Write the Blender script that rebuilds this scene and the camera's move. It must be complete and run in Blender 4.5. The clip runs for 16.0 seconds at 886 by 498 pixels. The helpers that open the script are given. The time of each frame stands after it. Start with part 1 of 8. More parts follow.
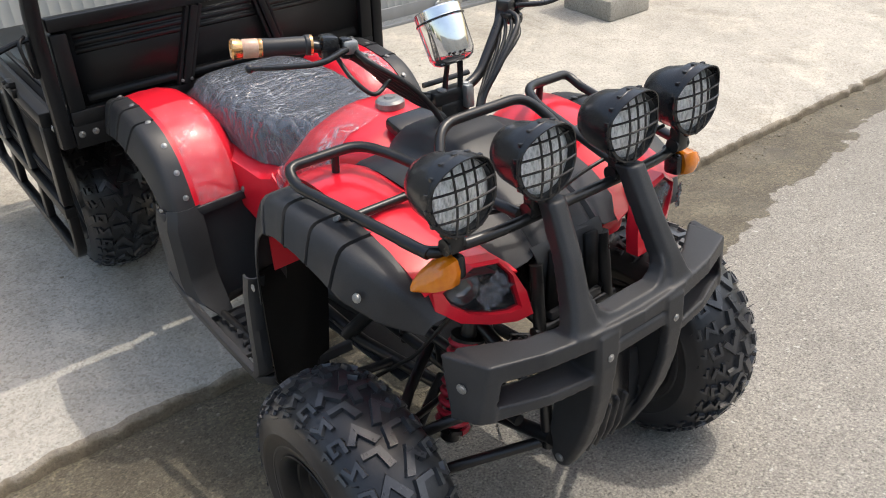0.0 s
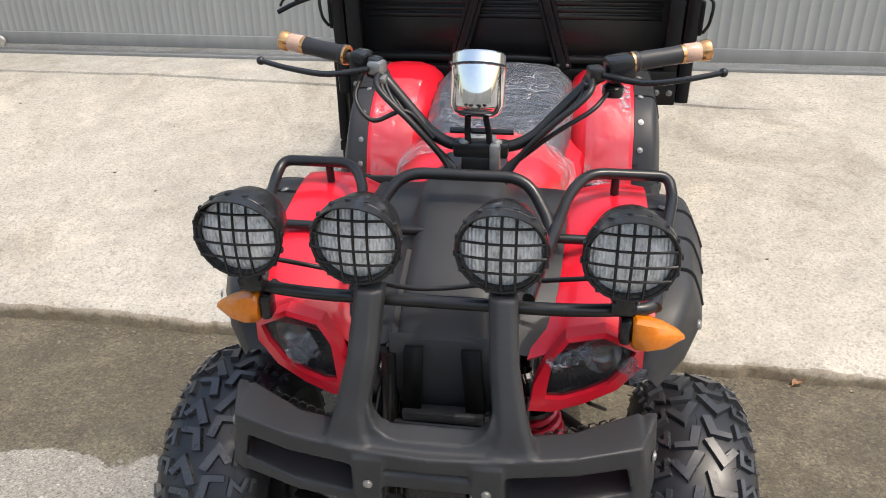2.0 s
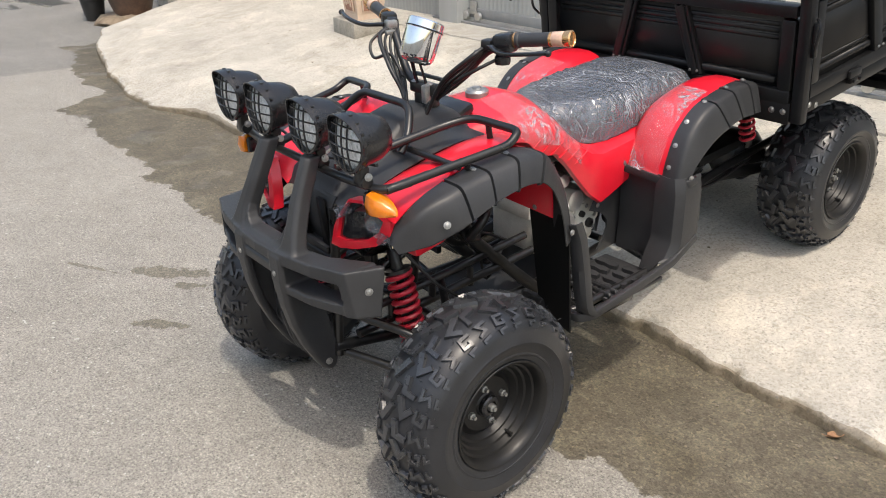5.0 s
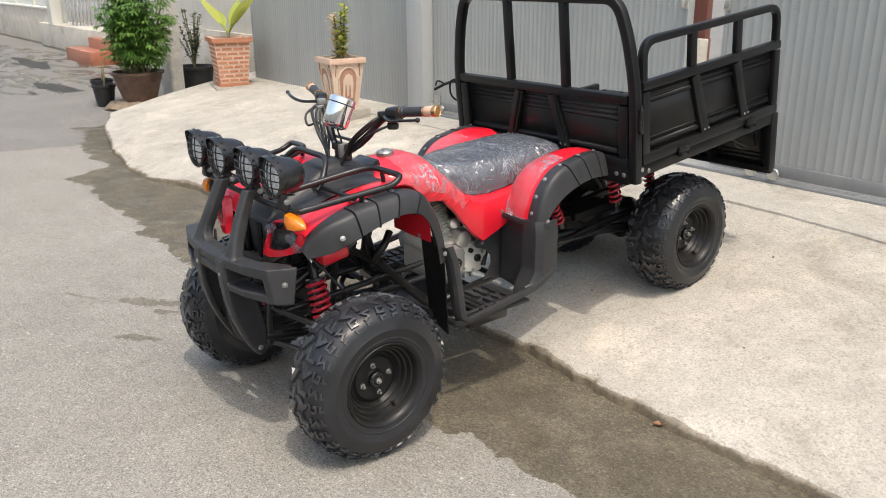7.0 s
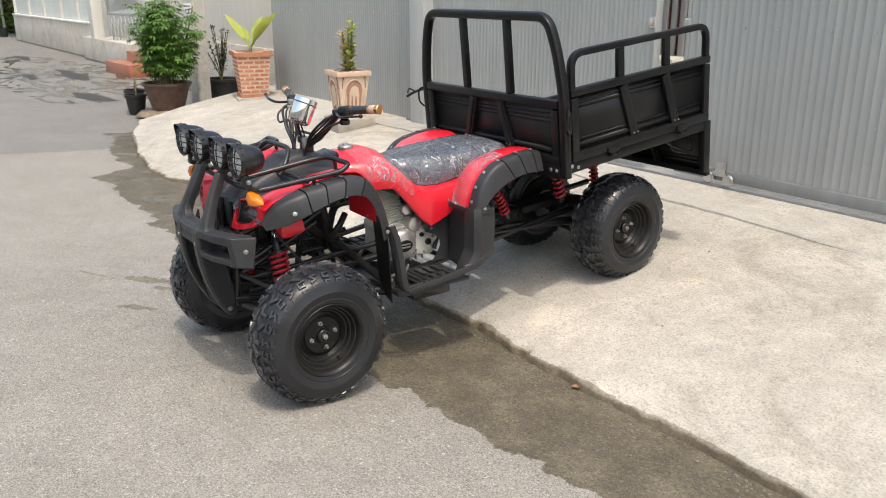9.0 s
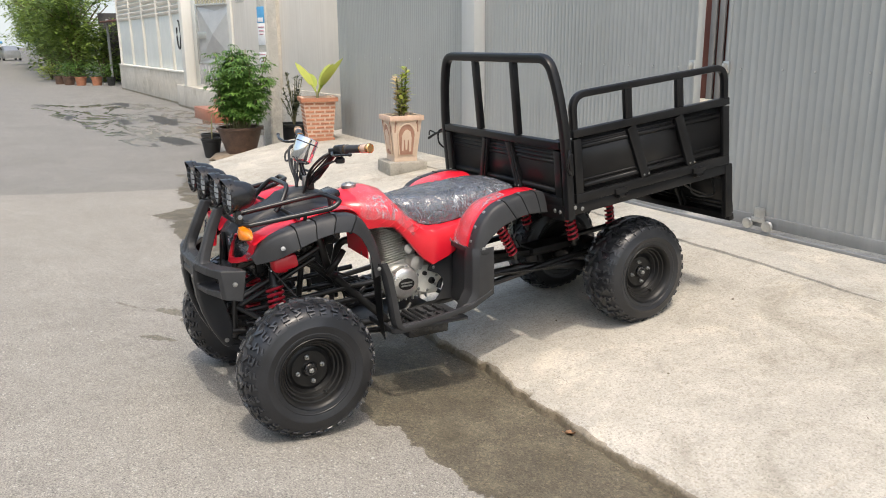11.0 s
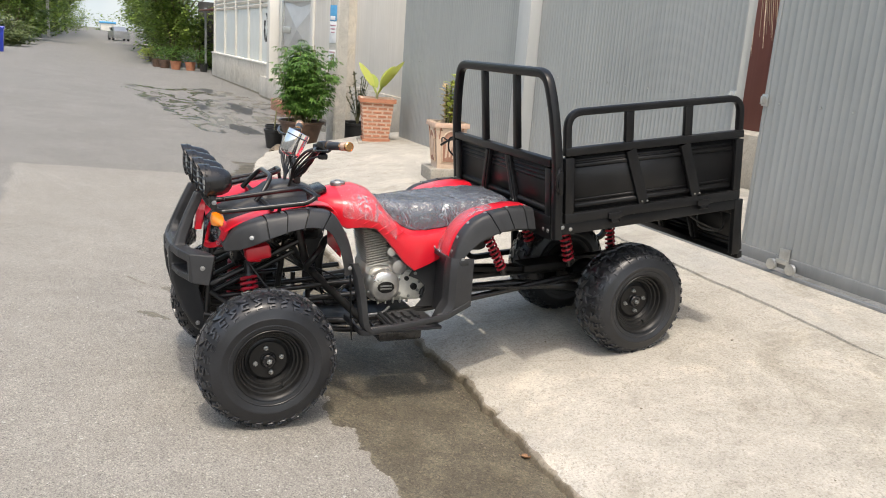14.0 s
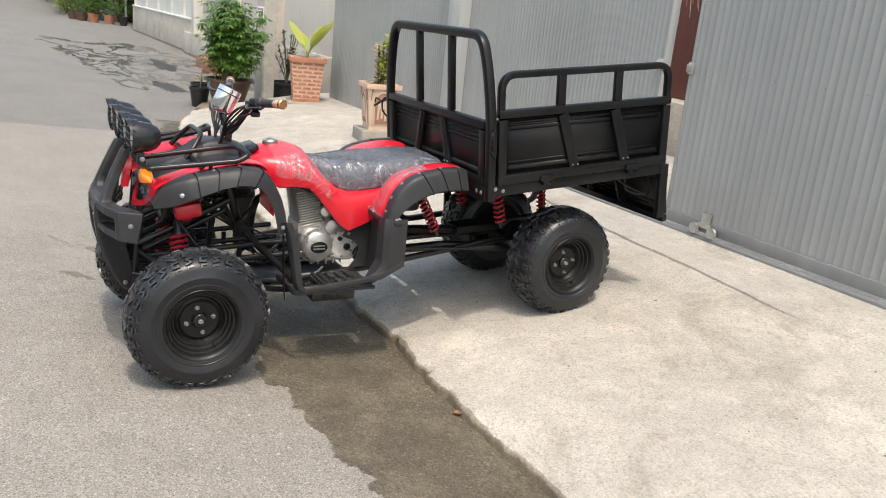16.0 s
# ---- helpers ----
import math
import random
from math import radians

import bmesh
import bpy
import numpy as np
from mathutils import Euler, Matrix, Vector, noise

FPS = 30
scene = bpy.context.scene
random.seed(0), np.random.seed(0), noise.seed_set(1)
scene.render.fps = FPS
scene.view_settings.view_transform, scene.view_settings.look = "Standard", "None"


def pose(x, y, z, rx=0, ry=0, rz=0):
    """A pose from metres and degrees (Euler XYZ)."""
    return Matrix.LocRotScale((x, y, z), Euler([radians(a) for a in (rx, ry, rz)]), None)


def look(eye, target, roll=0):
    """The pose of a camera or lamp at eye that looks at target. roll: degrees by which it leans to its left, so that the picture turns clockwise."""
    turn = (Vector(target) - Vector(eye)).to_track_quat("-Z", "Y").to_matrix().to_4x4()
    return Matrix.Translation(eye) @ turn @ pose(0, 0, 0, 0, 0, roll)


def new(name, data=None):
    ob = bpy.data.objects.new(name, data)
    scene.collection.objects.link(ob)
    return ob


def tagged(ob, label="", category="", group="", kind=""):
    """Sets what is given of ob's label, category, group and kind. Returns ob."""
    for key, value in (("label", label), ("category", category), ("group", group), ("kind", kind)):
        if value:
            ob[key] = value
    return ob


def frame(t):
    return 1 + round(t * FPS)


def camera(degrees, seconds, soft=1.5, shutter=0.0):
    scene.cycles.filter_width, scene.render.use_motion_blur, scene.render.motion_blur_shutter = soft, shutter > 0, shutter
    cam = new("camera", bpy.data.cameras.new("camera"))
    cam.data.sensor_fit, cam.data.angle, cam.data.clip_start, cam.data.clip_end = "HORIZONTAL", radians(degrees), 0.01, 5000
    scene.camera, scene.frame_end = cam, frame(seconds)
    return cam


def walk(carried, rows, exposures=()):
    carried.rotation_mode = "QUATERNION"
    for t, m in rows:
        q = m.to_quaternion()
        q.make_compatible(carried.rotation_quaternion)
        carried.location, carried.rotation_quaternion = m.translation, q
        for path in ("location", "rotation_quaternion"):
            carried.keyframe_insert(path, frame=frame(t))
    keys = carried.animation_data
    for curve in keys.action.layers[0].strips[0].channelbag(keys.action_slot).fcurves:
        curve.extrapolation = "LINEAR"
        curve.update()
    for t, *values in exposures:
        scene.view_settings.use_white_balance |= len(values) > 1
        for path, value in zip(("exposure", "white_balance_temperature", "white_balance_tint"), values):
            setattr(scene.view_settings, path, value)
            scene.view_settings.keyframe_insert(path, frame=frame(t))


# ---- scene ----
cam = camera(57.2, 16.0, soft=1.0)
PATH = [
    (0, (-0.986, -1.113, 1.477), (0.051, 0.318, 0.54), -5.4),
    (0.5, (-0.735, -1.221, 1.504), (0.037, 0.385, 0.597), -2.5),
    (0.7, (-0.602, -1.206, 1.516), (0.073, 0.456, 0.631), -2.0),
    (1, (-0.427, -1.24, 1.53), (0.048, 0.492, 0.65), -0.7),
    (1.5, (-0.109, -1.328, 1.526), (-0.063, 0.462, 0.634), -0.4),
    (2, (0.17, -1.243, 1.502), (-0.102, 0.512, 0.582), -0.8),
    (2.5, (0.457, -1.236, 1.496), (-0.142, 0.47, 0.642), -1.4),
    (3, (0.76, -1.291, 1.528), (-0.216, 0.234, 0.678), -1.9),
    (3.5, (0.969, -1.154, 1.501), (-0.242, 0.166, 0.611), -3.7),
    (4, (1.219, -1.054, 1.501), (-0.168, 0.07, 0.6), -4.4),
    (4.5, (1.478, -1.014, 1.5), (0.023, 0.054, 0.639), -2.9),
    (5, (1.719, -1.121, 1.514), (0.311, 0.007, 0.651), -1.9),
    (5.2, (1.821, -1.163, 1.528), (0.413, -0.041, 0.658), -2.3),
    (7.3, (2.631, -1.352, 1.567), (1.131, -0.176, 0.96), -0.6),
    (7.5, (2.718, -1.323, 1.564), (1.168, -0.207, 0.971), -0.9),
    (8, (2.9, -1.27, 1.556), (1.279, -0.254, 0.972), -1.3),
    (8.5, (3.012, -1.317, 1.559), (1.444, -0.234, 0.951), -0.7),
    (8.7, (3.058, -1.374, 1.572), (1.53, -0.244, 0.949), 0.0),
    (10.8, (3.381, -1.098, 1.547), (1.717, -0.095, 1.071), -1.1),
    (11, (3.361, -1.043, 1.543), (1.682, -0.077, 1.046), -0.5),
    (11.5, (3.337, -0.866, 1.539), (1.58, -0.079, 0.997), 0.5),
    (12, (3.467, -0.7, 1.531), (1.676, -0.023, 0.954), 0.3),
    (12.5, (3.531, -0.627, 1.535), (1.766, 0.093, 0.926), 0.1),
    (13, (3.528, -0.629, 1.532), (1.778, 0.141, 0.945), 0.9),
    (13.5, (3.506, -0.662, 1.53), (1.737, 0.108, 1.002), 2.8),
    (14, (3.515, -0.652, 1.534), (1.747, 0.152, 1.056), 4.1),
    (14.5, (3.529, -0.647, 1.539), (1.773, 0.199, 1.092), 4.7),
    (15, (3.536, -0.649, 1.532), (1.814, 0.259, 1.069), 5.5),
    (15.5, (3.534, -0.655, 1.525), (1.854, 0.293, 0.999), 6.2),
    (16, (3.53, -0.68, 1.522), (1.86, 0.277, 0.974), 5.9),
]
walk(cam, [(t, look(eye, target, roll)) for t, eye, target, roll in PATH])

# ---------------------------------------------------------------- world, sun
world = bpy.data.worlds.new("sky")
scene.world = world
world.use_nodes = True
_n = world.node_tree.nodes
_sky = _n.new("ShaderNodeTexSky")
_sky.sky_type = "NISHITA"
_sky.sun_disc = False
_sky.sun_elevation = radians(65.9)
_sky.sun_rotation = radians(105.6)
_sky.air_density, _sky.dust_density, _sky.ozone_density = 1.4, 4.0, 1.0
_n["Background"].inputs["Strength"].default_value = 0.15
world.node_tree.links.new(_sky.outputs["Color"], _n["Background"].inputs["Color"])
sun = new("sun", bpy.data.lights.new("sun", "SUN"))
sun.data.energy = 1.05
sun.data.angle = radians(0.6)
sun.data.color = (1.0, 0.975, 0.93)
sun.matrix_world = look((4.3, -1.2, 10.0), (0, 0, 0))
scene.view_settings.exposure = 0.90
scene.view_settings.use_white_balance = True
scene.view_settings.white_balance_temperature = 6950


# ---------------------------------------------------------------- materials
class Tree:
    """Short hand for building a node material."""

    def __init__(self, name):
        self.m = bpy.data.materials.new(name)
        self.m.use_nodes = True
        self.t = self.m.node_tree
        self.b = self.t.nodes["Principled BSDF"]
        self.geo = None

    def node(self, kind, **sets):
        n = self.t.nodes.new(kind)
        for k, v in sets.items():
            n.inputs[k.replace("_", " ")].default_value = v
        return n

    def link(self, a, b):
        self.t.links.new(a, b)

    def pos(self):
        if self.geo is None:
            self.geo = self.t.nodes.new("ShaderNodeNewGeometry").outputs["Position"]
        return self.geo

    def obj(self):
        return self.t.nodes.new("ShaderNodeTexCoord").outputs["Object"]

    def noise(self, scale, detail=4.0, rough=0.55, co=None, dist=0.0, stretch=None):
        n = self.node("ShaderNodeTexNoise", Scale=scale, Detail=detail, Roughness=rough, Distortion=dist)
        src = co or self.pos()
        if stretch:
            mp = self.node("ShaderNodeMapping")
            mp.inputs["Scale"].default_value = stretch
            self.link(src, mp.inputs["Vector"])
            src = mp.outputs["Vector"]
        self.link(src, n.inputs["Vector"])
        return n.outputs["Fac"]

    def ramp(self, fac, stops):
        r = self.t.nodes.new("ShaderNodeValToRGB")
        e = r.color_ramp.elements
        e[0].position, e[0].color = stops[0][0], c4(stops[0][1])
        e[1].position, e[1].color = stops[-1][0], c4(stops[-1][1])
        for p, c in stops[1:-1]:
            q = e.new(p)
            q.color = c4(c)
        self.link(fac, r.inputs["Fac"])
        return r.outputs["Color"]

    def mix(self, fac, a, b, how="MIX"):
        n = self.t.nodes.new("ShaderNodeMix")
        n.data_type, n.blend_type = "RGBA", how
        for v, s in ((fac, 0), (a, 6), (b, 7)):
            if isinstance(v, (int, float)):
                n.inputs[s].default_value = v if s == 0 else (v, v, v, 1)
            elif isinstance(v, tuple):
                n.inputs[s].default_value = c4(v)
            else:
                self.link(v, n.inputs[s])
        return n.outputs[2]

    def math(self, op, a, b=0.0, c=0.0):
        n = self.t.nodes.new("ShaderNodeMath")
        n.operation = op
        for i, v in enumerate((a, b, c)):
            if isinstance(v, (int, float)):
                n.inputs[i].default_value = v
            else:
                self.link(v, n.inputs[i])
        return n.outputs[0]

    def axes(self):
        s = self.t.nodes.new("ShaderNodeSeparateXYZ")
        self.link(self.pos(), s.inputs[0])
        return s.outputs[0], s.outputs[1], s.outputs[2]

    def smooth(self, v, lo, hi):
        n = self.t.nodes.new("ShaderNodeMapRange")
        n.interpolation_type = "SMOOTHSTEP"
        n.inputs["From Min"].default_value, n.inputs["From Max"].default_value = lo, hi
        self.link(v, n.inputs["Value"])
        return n.outputs["Result"]

    def bump(self, height, strength=0.3, dist=0.002):
        n = self.node("ShaderNodeBump", Strength=strength, Distance=dist)
        self.link(height, n.inputs["Height"])
        self.link(n.outputs["Normal"], self.b.inputs["Normal"])

    def set(self, **k):
        for key, v in k.items():
            s = self.b.inputs[key.replace("_", " ")]
            if isinstance(v, (int, float)):
                s.default_value = v
            elif isinstance(v, tuple):
                s.default_value = c4(v)
            else:
                self.link(v, s)
        return self


def c4(c):
    if isinstance(c, (int, float)):
        return (c, c, c, 1)
    return (*c[:3], 1)


def surface(name, a, b, rough=0.5, metal=0.0, scale=8.0, fine=120.0, bump=0.2, depth=0.001, rvar=0.1, coat=0.0, local=False, spec=0.5):
    """A plain surface with blotches between colours a and b, fine grain, and uneven gloss."""
    m = Tree(name)
    co = m.obj() if local else m.pos()
    big, small = m.noise(scale, 5, 0.6, co), m.noise(fine, 3, 0.6, co)
    both = m.math("ADD", m.math("MULTIPLY", big, 0.65), m.math("MULTIPLY", small, 0.35))
    m.set(Base_Color=m.ramp(both, [(0.36, a), (0.64, b)]), Metallic=metal,
          Roughness=m.math("ADD", m.math("MULTIPLY", big, rvar), rough - rvar / 2))
    m.set(Specular_IOR_Level=spec)
    if coat:
        m.set(Coat_Weight=coat, Coat_Roughness=0.08)
    if bump:
        m.bump(small, bump, depth)
    return m.m


def asphalt_material():
    m = Tree("asphalt")
    x, y, z = m.axes()
    big, mid = m.noise(0.9, 5, 0.6), m.noise(7, 4, 0.6)
    grit = m.node("ShaderNodeTexVoronoi", Scale=150.0)
    m.link(m.pos(), grit.inputs["Vector"])
    fine = m.noise(150, 3, 0.75)
    base = m.ramp(m.math("ADD", m.math("MULTIPLY", big, 0.6), m.math("MULTIPLY", mid, 0.4)), [(0.3, (0.225, 0.213, 0.190)), (0.7, (0.305, 0.290, 0.261))])
    stone = m.ramp(fine, [(0.30, (0.30, 0.30, 0.30)), (0.44, (0.85, 0.85, 0.84)), (0.55, (1.05, 1.04, 1.02)), (0.70, (1.65, 1.62, 1.54))])
    base = m.mix(1.0, base, stone, "MULTIPLY")
    cell = m.node("ShaderNodeTexVoronoi", Scale=105.0)
    m.link(m.pos(), cell.inputs["Vector"])
    tone = m.t.nodes.new("ShaderNodeSeparateColor")
    m.link(cell.outputs["Color"], tone.inputs[0])
    chips = m.ramp(tone.outputs[0], [(0.0, (0.50, 0.50, 0.50)), (0.25, (0.88, 0.88, 0.88)), (0.75, (1.05, 1.05, 1.04)), (1.0, (1.55, 1.53, 1.48))])
    base = m.mix(0.30, base, m.mix(1.0, base, chips, "MULTIPLY"))
    # dark pits and a few pale stones
    pits = m.smooth(m.noise(70, 2, 0.5), 0.64, 0.70)
    base = m.mix(m.math("MULTIPLY", pits, 0.55), base, (0.10, 0.095, 0.085))
    pale = m.smooth(m.noise(60, 1, 0.4), 0.72, 0.76)
    base = m.mix(m.math("MULTIPLY", pale, 0.6), base, (0.55, 0.54, 0.50))
    # older, greyer road outside the relaid strip
    wob = m.math("MULTIPLY", m.math("SUBTRACT", m.noise(1.7, 3, 0.5), 0.5), 0.25)
    strip = m.math("MULTIPLY", m.smooth(m.math("ADD", x, wob), -5.98, -5.90), m.smooth(m.math("ADD", y, wob), -1.30, -1.24))
    base = m.mix(m.math("SUBTRACT", 1.0, strip), base, m.mix(1.0, base, (0.74, 0.755, 0.785), "MULTIPLY"))
    # hairline cracks
    cr = m.node("ShaderNodeTexVoronoi", Scale=0.33)
    cr.feature = "DISTANCE_TO_EDGE"
    warp = m.node("ShaderNodeVectorMath")
    warp.operation = "ADD"
    nz = m.node("ShaderNodeTexNoise", Scale=2.5, Detail=5.0)
    m.link(m.pos(), nz.inputs["Vector"])
    m.link(m.pos(), warp.inputs[0])
    m.link(nz.outputs["Color"], warp.inputs[1])
    m.link(warp.outputs[0], cr.inputs["Vector"])
    crack = m.math("MULTIPLY", m.math("SUBTRACT", 1.0, m.smooth(cr.outputs["Distance"], 0.0, 0.0035)), m.smooth(big, 0.45, 0.6))
    base = m.mix(m.math("MULTIPLY", crack, 0.22), base, (0.16, 0.15, 0.14))
    # water standing in the gutter along the slab, with a ragged edge
    rag = m.math("ADD", m.math("MULTIPLY", m.math("SUBTRACT", m.noise(2.4, 6, 0.62), 0.5), 0.46), m.math("MULTIPLY", m.math("SUBTRACT", m.noise(9, 4, 0.6), 0.5), 0.10))
    west = m.math("MULTIPLY", x, -1.0)
    edge = m.math("ADD", m.math("MULTIPLY", m.smooth(west, 2.0, 4.2), 0.08), m.math("ADD", m.math("MULTIPLY", m.smooth(west, 4.4, 4.95), 0.42), m.math("MULTIPLY", m.smooth(west, 5.4, 7.0), 0.34)))
    edge = m.math("ADD", edge, m.math("ADD", 0.29, m.math("MULTIPLY", m.math("MAXIMUM", m.math("SUBTRACT", x, 0.7), 0.0), 0.16)))
    wet = m.smooth(m.math("SUBTRACT", m.math("ADD", y, rag), edge), 0.0, 0.012)
    wet = m.math("MULTIPLY", wet, m.smooth(m.math("ADD", x, m.math("MULTIPLY", rag, 2.0)), -7.1, -7.0))
    wet = m.math("MULTIPLY", wet, m.math("SUBTRACT", 1.0, m.smooth(y, 1.7, 1.8)))

    def pool(cx, cy, rx, ry, amount, turn=0, ragged=3.6):
        px, py = m.math("SUBTRACT", x, cx), m.math("SUBTRACT", y, cy)
        c, s = math.cos(radians(turn)), math.sin(radians(turn))
        dx = m.math("DIVIDE", m.math("ADD", m.math("MULTIPLY", px, c), m.math("MULTIPLY", py, s)), rx)
        dy = m.math("DIVIDE", m.math("SUBTRACT", m.math("MULTIPLY", py, c), m.math("MULTIPLY", px, s)), ry)
        d = m.math("SQRT", m.math("ADD", m.math("MULTIPLY", dx, dx), m.math("MULTIPLY", dy, dy)))
        d = m.math("ADD", d, m.math("MULTIPLY", m.math("SUBTRACT", m.noise(amount, 6, 0.7), 0.5), ragged))
        return m.math("SUBTRACT", 1.0, m.smooth(d, 0.92, 1.0))

    def pools(rows):
        out = None
        for p in rows:
            q = pool(*p)
            out = q if out is None else m.math("MAXIMUM", out, q)
        return out

    damp = pools(((-1.33, -0.11, 0.17, 0.050, 17, 44), (-1.17, -0.11, 0.05, 0.03, 19, 40), (-1.02, 0.0, 0.085, 0.045, 17, 40), (-0.93, -0.32, 0.10, 0.028, 19, 44), (-1.60, -0.37, 0.13, 0.012, 20, 30)))
    zone = m.math("MULTIPLY", m.smooth(x, -23.0, -19.0), m.math("SUBTRACT", 1.0, m.smooth(x, -10.8, -9.6)))
    lean = m.math("ADD", y, m.math("MULTIPLY", m.math("ADD", x, 15.0), -0.10))
    zone = m.math("MULTIPLY", zone, m.math("MULTIPLY", m.smooth(lean, 0.35, 1.3), m.math("SUBTRACT", 1.0, m.smooth(lean, 3.2, 4.2))))
    net = m.noise(0.95, 4, 0.55, dist=0.9, stretch=(0.62, 1.5, 1.0))
    puddle = m.math("SUBTRACT", 1.0, m.smooth(m.math("ABSOLUTE", m.math("SUBTRACT", net, 0.50)), 0.035, 0.05))
    puddle = m.math("MULTIPLY", puddle, m.smooth(zone, 0.30, 0.42))
    deep = m.smooth(m.noise(1.0, 4, 0.5, dist=0.7, stretch=(0.42, 1.7, 1.0)), 0.585, 0.605)
    deep = m.math("MULTIPLY", deep, m.smooth(zone, 0.45, 0.55))
    puddle = m.math("MAXIMUM", puddle, deep)
    anywet = m.math("MAXIMUM", wet, m.math("MAXIMUM", m.math("MULTIPLY", damp, 0.75), puddle))
    algae = m.ramp(m.noise(5, 6, 0.68), [(0.35, (0.070, 0.058, 0.036)), (0.52, (0.118, 0.100, 0.066)), (0.68, (0.19, 0.168, 0.115))])
    algae = m.mix(1.0, m.mix(0.8, algae, m.mix(1.0, algae, stone, "MULTIPLY")), chips, "MULTIPLY")
    flecks = m.smooth(m.noise(46, 2, 0.5), 0.66, 0.70)
    algae = m.mix(m.math("MULTIPLY", flecks, 0.5), algae, (0.30, 0.27, 0.20))
    dark = m.mix(0.55, m.mix(1.0, base, (0.42, 0.39, 0.33), "MULTIPLY"), algae)
    base = m.mix(anywet, base, dark)
    # darkest puddle parts: near-black colour stands in for reflected foliage
    base = m.mix(m.math("MULTIPLY", deep, 0.85), base, (0.030, 0.028, 0.022))
    # standing film is smooth, the rest is only damp
    film = m.math("MULTIPLY", anywet, m.smooth(m.noise(3.0, 4, 0.5), 0.52, 0.68))
    film = m.math("MULTIPLY", m.math("MAXIMUM", film, puddle), m.math("SUBTRACT", 1.0, m.math("MULTIPLY", deep, 0.7)))
    m.set(Base_Color=base, Roughness=m.math("SUBTRACT", 0.9, m.math("ADD", m.math("MULTIPLY", m.math("SUBTRACT", puddle, deep), 0.22), m.math("ADD", m.math("MULTIPLY", anywet, 0.18), m.math("MULTIPLY", film, 0.30)))))
    rel = m.math("ADD", m.math("MULTIPLY", fine, 0.6), m.math("MULTIPLY", grit.outputs["Distance"], 0.8))
    rel = m.math("MULTIPLY", rel, m.math("SUBTRACT", 1.0, m.math("MULTIPLY", film, 0.8)))
    m.bump(m.math("SUBTRACT", rel, crack), 0.5, 0.004)
    return m.m


def concrete_material(name, lo, hi, stain=(0.30, 0.27, 0.22), pits=0.6):
    m = Tree(name)
    big, mid, fine = m.noise(0.8, 6, 0.62), m.noise(6, 5, 0.65), m.noise(95, 4, 0.78)
    base = m.ramp(m.math("ADD", m.math("MULTIPLY", big, 0.55), m.math("MULTIPLY", mid, 0.45)), [(0.32, lo), (0.66, hi)])
    grain = m.ramp(fine, [(0.28, (0.58, 0.57, 0.55)), (0.44, (0.93, 0.925, 0.915)), (0.55, (1.02, 1.02, 1.01)), (0.75, (1.15, 1.14, 1.12))])
    base = m.mix(1.0, base, grain, "MULTIPLY")
    cell = m.node("ShaderNodeTexVoronoi", Scale=130.0)
    m.link(m.pos(), cell.inputs["Vector"])
    tone = m.t.nodes.new("ShaderNodeSeparateColor")
    m.link(cell.outputs["Color"], tone.inputs[0])
    chips = m.ramp(tone.outputs[0], [(0.0, (0.62, 0.61, 0.58)), (0.2, (0.95, 0.95, 0.94)), (0.8, (1.03, 1.03, 1.03)), (1.0, (1.22, 1.22, 1.2))])
    base = m.mix(0.55, base, m.mix(1.0, base, chips, "MULTIPLY"))
    spots = m.math("MULTIPLY", m.smooth(m.noise(42, 3, 0.65), 0.57, 0.64), m.smooth(m.noise(1.6, 3, 0.5), 0.34, 0.56))
    base = m.mix(m.math("MULTIPLY", spots, pits), base, stain)
    agg = m.node("ShaderNodeTexVoronoi", Scale=62.0)
    mp = m.node("ShaderNodeMapping")
    mp.inputs["Scale"].default_value = (1.0, 1.5, 1.0)
    m.link(m.pos(), mp.inputs["Vector"])
    m.link(mp.outputs[0], agg.inputs["Vector"])
    pick = m.t.nodes.new("ShaderNodeSeparateColor")
    m.link(agg.outputs["Color"], pick.inputs[0])
    few = m.math("ADD", 0.10, m.math("MULTIPLY", m.smooth(m.noise(2.1, 4, 0.6), 0.42, 0.66), 0.30))
    dot = m.math("MULTIPLY", m.math("LESS_THAN", pick.outputs[0], few), m.math("SUBTRACT", 1.0, m.smooth(agg.outputs["Distance"], 0.22, 0.36)))
    base = m.mix(m.math("MULTIPLY", dot, pits), base, m.mix(pick.outputs[1], (0.16, 0.15, 0.14), (0.34, 0.31, 0.27)))
    smear = m.math("MULTIPLY", m.smooth(m.noise(1.3, 7, 0.74, dist=0.8), 0.50, 0.66), 0.70)
    base = m.mix(smear, base, m.mix(1.0, base, (0.72, 0.70, 0.66), "MULTIPLY"))
    # kerb face darker low down: gutter damp plus shade put into the colour
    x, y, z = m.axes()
    dampshade = m.math("SUBTRACT", 1.0, m.smooth(m.math("ADD", z, m.math("MULTIPLY", m.math("SUBTRACT", m.noise(9, 5, 0.65), 0.5), 0.06)), -0.034, -0.016))
    base = m.mix(m.math("MULTIPLY", dampshade, 0.8), base, m.mix(1.0, base, (0.42, 0.38, 0.30), "MULTIPLY"))
    worn = m.smooth(m.noise(0.45, 5, 0.6, dist=1.2), 0.46, 0.60)
    base = m.mix(m.math("MULTIPLY", worn, 0.42), base, m.mix(1.0, base, (0.78, 0.77, 0.75), "MULTIPLY"))
    dust = m.smooth(m.noise(2.6, 6, 0.7, dist=0.6), 0.54, 0.66)
    base = m.mix(m.math("MULTIPLY", dust, 0.70), base, m.mix(1.0, base, (1.24, 1.225, 1.19), "MULTIPLY"))
    broom = m.smooth(m.noise(3.2, 5, 0.65, dist=0.5, stretch=(2.6, 0.8, 1.0)), 0.50, 0.72)
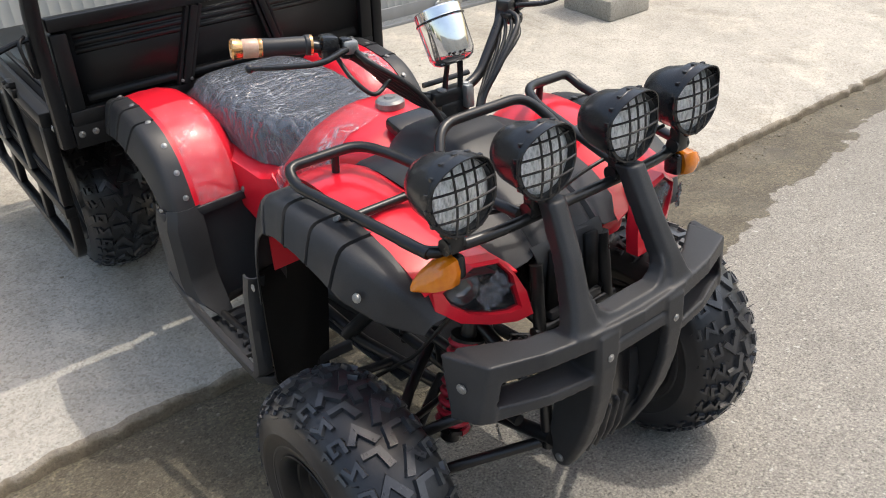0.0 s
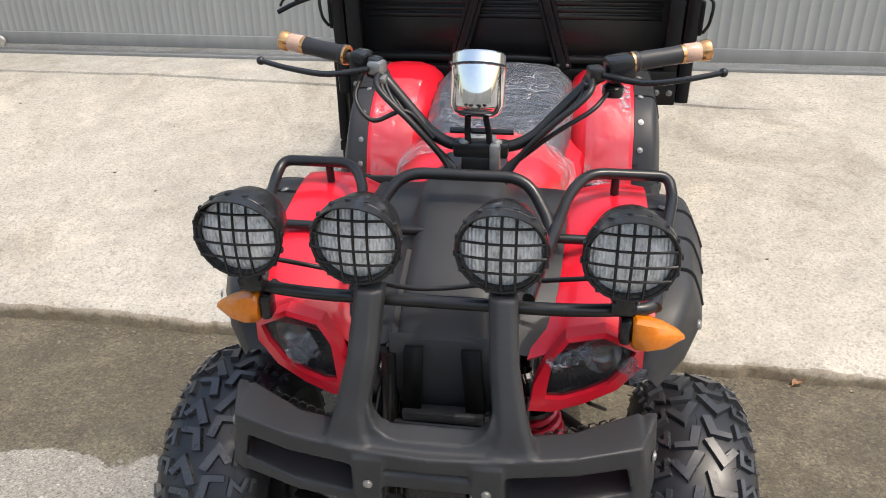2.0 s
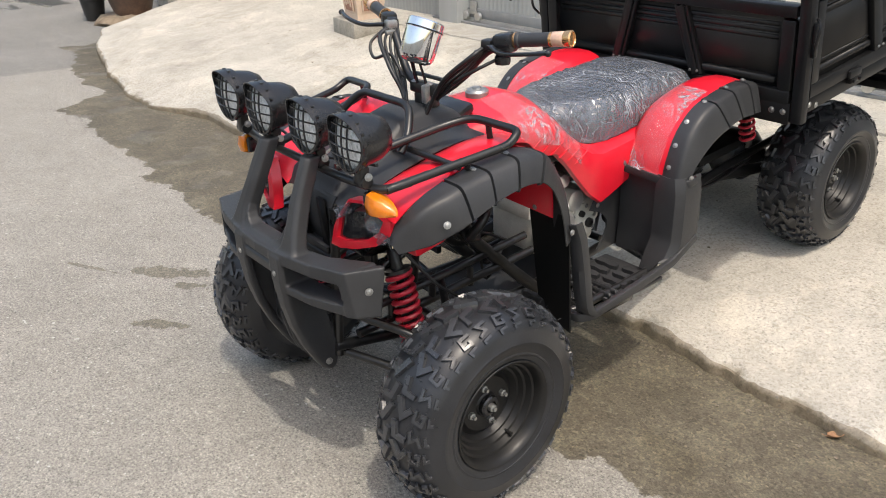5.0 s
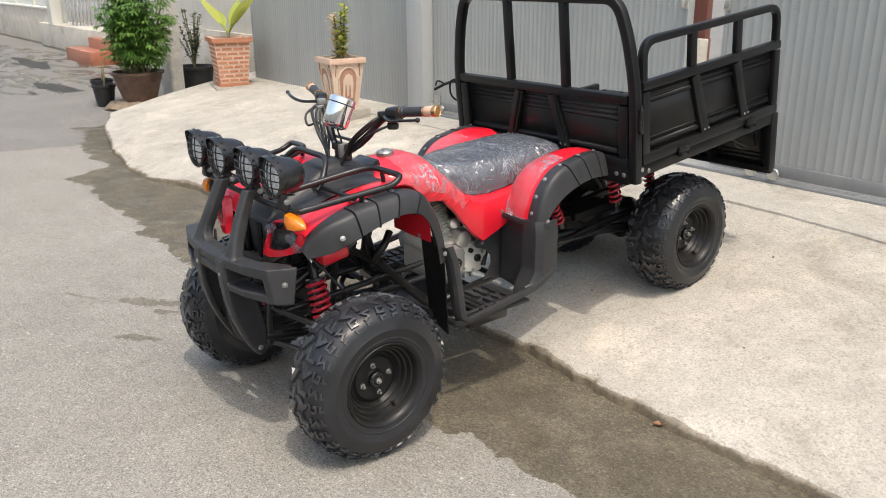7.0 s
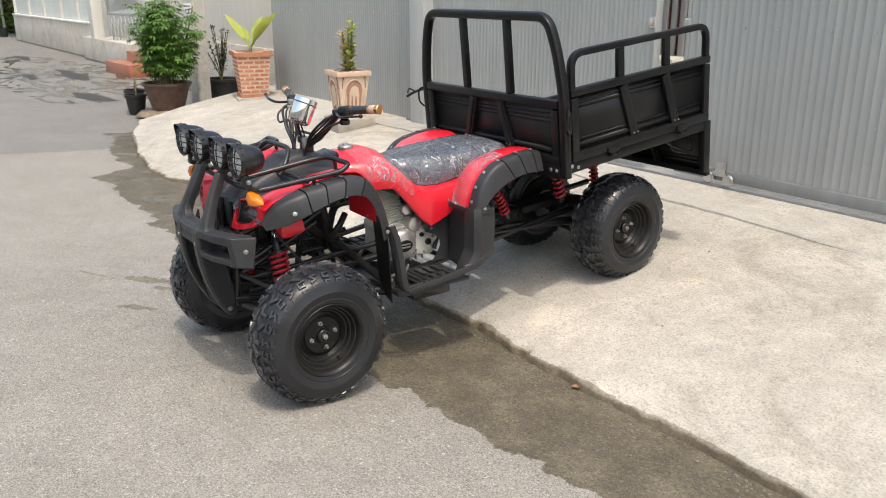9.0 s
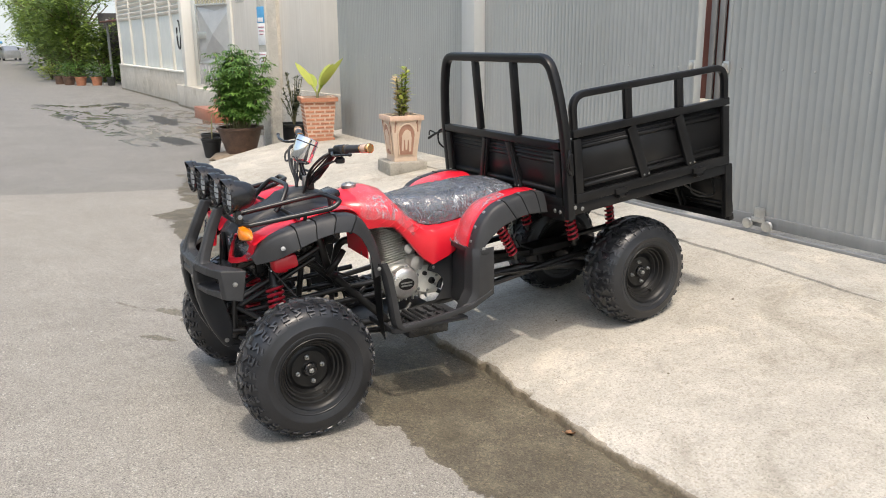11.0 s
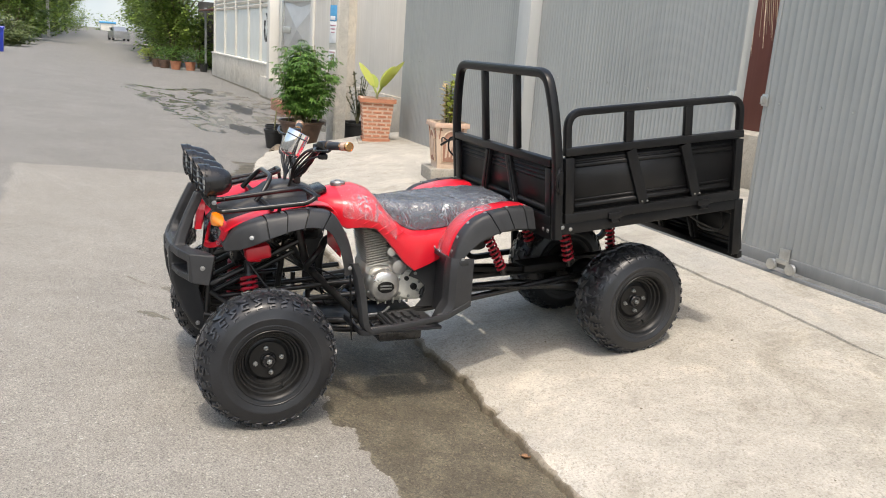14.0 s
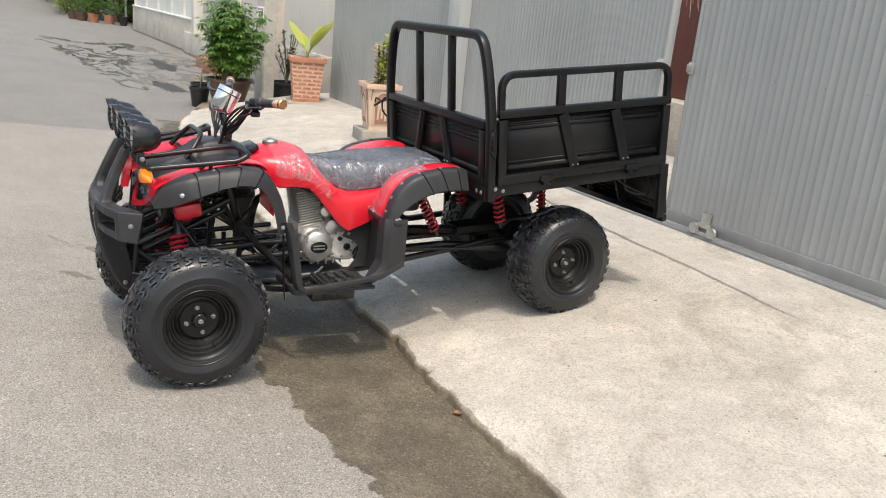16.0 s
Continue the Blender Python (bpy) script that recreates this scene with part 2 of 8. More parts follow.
    base = m.mix(m.math("MULTIPLY", broom, 0.35), base, m.mix(1.0, base, (0.80, 0.785, 0.76), "MULTIPLY"))
    m.set(Base_Color=base, Roughness=0.88)
    m.bump(m.math("SUBTRACT", fine, m.math("MULTIPLY", spots, 1.4)), 0.5, 0.003)
    return m.m


def paint_material(name, a, b, rough=0.42, metal=0.0, streak=0.12):
    """Painted sheet metal with faint runs down it."""
    m = Tree(name)
    run = m.noise(5.0, 5, 0.6, stretch=(3.0, 3.0, 0.12))
    big, fine = m.noise(1.1, 5, 0.6), m.noise(60, 3, 0.6)
    base = m.ramp(m.math("ADD", m.math("MULTIPLY", run, 0.5), m.math("MULTIPLY", big, 0.5)), [(0.33, a), (0.66, b)])
    scuff = m.math("MULTIPLY", m.smooth(m.noise(9, 6, 0.75), 0.66, 0.74), streak)
    m.set(Base_Color=m.mix(scuff, base, (0.75, 0.75, 0.73)), Roughness=m.math("ADD", m.math("MULTIPLY", big, 0.2), rough - 0.1), Metallic=metal)
    m.bump(fine, 0.08, 0.001)
    return m.m


def leaf_material(name, a, b):
    m = Tree(name)
    info = m.t.nodes.new("ShaderNodeNewGeometry").outputs["Random Per Island"]
    m.set(Base_Color=m.ramp(info, [(0.0, a), (1.0, b)]), Roughness=0.5)
    tr = m.node("ShaderNodeBsdfTranslucent")
    m.link(m.ramp(info, [(0.0, tuple(v * 1.3 for v in a)), (1.0, tuple(v * 1.3 for v in b))]), tr.inputs["Color"])
    mx = m.node("ShaderNodeMixShader", Fac=0.3)
    m.link(m.b.outputs[0], mx.inputs[1])
    m.link(tr.outputs[0], mx.inputs[2])
    m.link(mx.outputs[0], m.t.nodes["Material Output"].inputs["Surface"])
    return m.m


M = {}
M["asphalt"] = asphalt_material()
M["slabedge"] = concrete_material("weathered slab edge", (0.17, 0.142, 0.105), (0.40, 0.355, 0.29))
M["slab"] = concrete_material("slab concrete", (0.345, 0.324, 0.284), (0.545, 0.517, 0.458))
M["strip"] = concrete_material("threshold concrete", (0.36, 0.345, 0.31), (0.50, 0.48, 0.435), pits=0.3)
M["plinth"] = concrete_material("plinth concrete", (0.32, 0.30, 0.255), (0.45, 0.42, 0.37))
M["pole"] = concrete_material("pole concrete", (0.42, 0.41, 0.38), (0.58, 0.56, 0.52), pits=0.3)
M["plinthwall"] = concrete_material("rendered wall", (0.50, 0.46, 0.40), (0.62, 0.58, 0.51), pits=0.25)
M["gate"] = paint_material("grey gate paint", (0.275, 0.286, 0.276), (0.345, 0.353, 0.340), 0.4)
M["gatebar"] = paint_material("grey steel channel", (0.19, 0.195, 0.195), (0.26, 0.265, 0.262), 0.45)
M["post"] = paint_material("pale grey post", (0.38, 0.39, 0.385), (0.46, 0.47, 0.46), 0.45)
M["cream"] = paint_material("cream wall paint", (0.62, 0.60, 0.535), (0.72, 0.70, 0.64), 0.8)
M["gatepale"] = paint_material("pale green panel paint", (0.56, 0.585, 0.55), (0.66, 0.68, 0.645), 0.7)
M["white"] = paint_material("white wall paint", (0.60, 0.555, 0.48), (0.70, 0.655, 0.58), 0.8)
M["brown"] = paint_material("red-brown sheet", (0.13, 0.045, 0.033), (0.18, 0.065, 0.048), 0.6)
M["zinc"] = surface("zinc steel", (0.45, 0.45, 0.43), (0.62, 0.61, 0.58), 0.38, 0.85, 20, 200)
M["stainless"] = surface("stainless sheet", (0.70, 0.70, 0.69), (0.80, 0.80, 0.79), 0.42, 0.55, 4, 150, 0.05)
M["terracotta"] = surface("terracotta", (0.36, 0.14, 0.075), (0.52, 0.23, 0.13), 0.75, 0, 7, 90, 0.4)
M["terratile"] = surface("terracotta tile", (0.33, 0.11, 0.06), (0.44, 0.17, 0.10), 0.35, 0, 9, 120, 0.15)
M["pinkclay"] = surface("pale pink clay", (0.56, 0.37, 0.27), (0.68, 0.49, 0.37), 0.8, 0, 12, 120, 0.4)
M["clayrelief"] = surface("brown clay relief", (0.30, 0.15, 0.10), (0.42, 0.23, 0.16), 0.8, 0, 12, 120, 0.4)
M["creamclay"] = surface("cream clay", (0.56, 0.41, 0.30), (0.66, 0.52, 0.40), 0.8, 0, 12, 120, 0.3)
M["darkpot"] = surface("glazed brown pot", (0.075, 0.045, 0.032), (0.16, 0.095, 0.065), 0.5, 0, 9, 80, 0.4)
M["blackpot"] = surface("black plastic pot", (0.012, 0.012, 0.012), (0.026, 0.026, 0.026), 0.5, 0, 12, 90, 0.2)
M["grit"] = surface("damp grit", (0.10, 0.085, 0.06), (0.30, 0.26, 0.20), 0.8, 0, 90, 260, 0.4)
M["soil"] = surface("soil", (0.035, 0.025, 0.018), (0.08, 0.06, 0.042), 0.95, 0, 30, 160, 1.0, 0.006)
M["sack"] = surface("old sacking", (0.16, 0.12, 0.08), (0.30, 0.235, 0.165), 0.95, 0, 14, 110, 0.8, 0.004)
M["leaf"] = leaf_material("green leaf", (0.05, 0.12, 0.02), (0.15, 0.28, 0.055))
M["leaffar"] = leaf_material("tree leaf", (0.06, 0.11, 0.018), (0.25, 0.34, 0.07))
M["leafyellow"] = leaf_material("yellow-green leaf", (0.28, 0.36, 0.05), (0.50, 0.52, 0.13))
M["leafred"] = leaf_material("croton leaf", (0.50, 0.36, 0.20), (0.72, 0.62, 0.38))
M["leafdark"] = leaf_material("dark leaf", (0.025, 0.04, 0.018), (0.06, 0.07, 0.035))
M["dryleaf"] = leaf_material("dry palm leaf", (0.42, 0.33, 0.22), (0.66, 0.56, 0.42))
M["deadleaf"] = surface("dead leaf", (0.20, 0.10, 0.05), (0.42, 0.25, 0.14), 0.75, 0, 60, 300, 0.4)
M["stem"] = surface("stem", (0.12, 0.13, 0.05), (0.24, 0.21, 0.11), 0.8, 0, 20, 100)
M["bark"] = surface("bark", (0.10, 0.075, 0.05), (0.20, 0.16, 0.11), 0.9, 0, 6, 60, 0.8, 0.01)
M["bluebin"] = surface("blue plastic", (0.012, 0.03, 0.30), (0.02, 0.045, 0.42), 0.4, 0, 3, 60, 0.1)
M["paper"] = surface("paper notice", (0.66, 0.66, 0.67), (0.78, 0.78, 0.78), 0.7, 0, 12, 80, 0.1)
M["bluepaper"] = surface("blue notice", (0.05, 0.27, 0.52), (0.10, 0.36, 0.62), 0.6, 0, 12, 80, 0.1)
M["ink"] = surface("faded red ink", (0.42, 0.22, 0.26), (0.52, 0.32, 0.36), 0.8, 0, 12, 80, 0.0)
M["interior"] = surface("shade of interiors", (0.03, 0.03, 0.03), (0.06, 0.055, 0.05), 0.8)
M["carpaint"] = surface("silver car paint", (0.24, 0.25, 0.26), (0.31, 0.32, 0.33), 0.3, 0.3, 4, 80, 0.02, coat=0.6)
M["carglass"] = surface("dark glass", (0.015, 0.018, 0.02), (0.025, 0.028, 0.03), 0.08, 0, 4, 80, 0.0)
_haze = Tree("hazy sky")
_haze.set(Base_Color=(0.0, 0.0, 0.0), Emission_Color=_haze.ramp(_haze.noise(0.02, 3, 0.5), [(0.35, (0.62, 0.72, 0.80)), (0.65, (0.78, 0.83, 0.86))]), Emission_Strength=0.62)
M["hazesky"] = _haze.m
M["grass"] = leaf_material("grass", (0.07, 0.11, 0.03), (0.22, 0.25, 0.10))


# ---------------------------------------------------------------- mesh helpers
def finish(bm, mat, name, angle=38):
    bmesh.ops.recalc_face_normals(bm, faces=bm.faces)
    lim = radians(angle)
    for e in bm.edges:
        e.smooth = len(e.link_faces) == 2 and e.calc_face_angle(0) < lim
    me = bpy.data.meshes.new(name)
    bm.to_mesh(me)
    bm.free()
    for p in me.polygons:
        p.use_smooth = True
    if mat:
        me.materials.append(mat)
    return me


def part(name, bm, material, parent=None, label="", angle=38):
    ob = new(name, finish(bm, M[material] if isinstance(material, str) else material, name, angle))
    if parent:
        ob.parent = parent
    if label:
        ob["label"] = label
    return ob


def thing(name, label, category, group="", kind="", at=(0, 0, 0), turn=0.0):
    ob = new(name)
    ob.empty_display_size = 0.1
    ob.matrix_basis = pose(*at, 0, 0, turn)
    return tagged(ob, label, category, group, kind)


def box(bm, c, s, bevel=0.0, rot=None, seg=2):
    """A box round c of the full sizes s, its edges rounded by bevel, turned by rot (degrees)."""
    r = bmesh.ops.create_cube(bm, size=1.0)
    vs = r["verts"]
    bmesh.ops.scale(bm, vec=s, verts=vs)
    if bevel:
        es = list({e for v in vs for e in v.link_edges})
        r = bmesh.ops.bevel(bm, geom=es, offset=min(bevel, 0.49 * min(s)), segments=seg, profile=0.5, affect="EDGES")
        vs = list({v for f in r["faces"] for v in f.verts} | {v for v in vs if v.is_valid})
    m = Matrix.Translation(c)
    if rot:
        m = m @ Euler([radians(a) for a in rot]).to_matrix().to_4x4()
    bmesh.ops.transform(bm, matrix=m, verts=vs)
    return vs


def rounded(pts, radius=0.03, n=5):
    """A line through pts whose inner corners are rounded."""
    pts = [Vector(p) for p in pts]
    out = [pts[0]]
    for a, b, c in zip(pts, pts[1:], pts[2:]):
        r = min(radius, (a - b).length * 0.45, (c - b).length * 0.45)
        p, q = b + (a - b).normalized() * r, b + (c - b).normalized() * r
        for i in range(n + 1):
            t = i / n
            out.append(p * (1 - t) ** 2 + b * 2 * t * (1 - t) + q * t * t)
    out.append(pts[-1])
    return out


def spline(pts, n=6):
    """A smooth curve through pts."""
    p = [Vector(q) for q in pts]
    p = [p[0] * 2 - p[1]] + p + [p[-1] * 2 - p[-2]]
    out = []
    for a, b, c, d in zip(p, p[1:], p[2:], p[3:]):
        for i in range(n):
            t = i / n
            out.append(0.5 * (2 * b + (c - a) * t + (2 * a - 5 * b + 4 * c - d) * t * t + (3 * b - a - 3 * c + d) * t ** 3))
    out.append(p[-2])
    return out


def sweep(bm, pts, ring, closed=False, up=(0, 0, 1), cap=True, scale=None):
    """Sweep the ring of (side, up) offsets along pts."""
    pts = [Vector(p) for p in pts]
    n, rows = len(pts), []
    up = Vector(up)
    for i, p in enumerate(pts):
        a = pts[(i - 1) % n] if closed or i else pts[0]
        b = pts[(i + 1) % n] if closed or i < n - 1 else pts[-1]
        d = (b - a).normalized()
        s = d.cross(up)
        if s.length < 1e-3:
            s = d.cross(Vector((0, 1, 0.1)))
        s.normalize()
        u = s.cross(d)
        k = scale(i / (n - 1)) if scale else 1.0
        rows.append([bm.verts.new(p + s * (x * k) + u * (y * k)) for x, y in ring])
    m = len(ring)
    for i in range(n if closed else n - 1):
        a, b = rows[i], rows[(i + 1) % n]
        for j in range(m):
            bm.faces.new((a[j], a[(j + 1) % m], b[(j + 1) % m], b[j]))
    if cap and not closed:
        bm.faces.new(rows[0][::-1])
        bm.faces.new(rows[-1])


def disc(r, n=10, ry=None):
    return [(r * math.cos(2 * math.pi * i / n), (ry or r) * math.sin(2 * math.pi * i / n)) for i in range(n)]


def frame_ring(w, h, r=0.004):
    """A rounded rectangle."""
    out = []
    for cx, cy, a in ((w / 2 - r, h / 2 - r, 0), (-w / 2 + r, h / 2 - r, 90), (-w / 2 + r, -h / 2 + r, 180), (w / 2 - r, -h / 2 + r, 270)):
        for k in (0, 45, 90):
            out.append((cx + r * math.cos(radians(a + k)), cy + r * math.sin(radians(a + k))))
    return out


def tube(bm, pts, r, n=10, closed=False, up=(0, 0, 1)):
    sweep(bm, pts, disc(r, n), closed, up)


def lathe(bm, profile, m=Matrix(), n=24, a0=0.0):
    """Turn the profile of (radius, height) about the z axis of m."""
    rows = []
    for r, h in profile:
        if r < 1e-5:
            rows.append([bm.verts.new(m @ Vector((0, 0, h)))])
        else:
            rows.append([bm.verts.new(m @ Vector((r * math.cos(a0 + 2 * math.pi * i / n), r * math.sin(a0 + 2 * math.pi * i / n), h))) for i in range(n)])
    for a, b in zip(rows, rows[1:]):
        if len(a) == 1 and len(b) == 1:
            continue
        for i in range(n):
            j = (i + 1) % n
            if len(a) == 1:
                bm.faces.new((a[0], b[j], b[i]))
            elif len(b) == 1:
                bm.faces.new((a[i], a[j], b[0]))
            else:
                bm.faces.new((a[i], a[j], b[j], b[i]))


def toward(p, d, roll=0.0):
    """A pose at p whose z axis points along d."""
    return Matrix.Translation(p) @ Vector(d).to_track_quat("Z", "Y").to_matrix().to_4x4() @ Matrix.Rotation(radians(roll), 4, "Z")


def loft(bm, rings, caps=True, closed=True):
    rows = [[bm.verts.new(p) for p in ring] for ring in rings]
    m = len(rows[0])
    for a, b in zip(rows, rows[1:]):
        for j in range(m if closed else m - 1):
            bm.faces.new((a[j], a[(j + 1) % m], b[(j + 1) % m], b[j]))
    if caps and closed:
        bm.faces.new(rows[0][::-1])
        bm.faces.new(rows[-1])
    return rows


def sheet(bm, grid, thick):
    """A sheet through a grid of points, thickened away from its front."""
    nu, nv = len(grid), len(grid[0])
    g = [[Vector(p) for p in row] for row in grid]
    nor = [[None] * nv for _ in range(nu)]
    for i in range(nu):
        for j in range(nv):
            du = g[min(i + 1, nu - 1)][j] - g[max(i - 1, 0)][j]
            dv = g[i][min(j + 1, nv - 1)] - g[i][max(j - 1, 0)]
            nor[i][j] = du.cross(dv).normalized()
    top = [[bm.verts.new(p) for p in row] for row in g]
    bot = [[bm.verts.new(g[i][j] - nor[i][j] * thick) for j in range(nv)] for i in range(nu)]
    for i in range(nu - 1):
        for j in range(nv - 1):
            bm.faces.new((top[i][j], top[i + 1][j], top[i + 1][j + 1], top[i][j + 1]))
            bm.faces.new((bot[i][j], bot[i][j + 1], bot[i + 1][j + 1], bot[i + 1][j]))
    for i in range(nu - 1):
        for j in (0, nv - 1):
            bm.faces.new((top[i][j], bot[i][j], bot[i + 1][j], top[i + 1][j]))
    for j in range(nv - 1):
        for i in (0, nu - 1):
            bm.faces.new((top[i][j], top[i][j + 1], bot[i][j + 1], bot[i][j]))


def prism(bm, outline, m, depth):
    """The outline of (x, y), raised by depth along the z axis of m."""
    lo = [bm.verts.new(m @ Vector((x, y, 0))) for x, y in outline]
    hi = [bm.verts.new(m @ Vector((x, y, depth))) for x, y in outline]
    n = len(lo)
    bm.faces.new(lo[::-1])
    bm.faces.new(hi)
    for i in range(n):
        bm.faces.new((lo[i], lo[(i + 1) % n], hi[(i + 1) % n], hi[i]))


def lerp_table(table, x):
    if x <= table[0][0]:
        return table[0][1:] if len(table[0]) > 2 else table[0][1]
    for a, b in zip(table, table[1:]):
        if x <= b[0]:
            t = (x - a[0]) / (b[0] - a[0])
            v = tuple(p + (q - p) * t for p, q in zip(a[1:], b[1:]))
            return v if len(v) > 1 else v[0]
    return table[-1][1:] if len(table[-1]) > 2 else table[-1][1]


# ---------------------------------------------------------------- ground and slab
def road_z(x, y):
    return -0.06 * max(-2.6, min(y, 1.25))


def build_ground():
    xs = [-900, -300, -120, -60, -30, -15, -8, -4, -2, 0, 2, 4, 8, 15, 40, 300, 900]
    ys = [-900, -200, -60, -20, -8, -4, -2.6, -1.5, -0.5, 0.5, 1.25, 2.5, 6, 20, 60, 200, 900]
    bm = bmesh.new()
    rows = [[bm.verts.new((x, y, road_z(x, y))) for x in xs] for y in ys]
    for a, b in zip(rows, rows[1:]):
        for i in range(len(xs) - 1):
            bm.faces.new((a[i], a[i + 1], b[i + 1], b[i]))
    tagged(part("ground", bm, "asphalt"), "pale worn asphalt lane, wet along the gutter", "road", kind="structure")


SLAB_FRONT = [(-7.5, 3.2), (-7.3, 2.75), (-7.15, 1.9), (-7.0, 1.5), (-6.5, 1.28), (-5.9, 1.13), (-5.2, 0.97), (-4.6, 0.87), (-4.1, 0.87), (-3.8, 0.98), (-3.5, 1.06),
              (-2.2, 1.0), (-0.9, 0.995), (0.2, 0.99), (1.0, 0.955), (2.5, 0.96), (9.0, 0.95)]


def slab_z(y):
    return 0.145 * (y - 0.95) if y < 2.86 else 0.277 + 0.06 * (y - 2.86)


def build_slab():
    bm = bmesh.new()
    cols = []
    x = -7.48
    while x < 9.0:
        y0 = lerp_table(SLAB_FRONT, x)
        y0 += 0.026 * noise.noise((x * 2.3, 0, 0)) + 0.020 * noise.noise((x * 11, 3, 0)) + 0.008 * noise.noise((x * 37, 7, 0))
        y0 += 0.02
        chip = 0.034 * max(0, noise.noise((x * 8, 5, 1))) + 0.007 * abs(noise.noise((x * 31, 1, 1))) + 0.004 * noise.noise((x * 60, 1, 1))
        top = max(slab_z(y0), -0.03) - 0.006 + 0.014 * noise.noise((x * 5.5, 8, 2))
        low = road_z(x, y0) - 0.05
        if x < -6:
            top = max(top, road_z(x, y0) + 0.05)
        col = [(x, y0 - 0.012, low), (x, y0 - 0.012 + chip, top - 0.026), (x, y0 + chip, top - 0.012 - chip * 0.7), (x, y0 + 0.02 + chip, top - 0.003 - chip * 0.3), (x, y0 + 0.045 + 0.02 * noise.noise((x * 19, 4, 4)), top - 0.001), (x, y0 + 0.085 + 0.03 * noise.noise((x * 6, 9, 4)), top)]
        for k in range(1, 15):
            y = y0 + 0.12 + (3.9 - y0 - 0.12) * k / 14
            f = max(0.0, 1 - (y - y0) / 0.5)
            z = slab_z(y) * (1 - f) + max(slab_z(y) - 0.016 * f, top - 0.012) * f + 0.012
            col.append((x, y, z + 0.004 * noise.noise((x * 1.2, y * 1.2, 0))))
        cols.append([bm.verts.new(p) for p in col])
        x += 0.022
    for a, b in zip(cols, cols[1:]):
        for j in range(len(a) - 1):
            f = bm.faces.new((a[j], b[j], b[j + 1], a[j + 1]))
            # the eroded lip is stained brown
            f.material_index = 1 if j < 2 else 0
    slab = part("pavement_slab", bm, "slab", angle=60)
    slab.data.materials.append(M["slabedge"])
    tagged(slab, "sunlit rough cream concrete driveway slab with chipped edge", "slab", kind="structure")
    # threshold strip along the gates, with an uneven edge
    bm = bmesh.new()
    cols = []
    x = -3.9
    while x < 9.0:
        y0 = 2.80 + 0.04 * noise.noise((x * 0.8, 2, 2)) + 0.02 * noise.noise((x * 4, 2, 2)) + 0.006 * noise.noise((x * 17, 2, 2)) - 0.06 * max(-2.2, min(x, 1.0))
        zt = slab_z(y0) + 0.028 - 0.036 * max(0.0, min(1.0, (x - 0.9) / 0.8))
        cols.append([bm.verts.new((x, y0, zt - 0.03)), bm.verts.new((x, y0 + 0.006, zt - 0.004)), bm.verts.new((x, y0 + 0.03, zt)), bm.verts.new((x, 3.9, 0.325))])
        x += 0.05
    for a, b in zip(cols, cols[1:]):
        for j in range(3):
            bm.faces.new((a[j], b[j], b[j + 1], a[j + 1]))
    tagged(part("pavement_threshold", bm, "strip"), "greyer concrete threshold strip along the gates", "slab", kind="structure")


# ---------------------------------------------------------------- gates and walls
def rib_sheet(bm, x0, x1, y, z0, z1, pitch=0.046, rib=0.0035, depth=0.0021, thick=0.012):
    """Ribbed sheet steel facing the lane."""
    pts = [(x0, y)]
    x = x0 + pitch * 0.6
    while x + rib + 0.008 < x1:
        pts += [(x, y), (x + 0.004, y - depth), (x + 0.004 + rib, y - depth), (x + 0.008 + rib, y)]
        x += pitch
    pts.append((x1, y))
    lo = [bm.verts.new((a, b, z0)) for a, b in pts]
    hi = [bm.verts.new((a, b, z1)) for a, b in pts]
    for i in range(len(pts) - 1):
        bm.faces.new((lo[i], lo[i + 1], hi[i + 1], hi[i]))
    back = [bm.verts.new(p) for p in ((x0, y + thick, z0), (x1, y + thick, z0), (x1, y + thick, z1), (x0, y + thick, z1))]
    bm.faces.new(back[::-1])


def roller(parent, x, y, z, along=0.15):
    bm = bmesh.new()
    box(bm, (x, y - 0.02, z + 0.075), (0.075, 0.012, 0.075), 0.003)
    box(bm, (x, y - 0.03, z + 0.03), (along * 0.7, 0.01, 0.03), 0.003)
    part("roller_bracket", bm, "zinc", parent)
    for s in (-1, 1):
        bm = bmesh.new()
        lathe(bm, [(0, -0.014), (0.026, -0.014), (0.034, -0.012), (0.034, -0.006), (0.028, 0), (0.034, 0.006), (0.034, 0.012), (0.026, 0.014), (0, 0.014)],
              toward((x + s * along / 2, y - 0.035, z), (0, -1, 0)), 18)
        part("roller_wheel", bm, "zinc", parent)


def bracket(parent, x, y, z):
    bm = bmesh.new()
    box(bm, (x, y - 0.012, z), (0.05, 0.012, 0.075), 0.004)
    box(bm, (x, y - 0.03, z), (0.012, 0.04, 0.05), 0.004)
    part("latch_bracket", bm, "zinc", parent)


def screws(parent, xs, y, z):
    bm = bmesh.new()
    for x in xs:
        lathe(bm, [(0, 0.006), (0.006, 0.005), (0.007, 0)], toward((x, y, z + 0.006 * noise.noise((x * 7, 0, 0))), (0, -1, 0)), 6)
    tagged(part("screw_row", bm, "zinc", parent), kind="stuff")


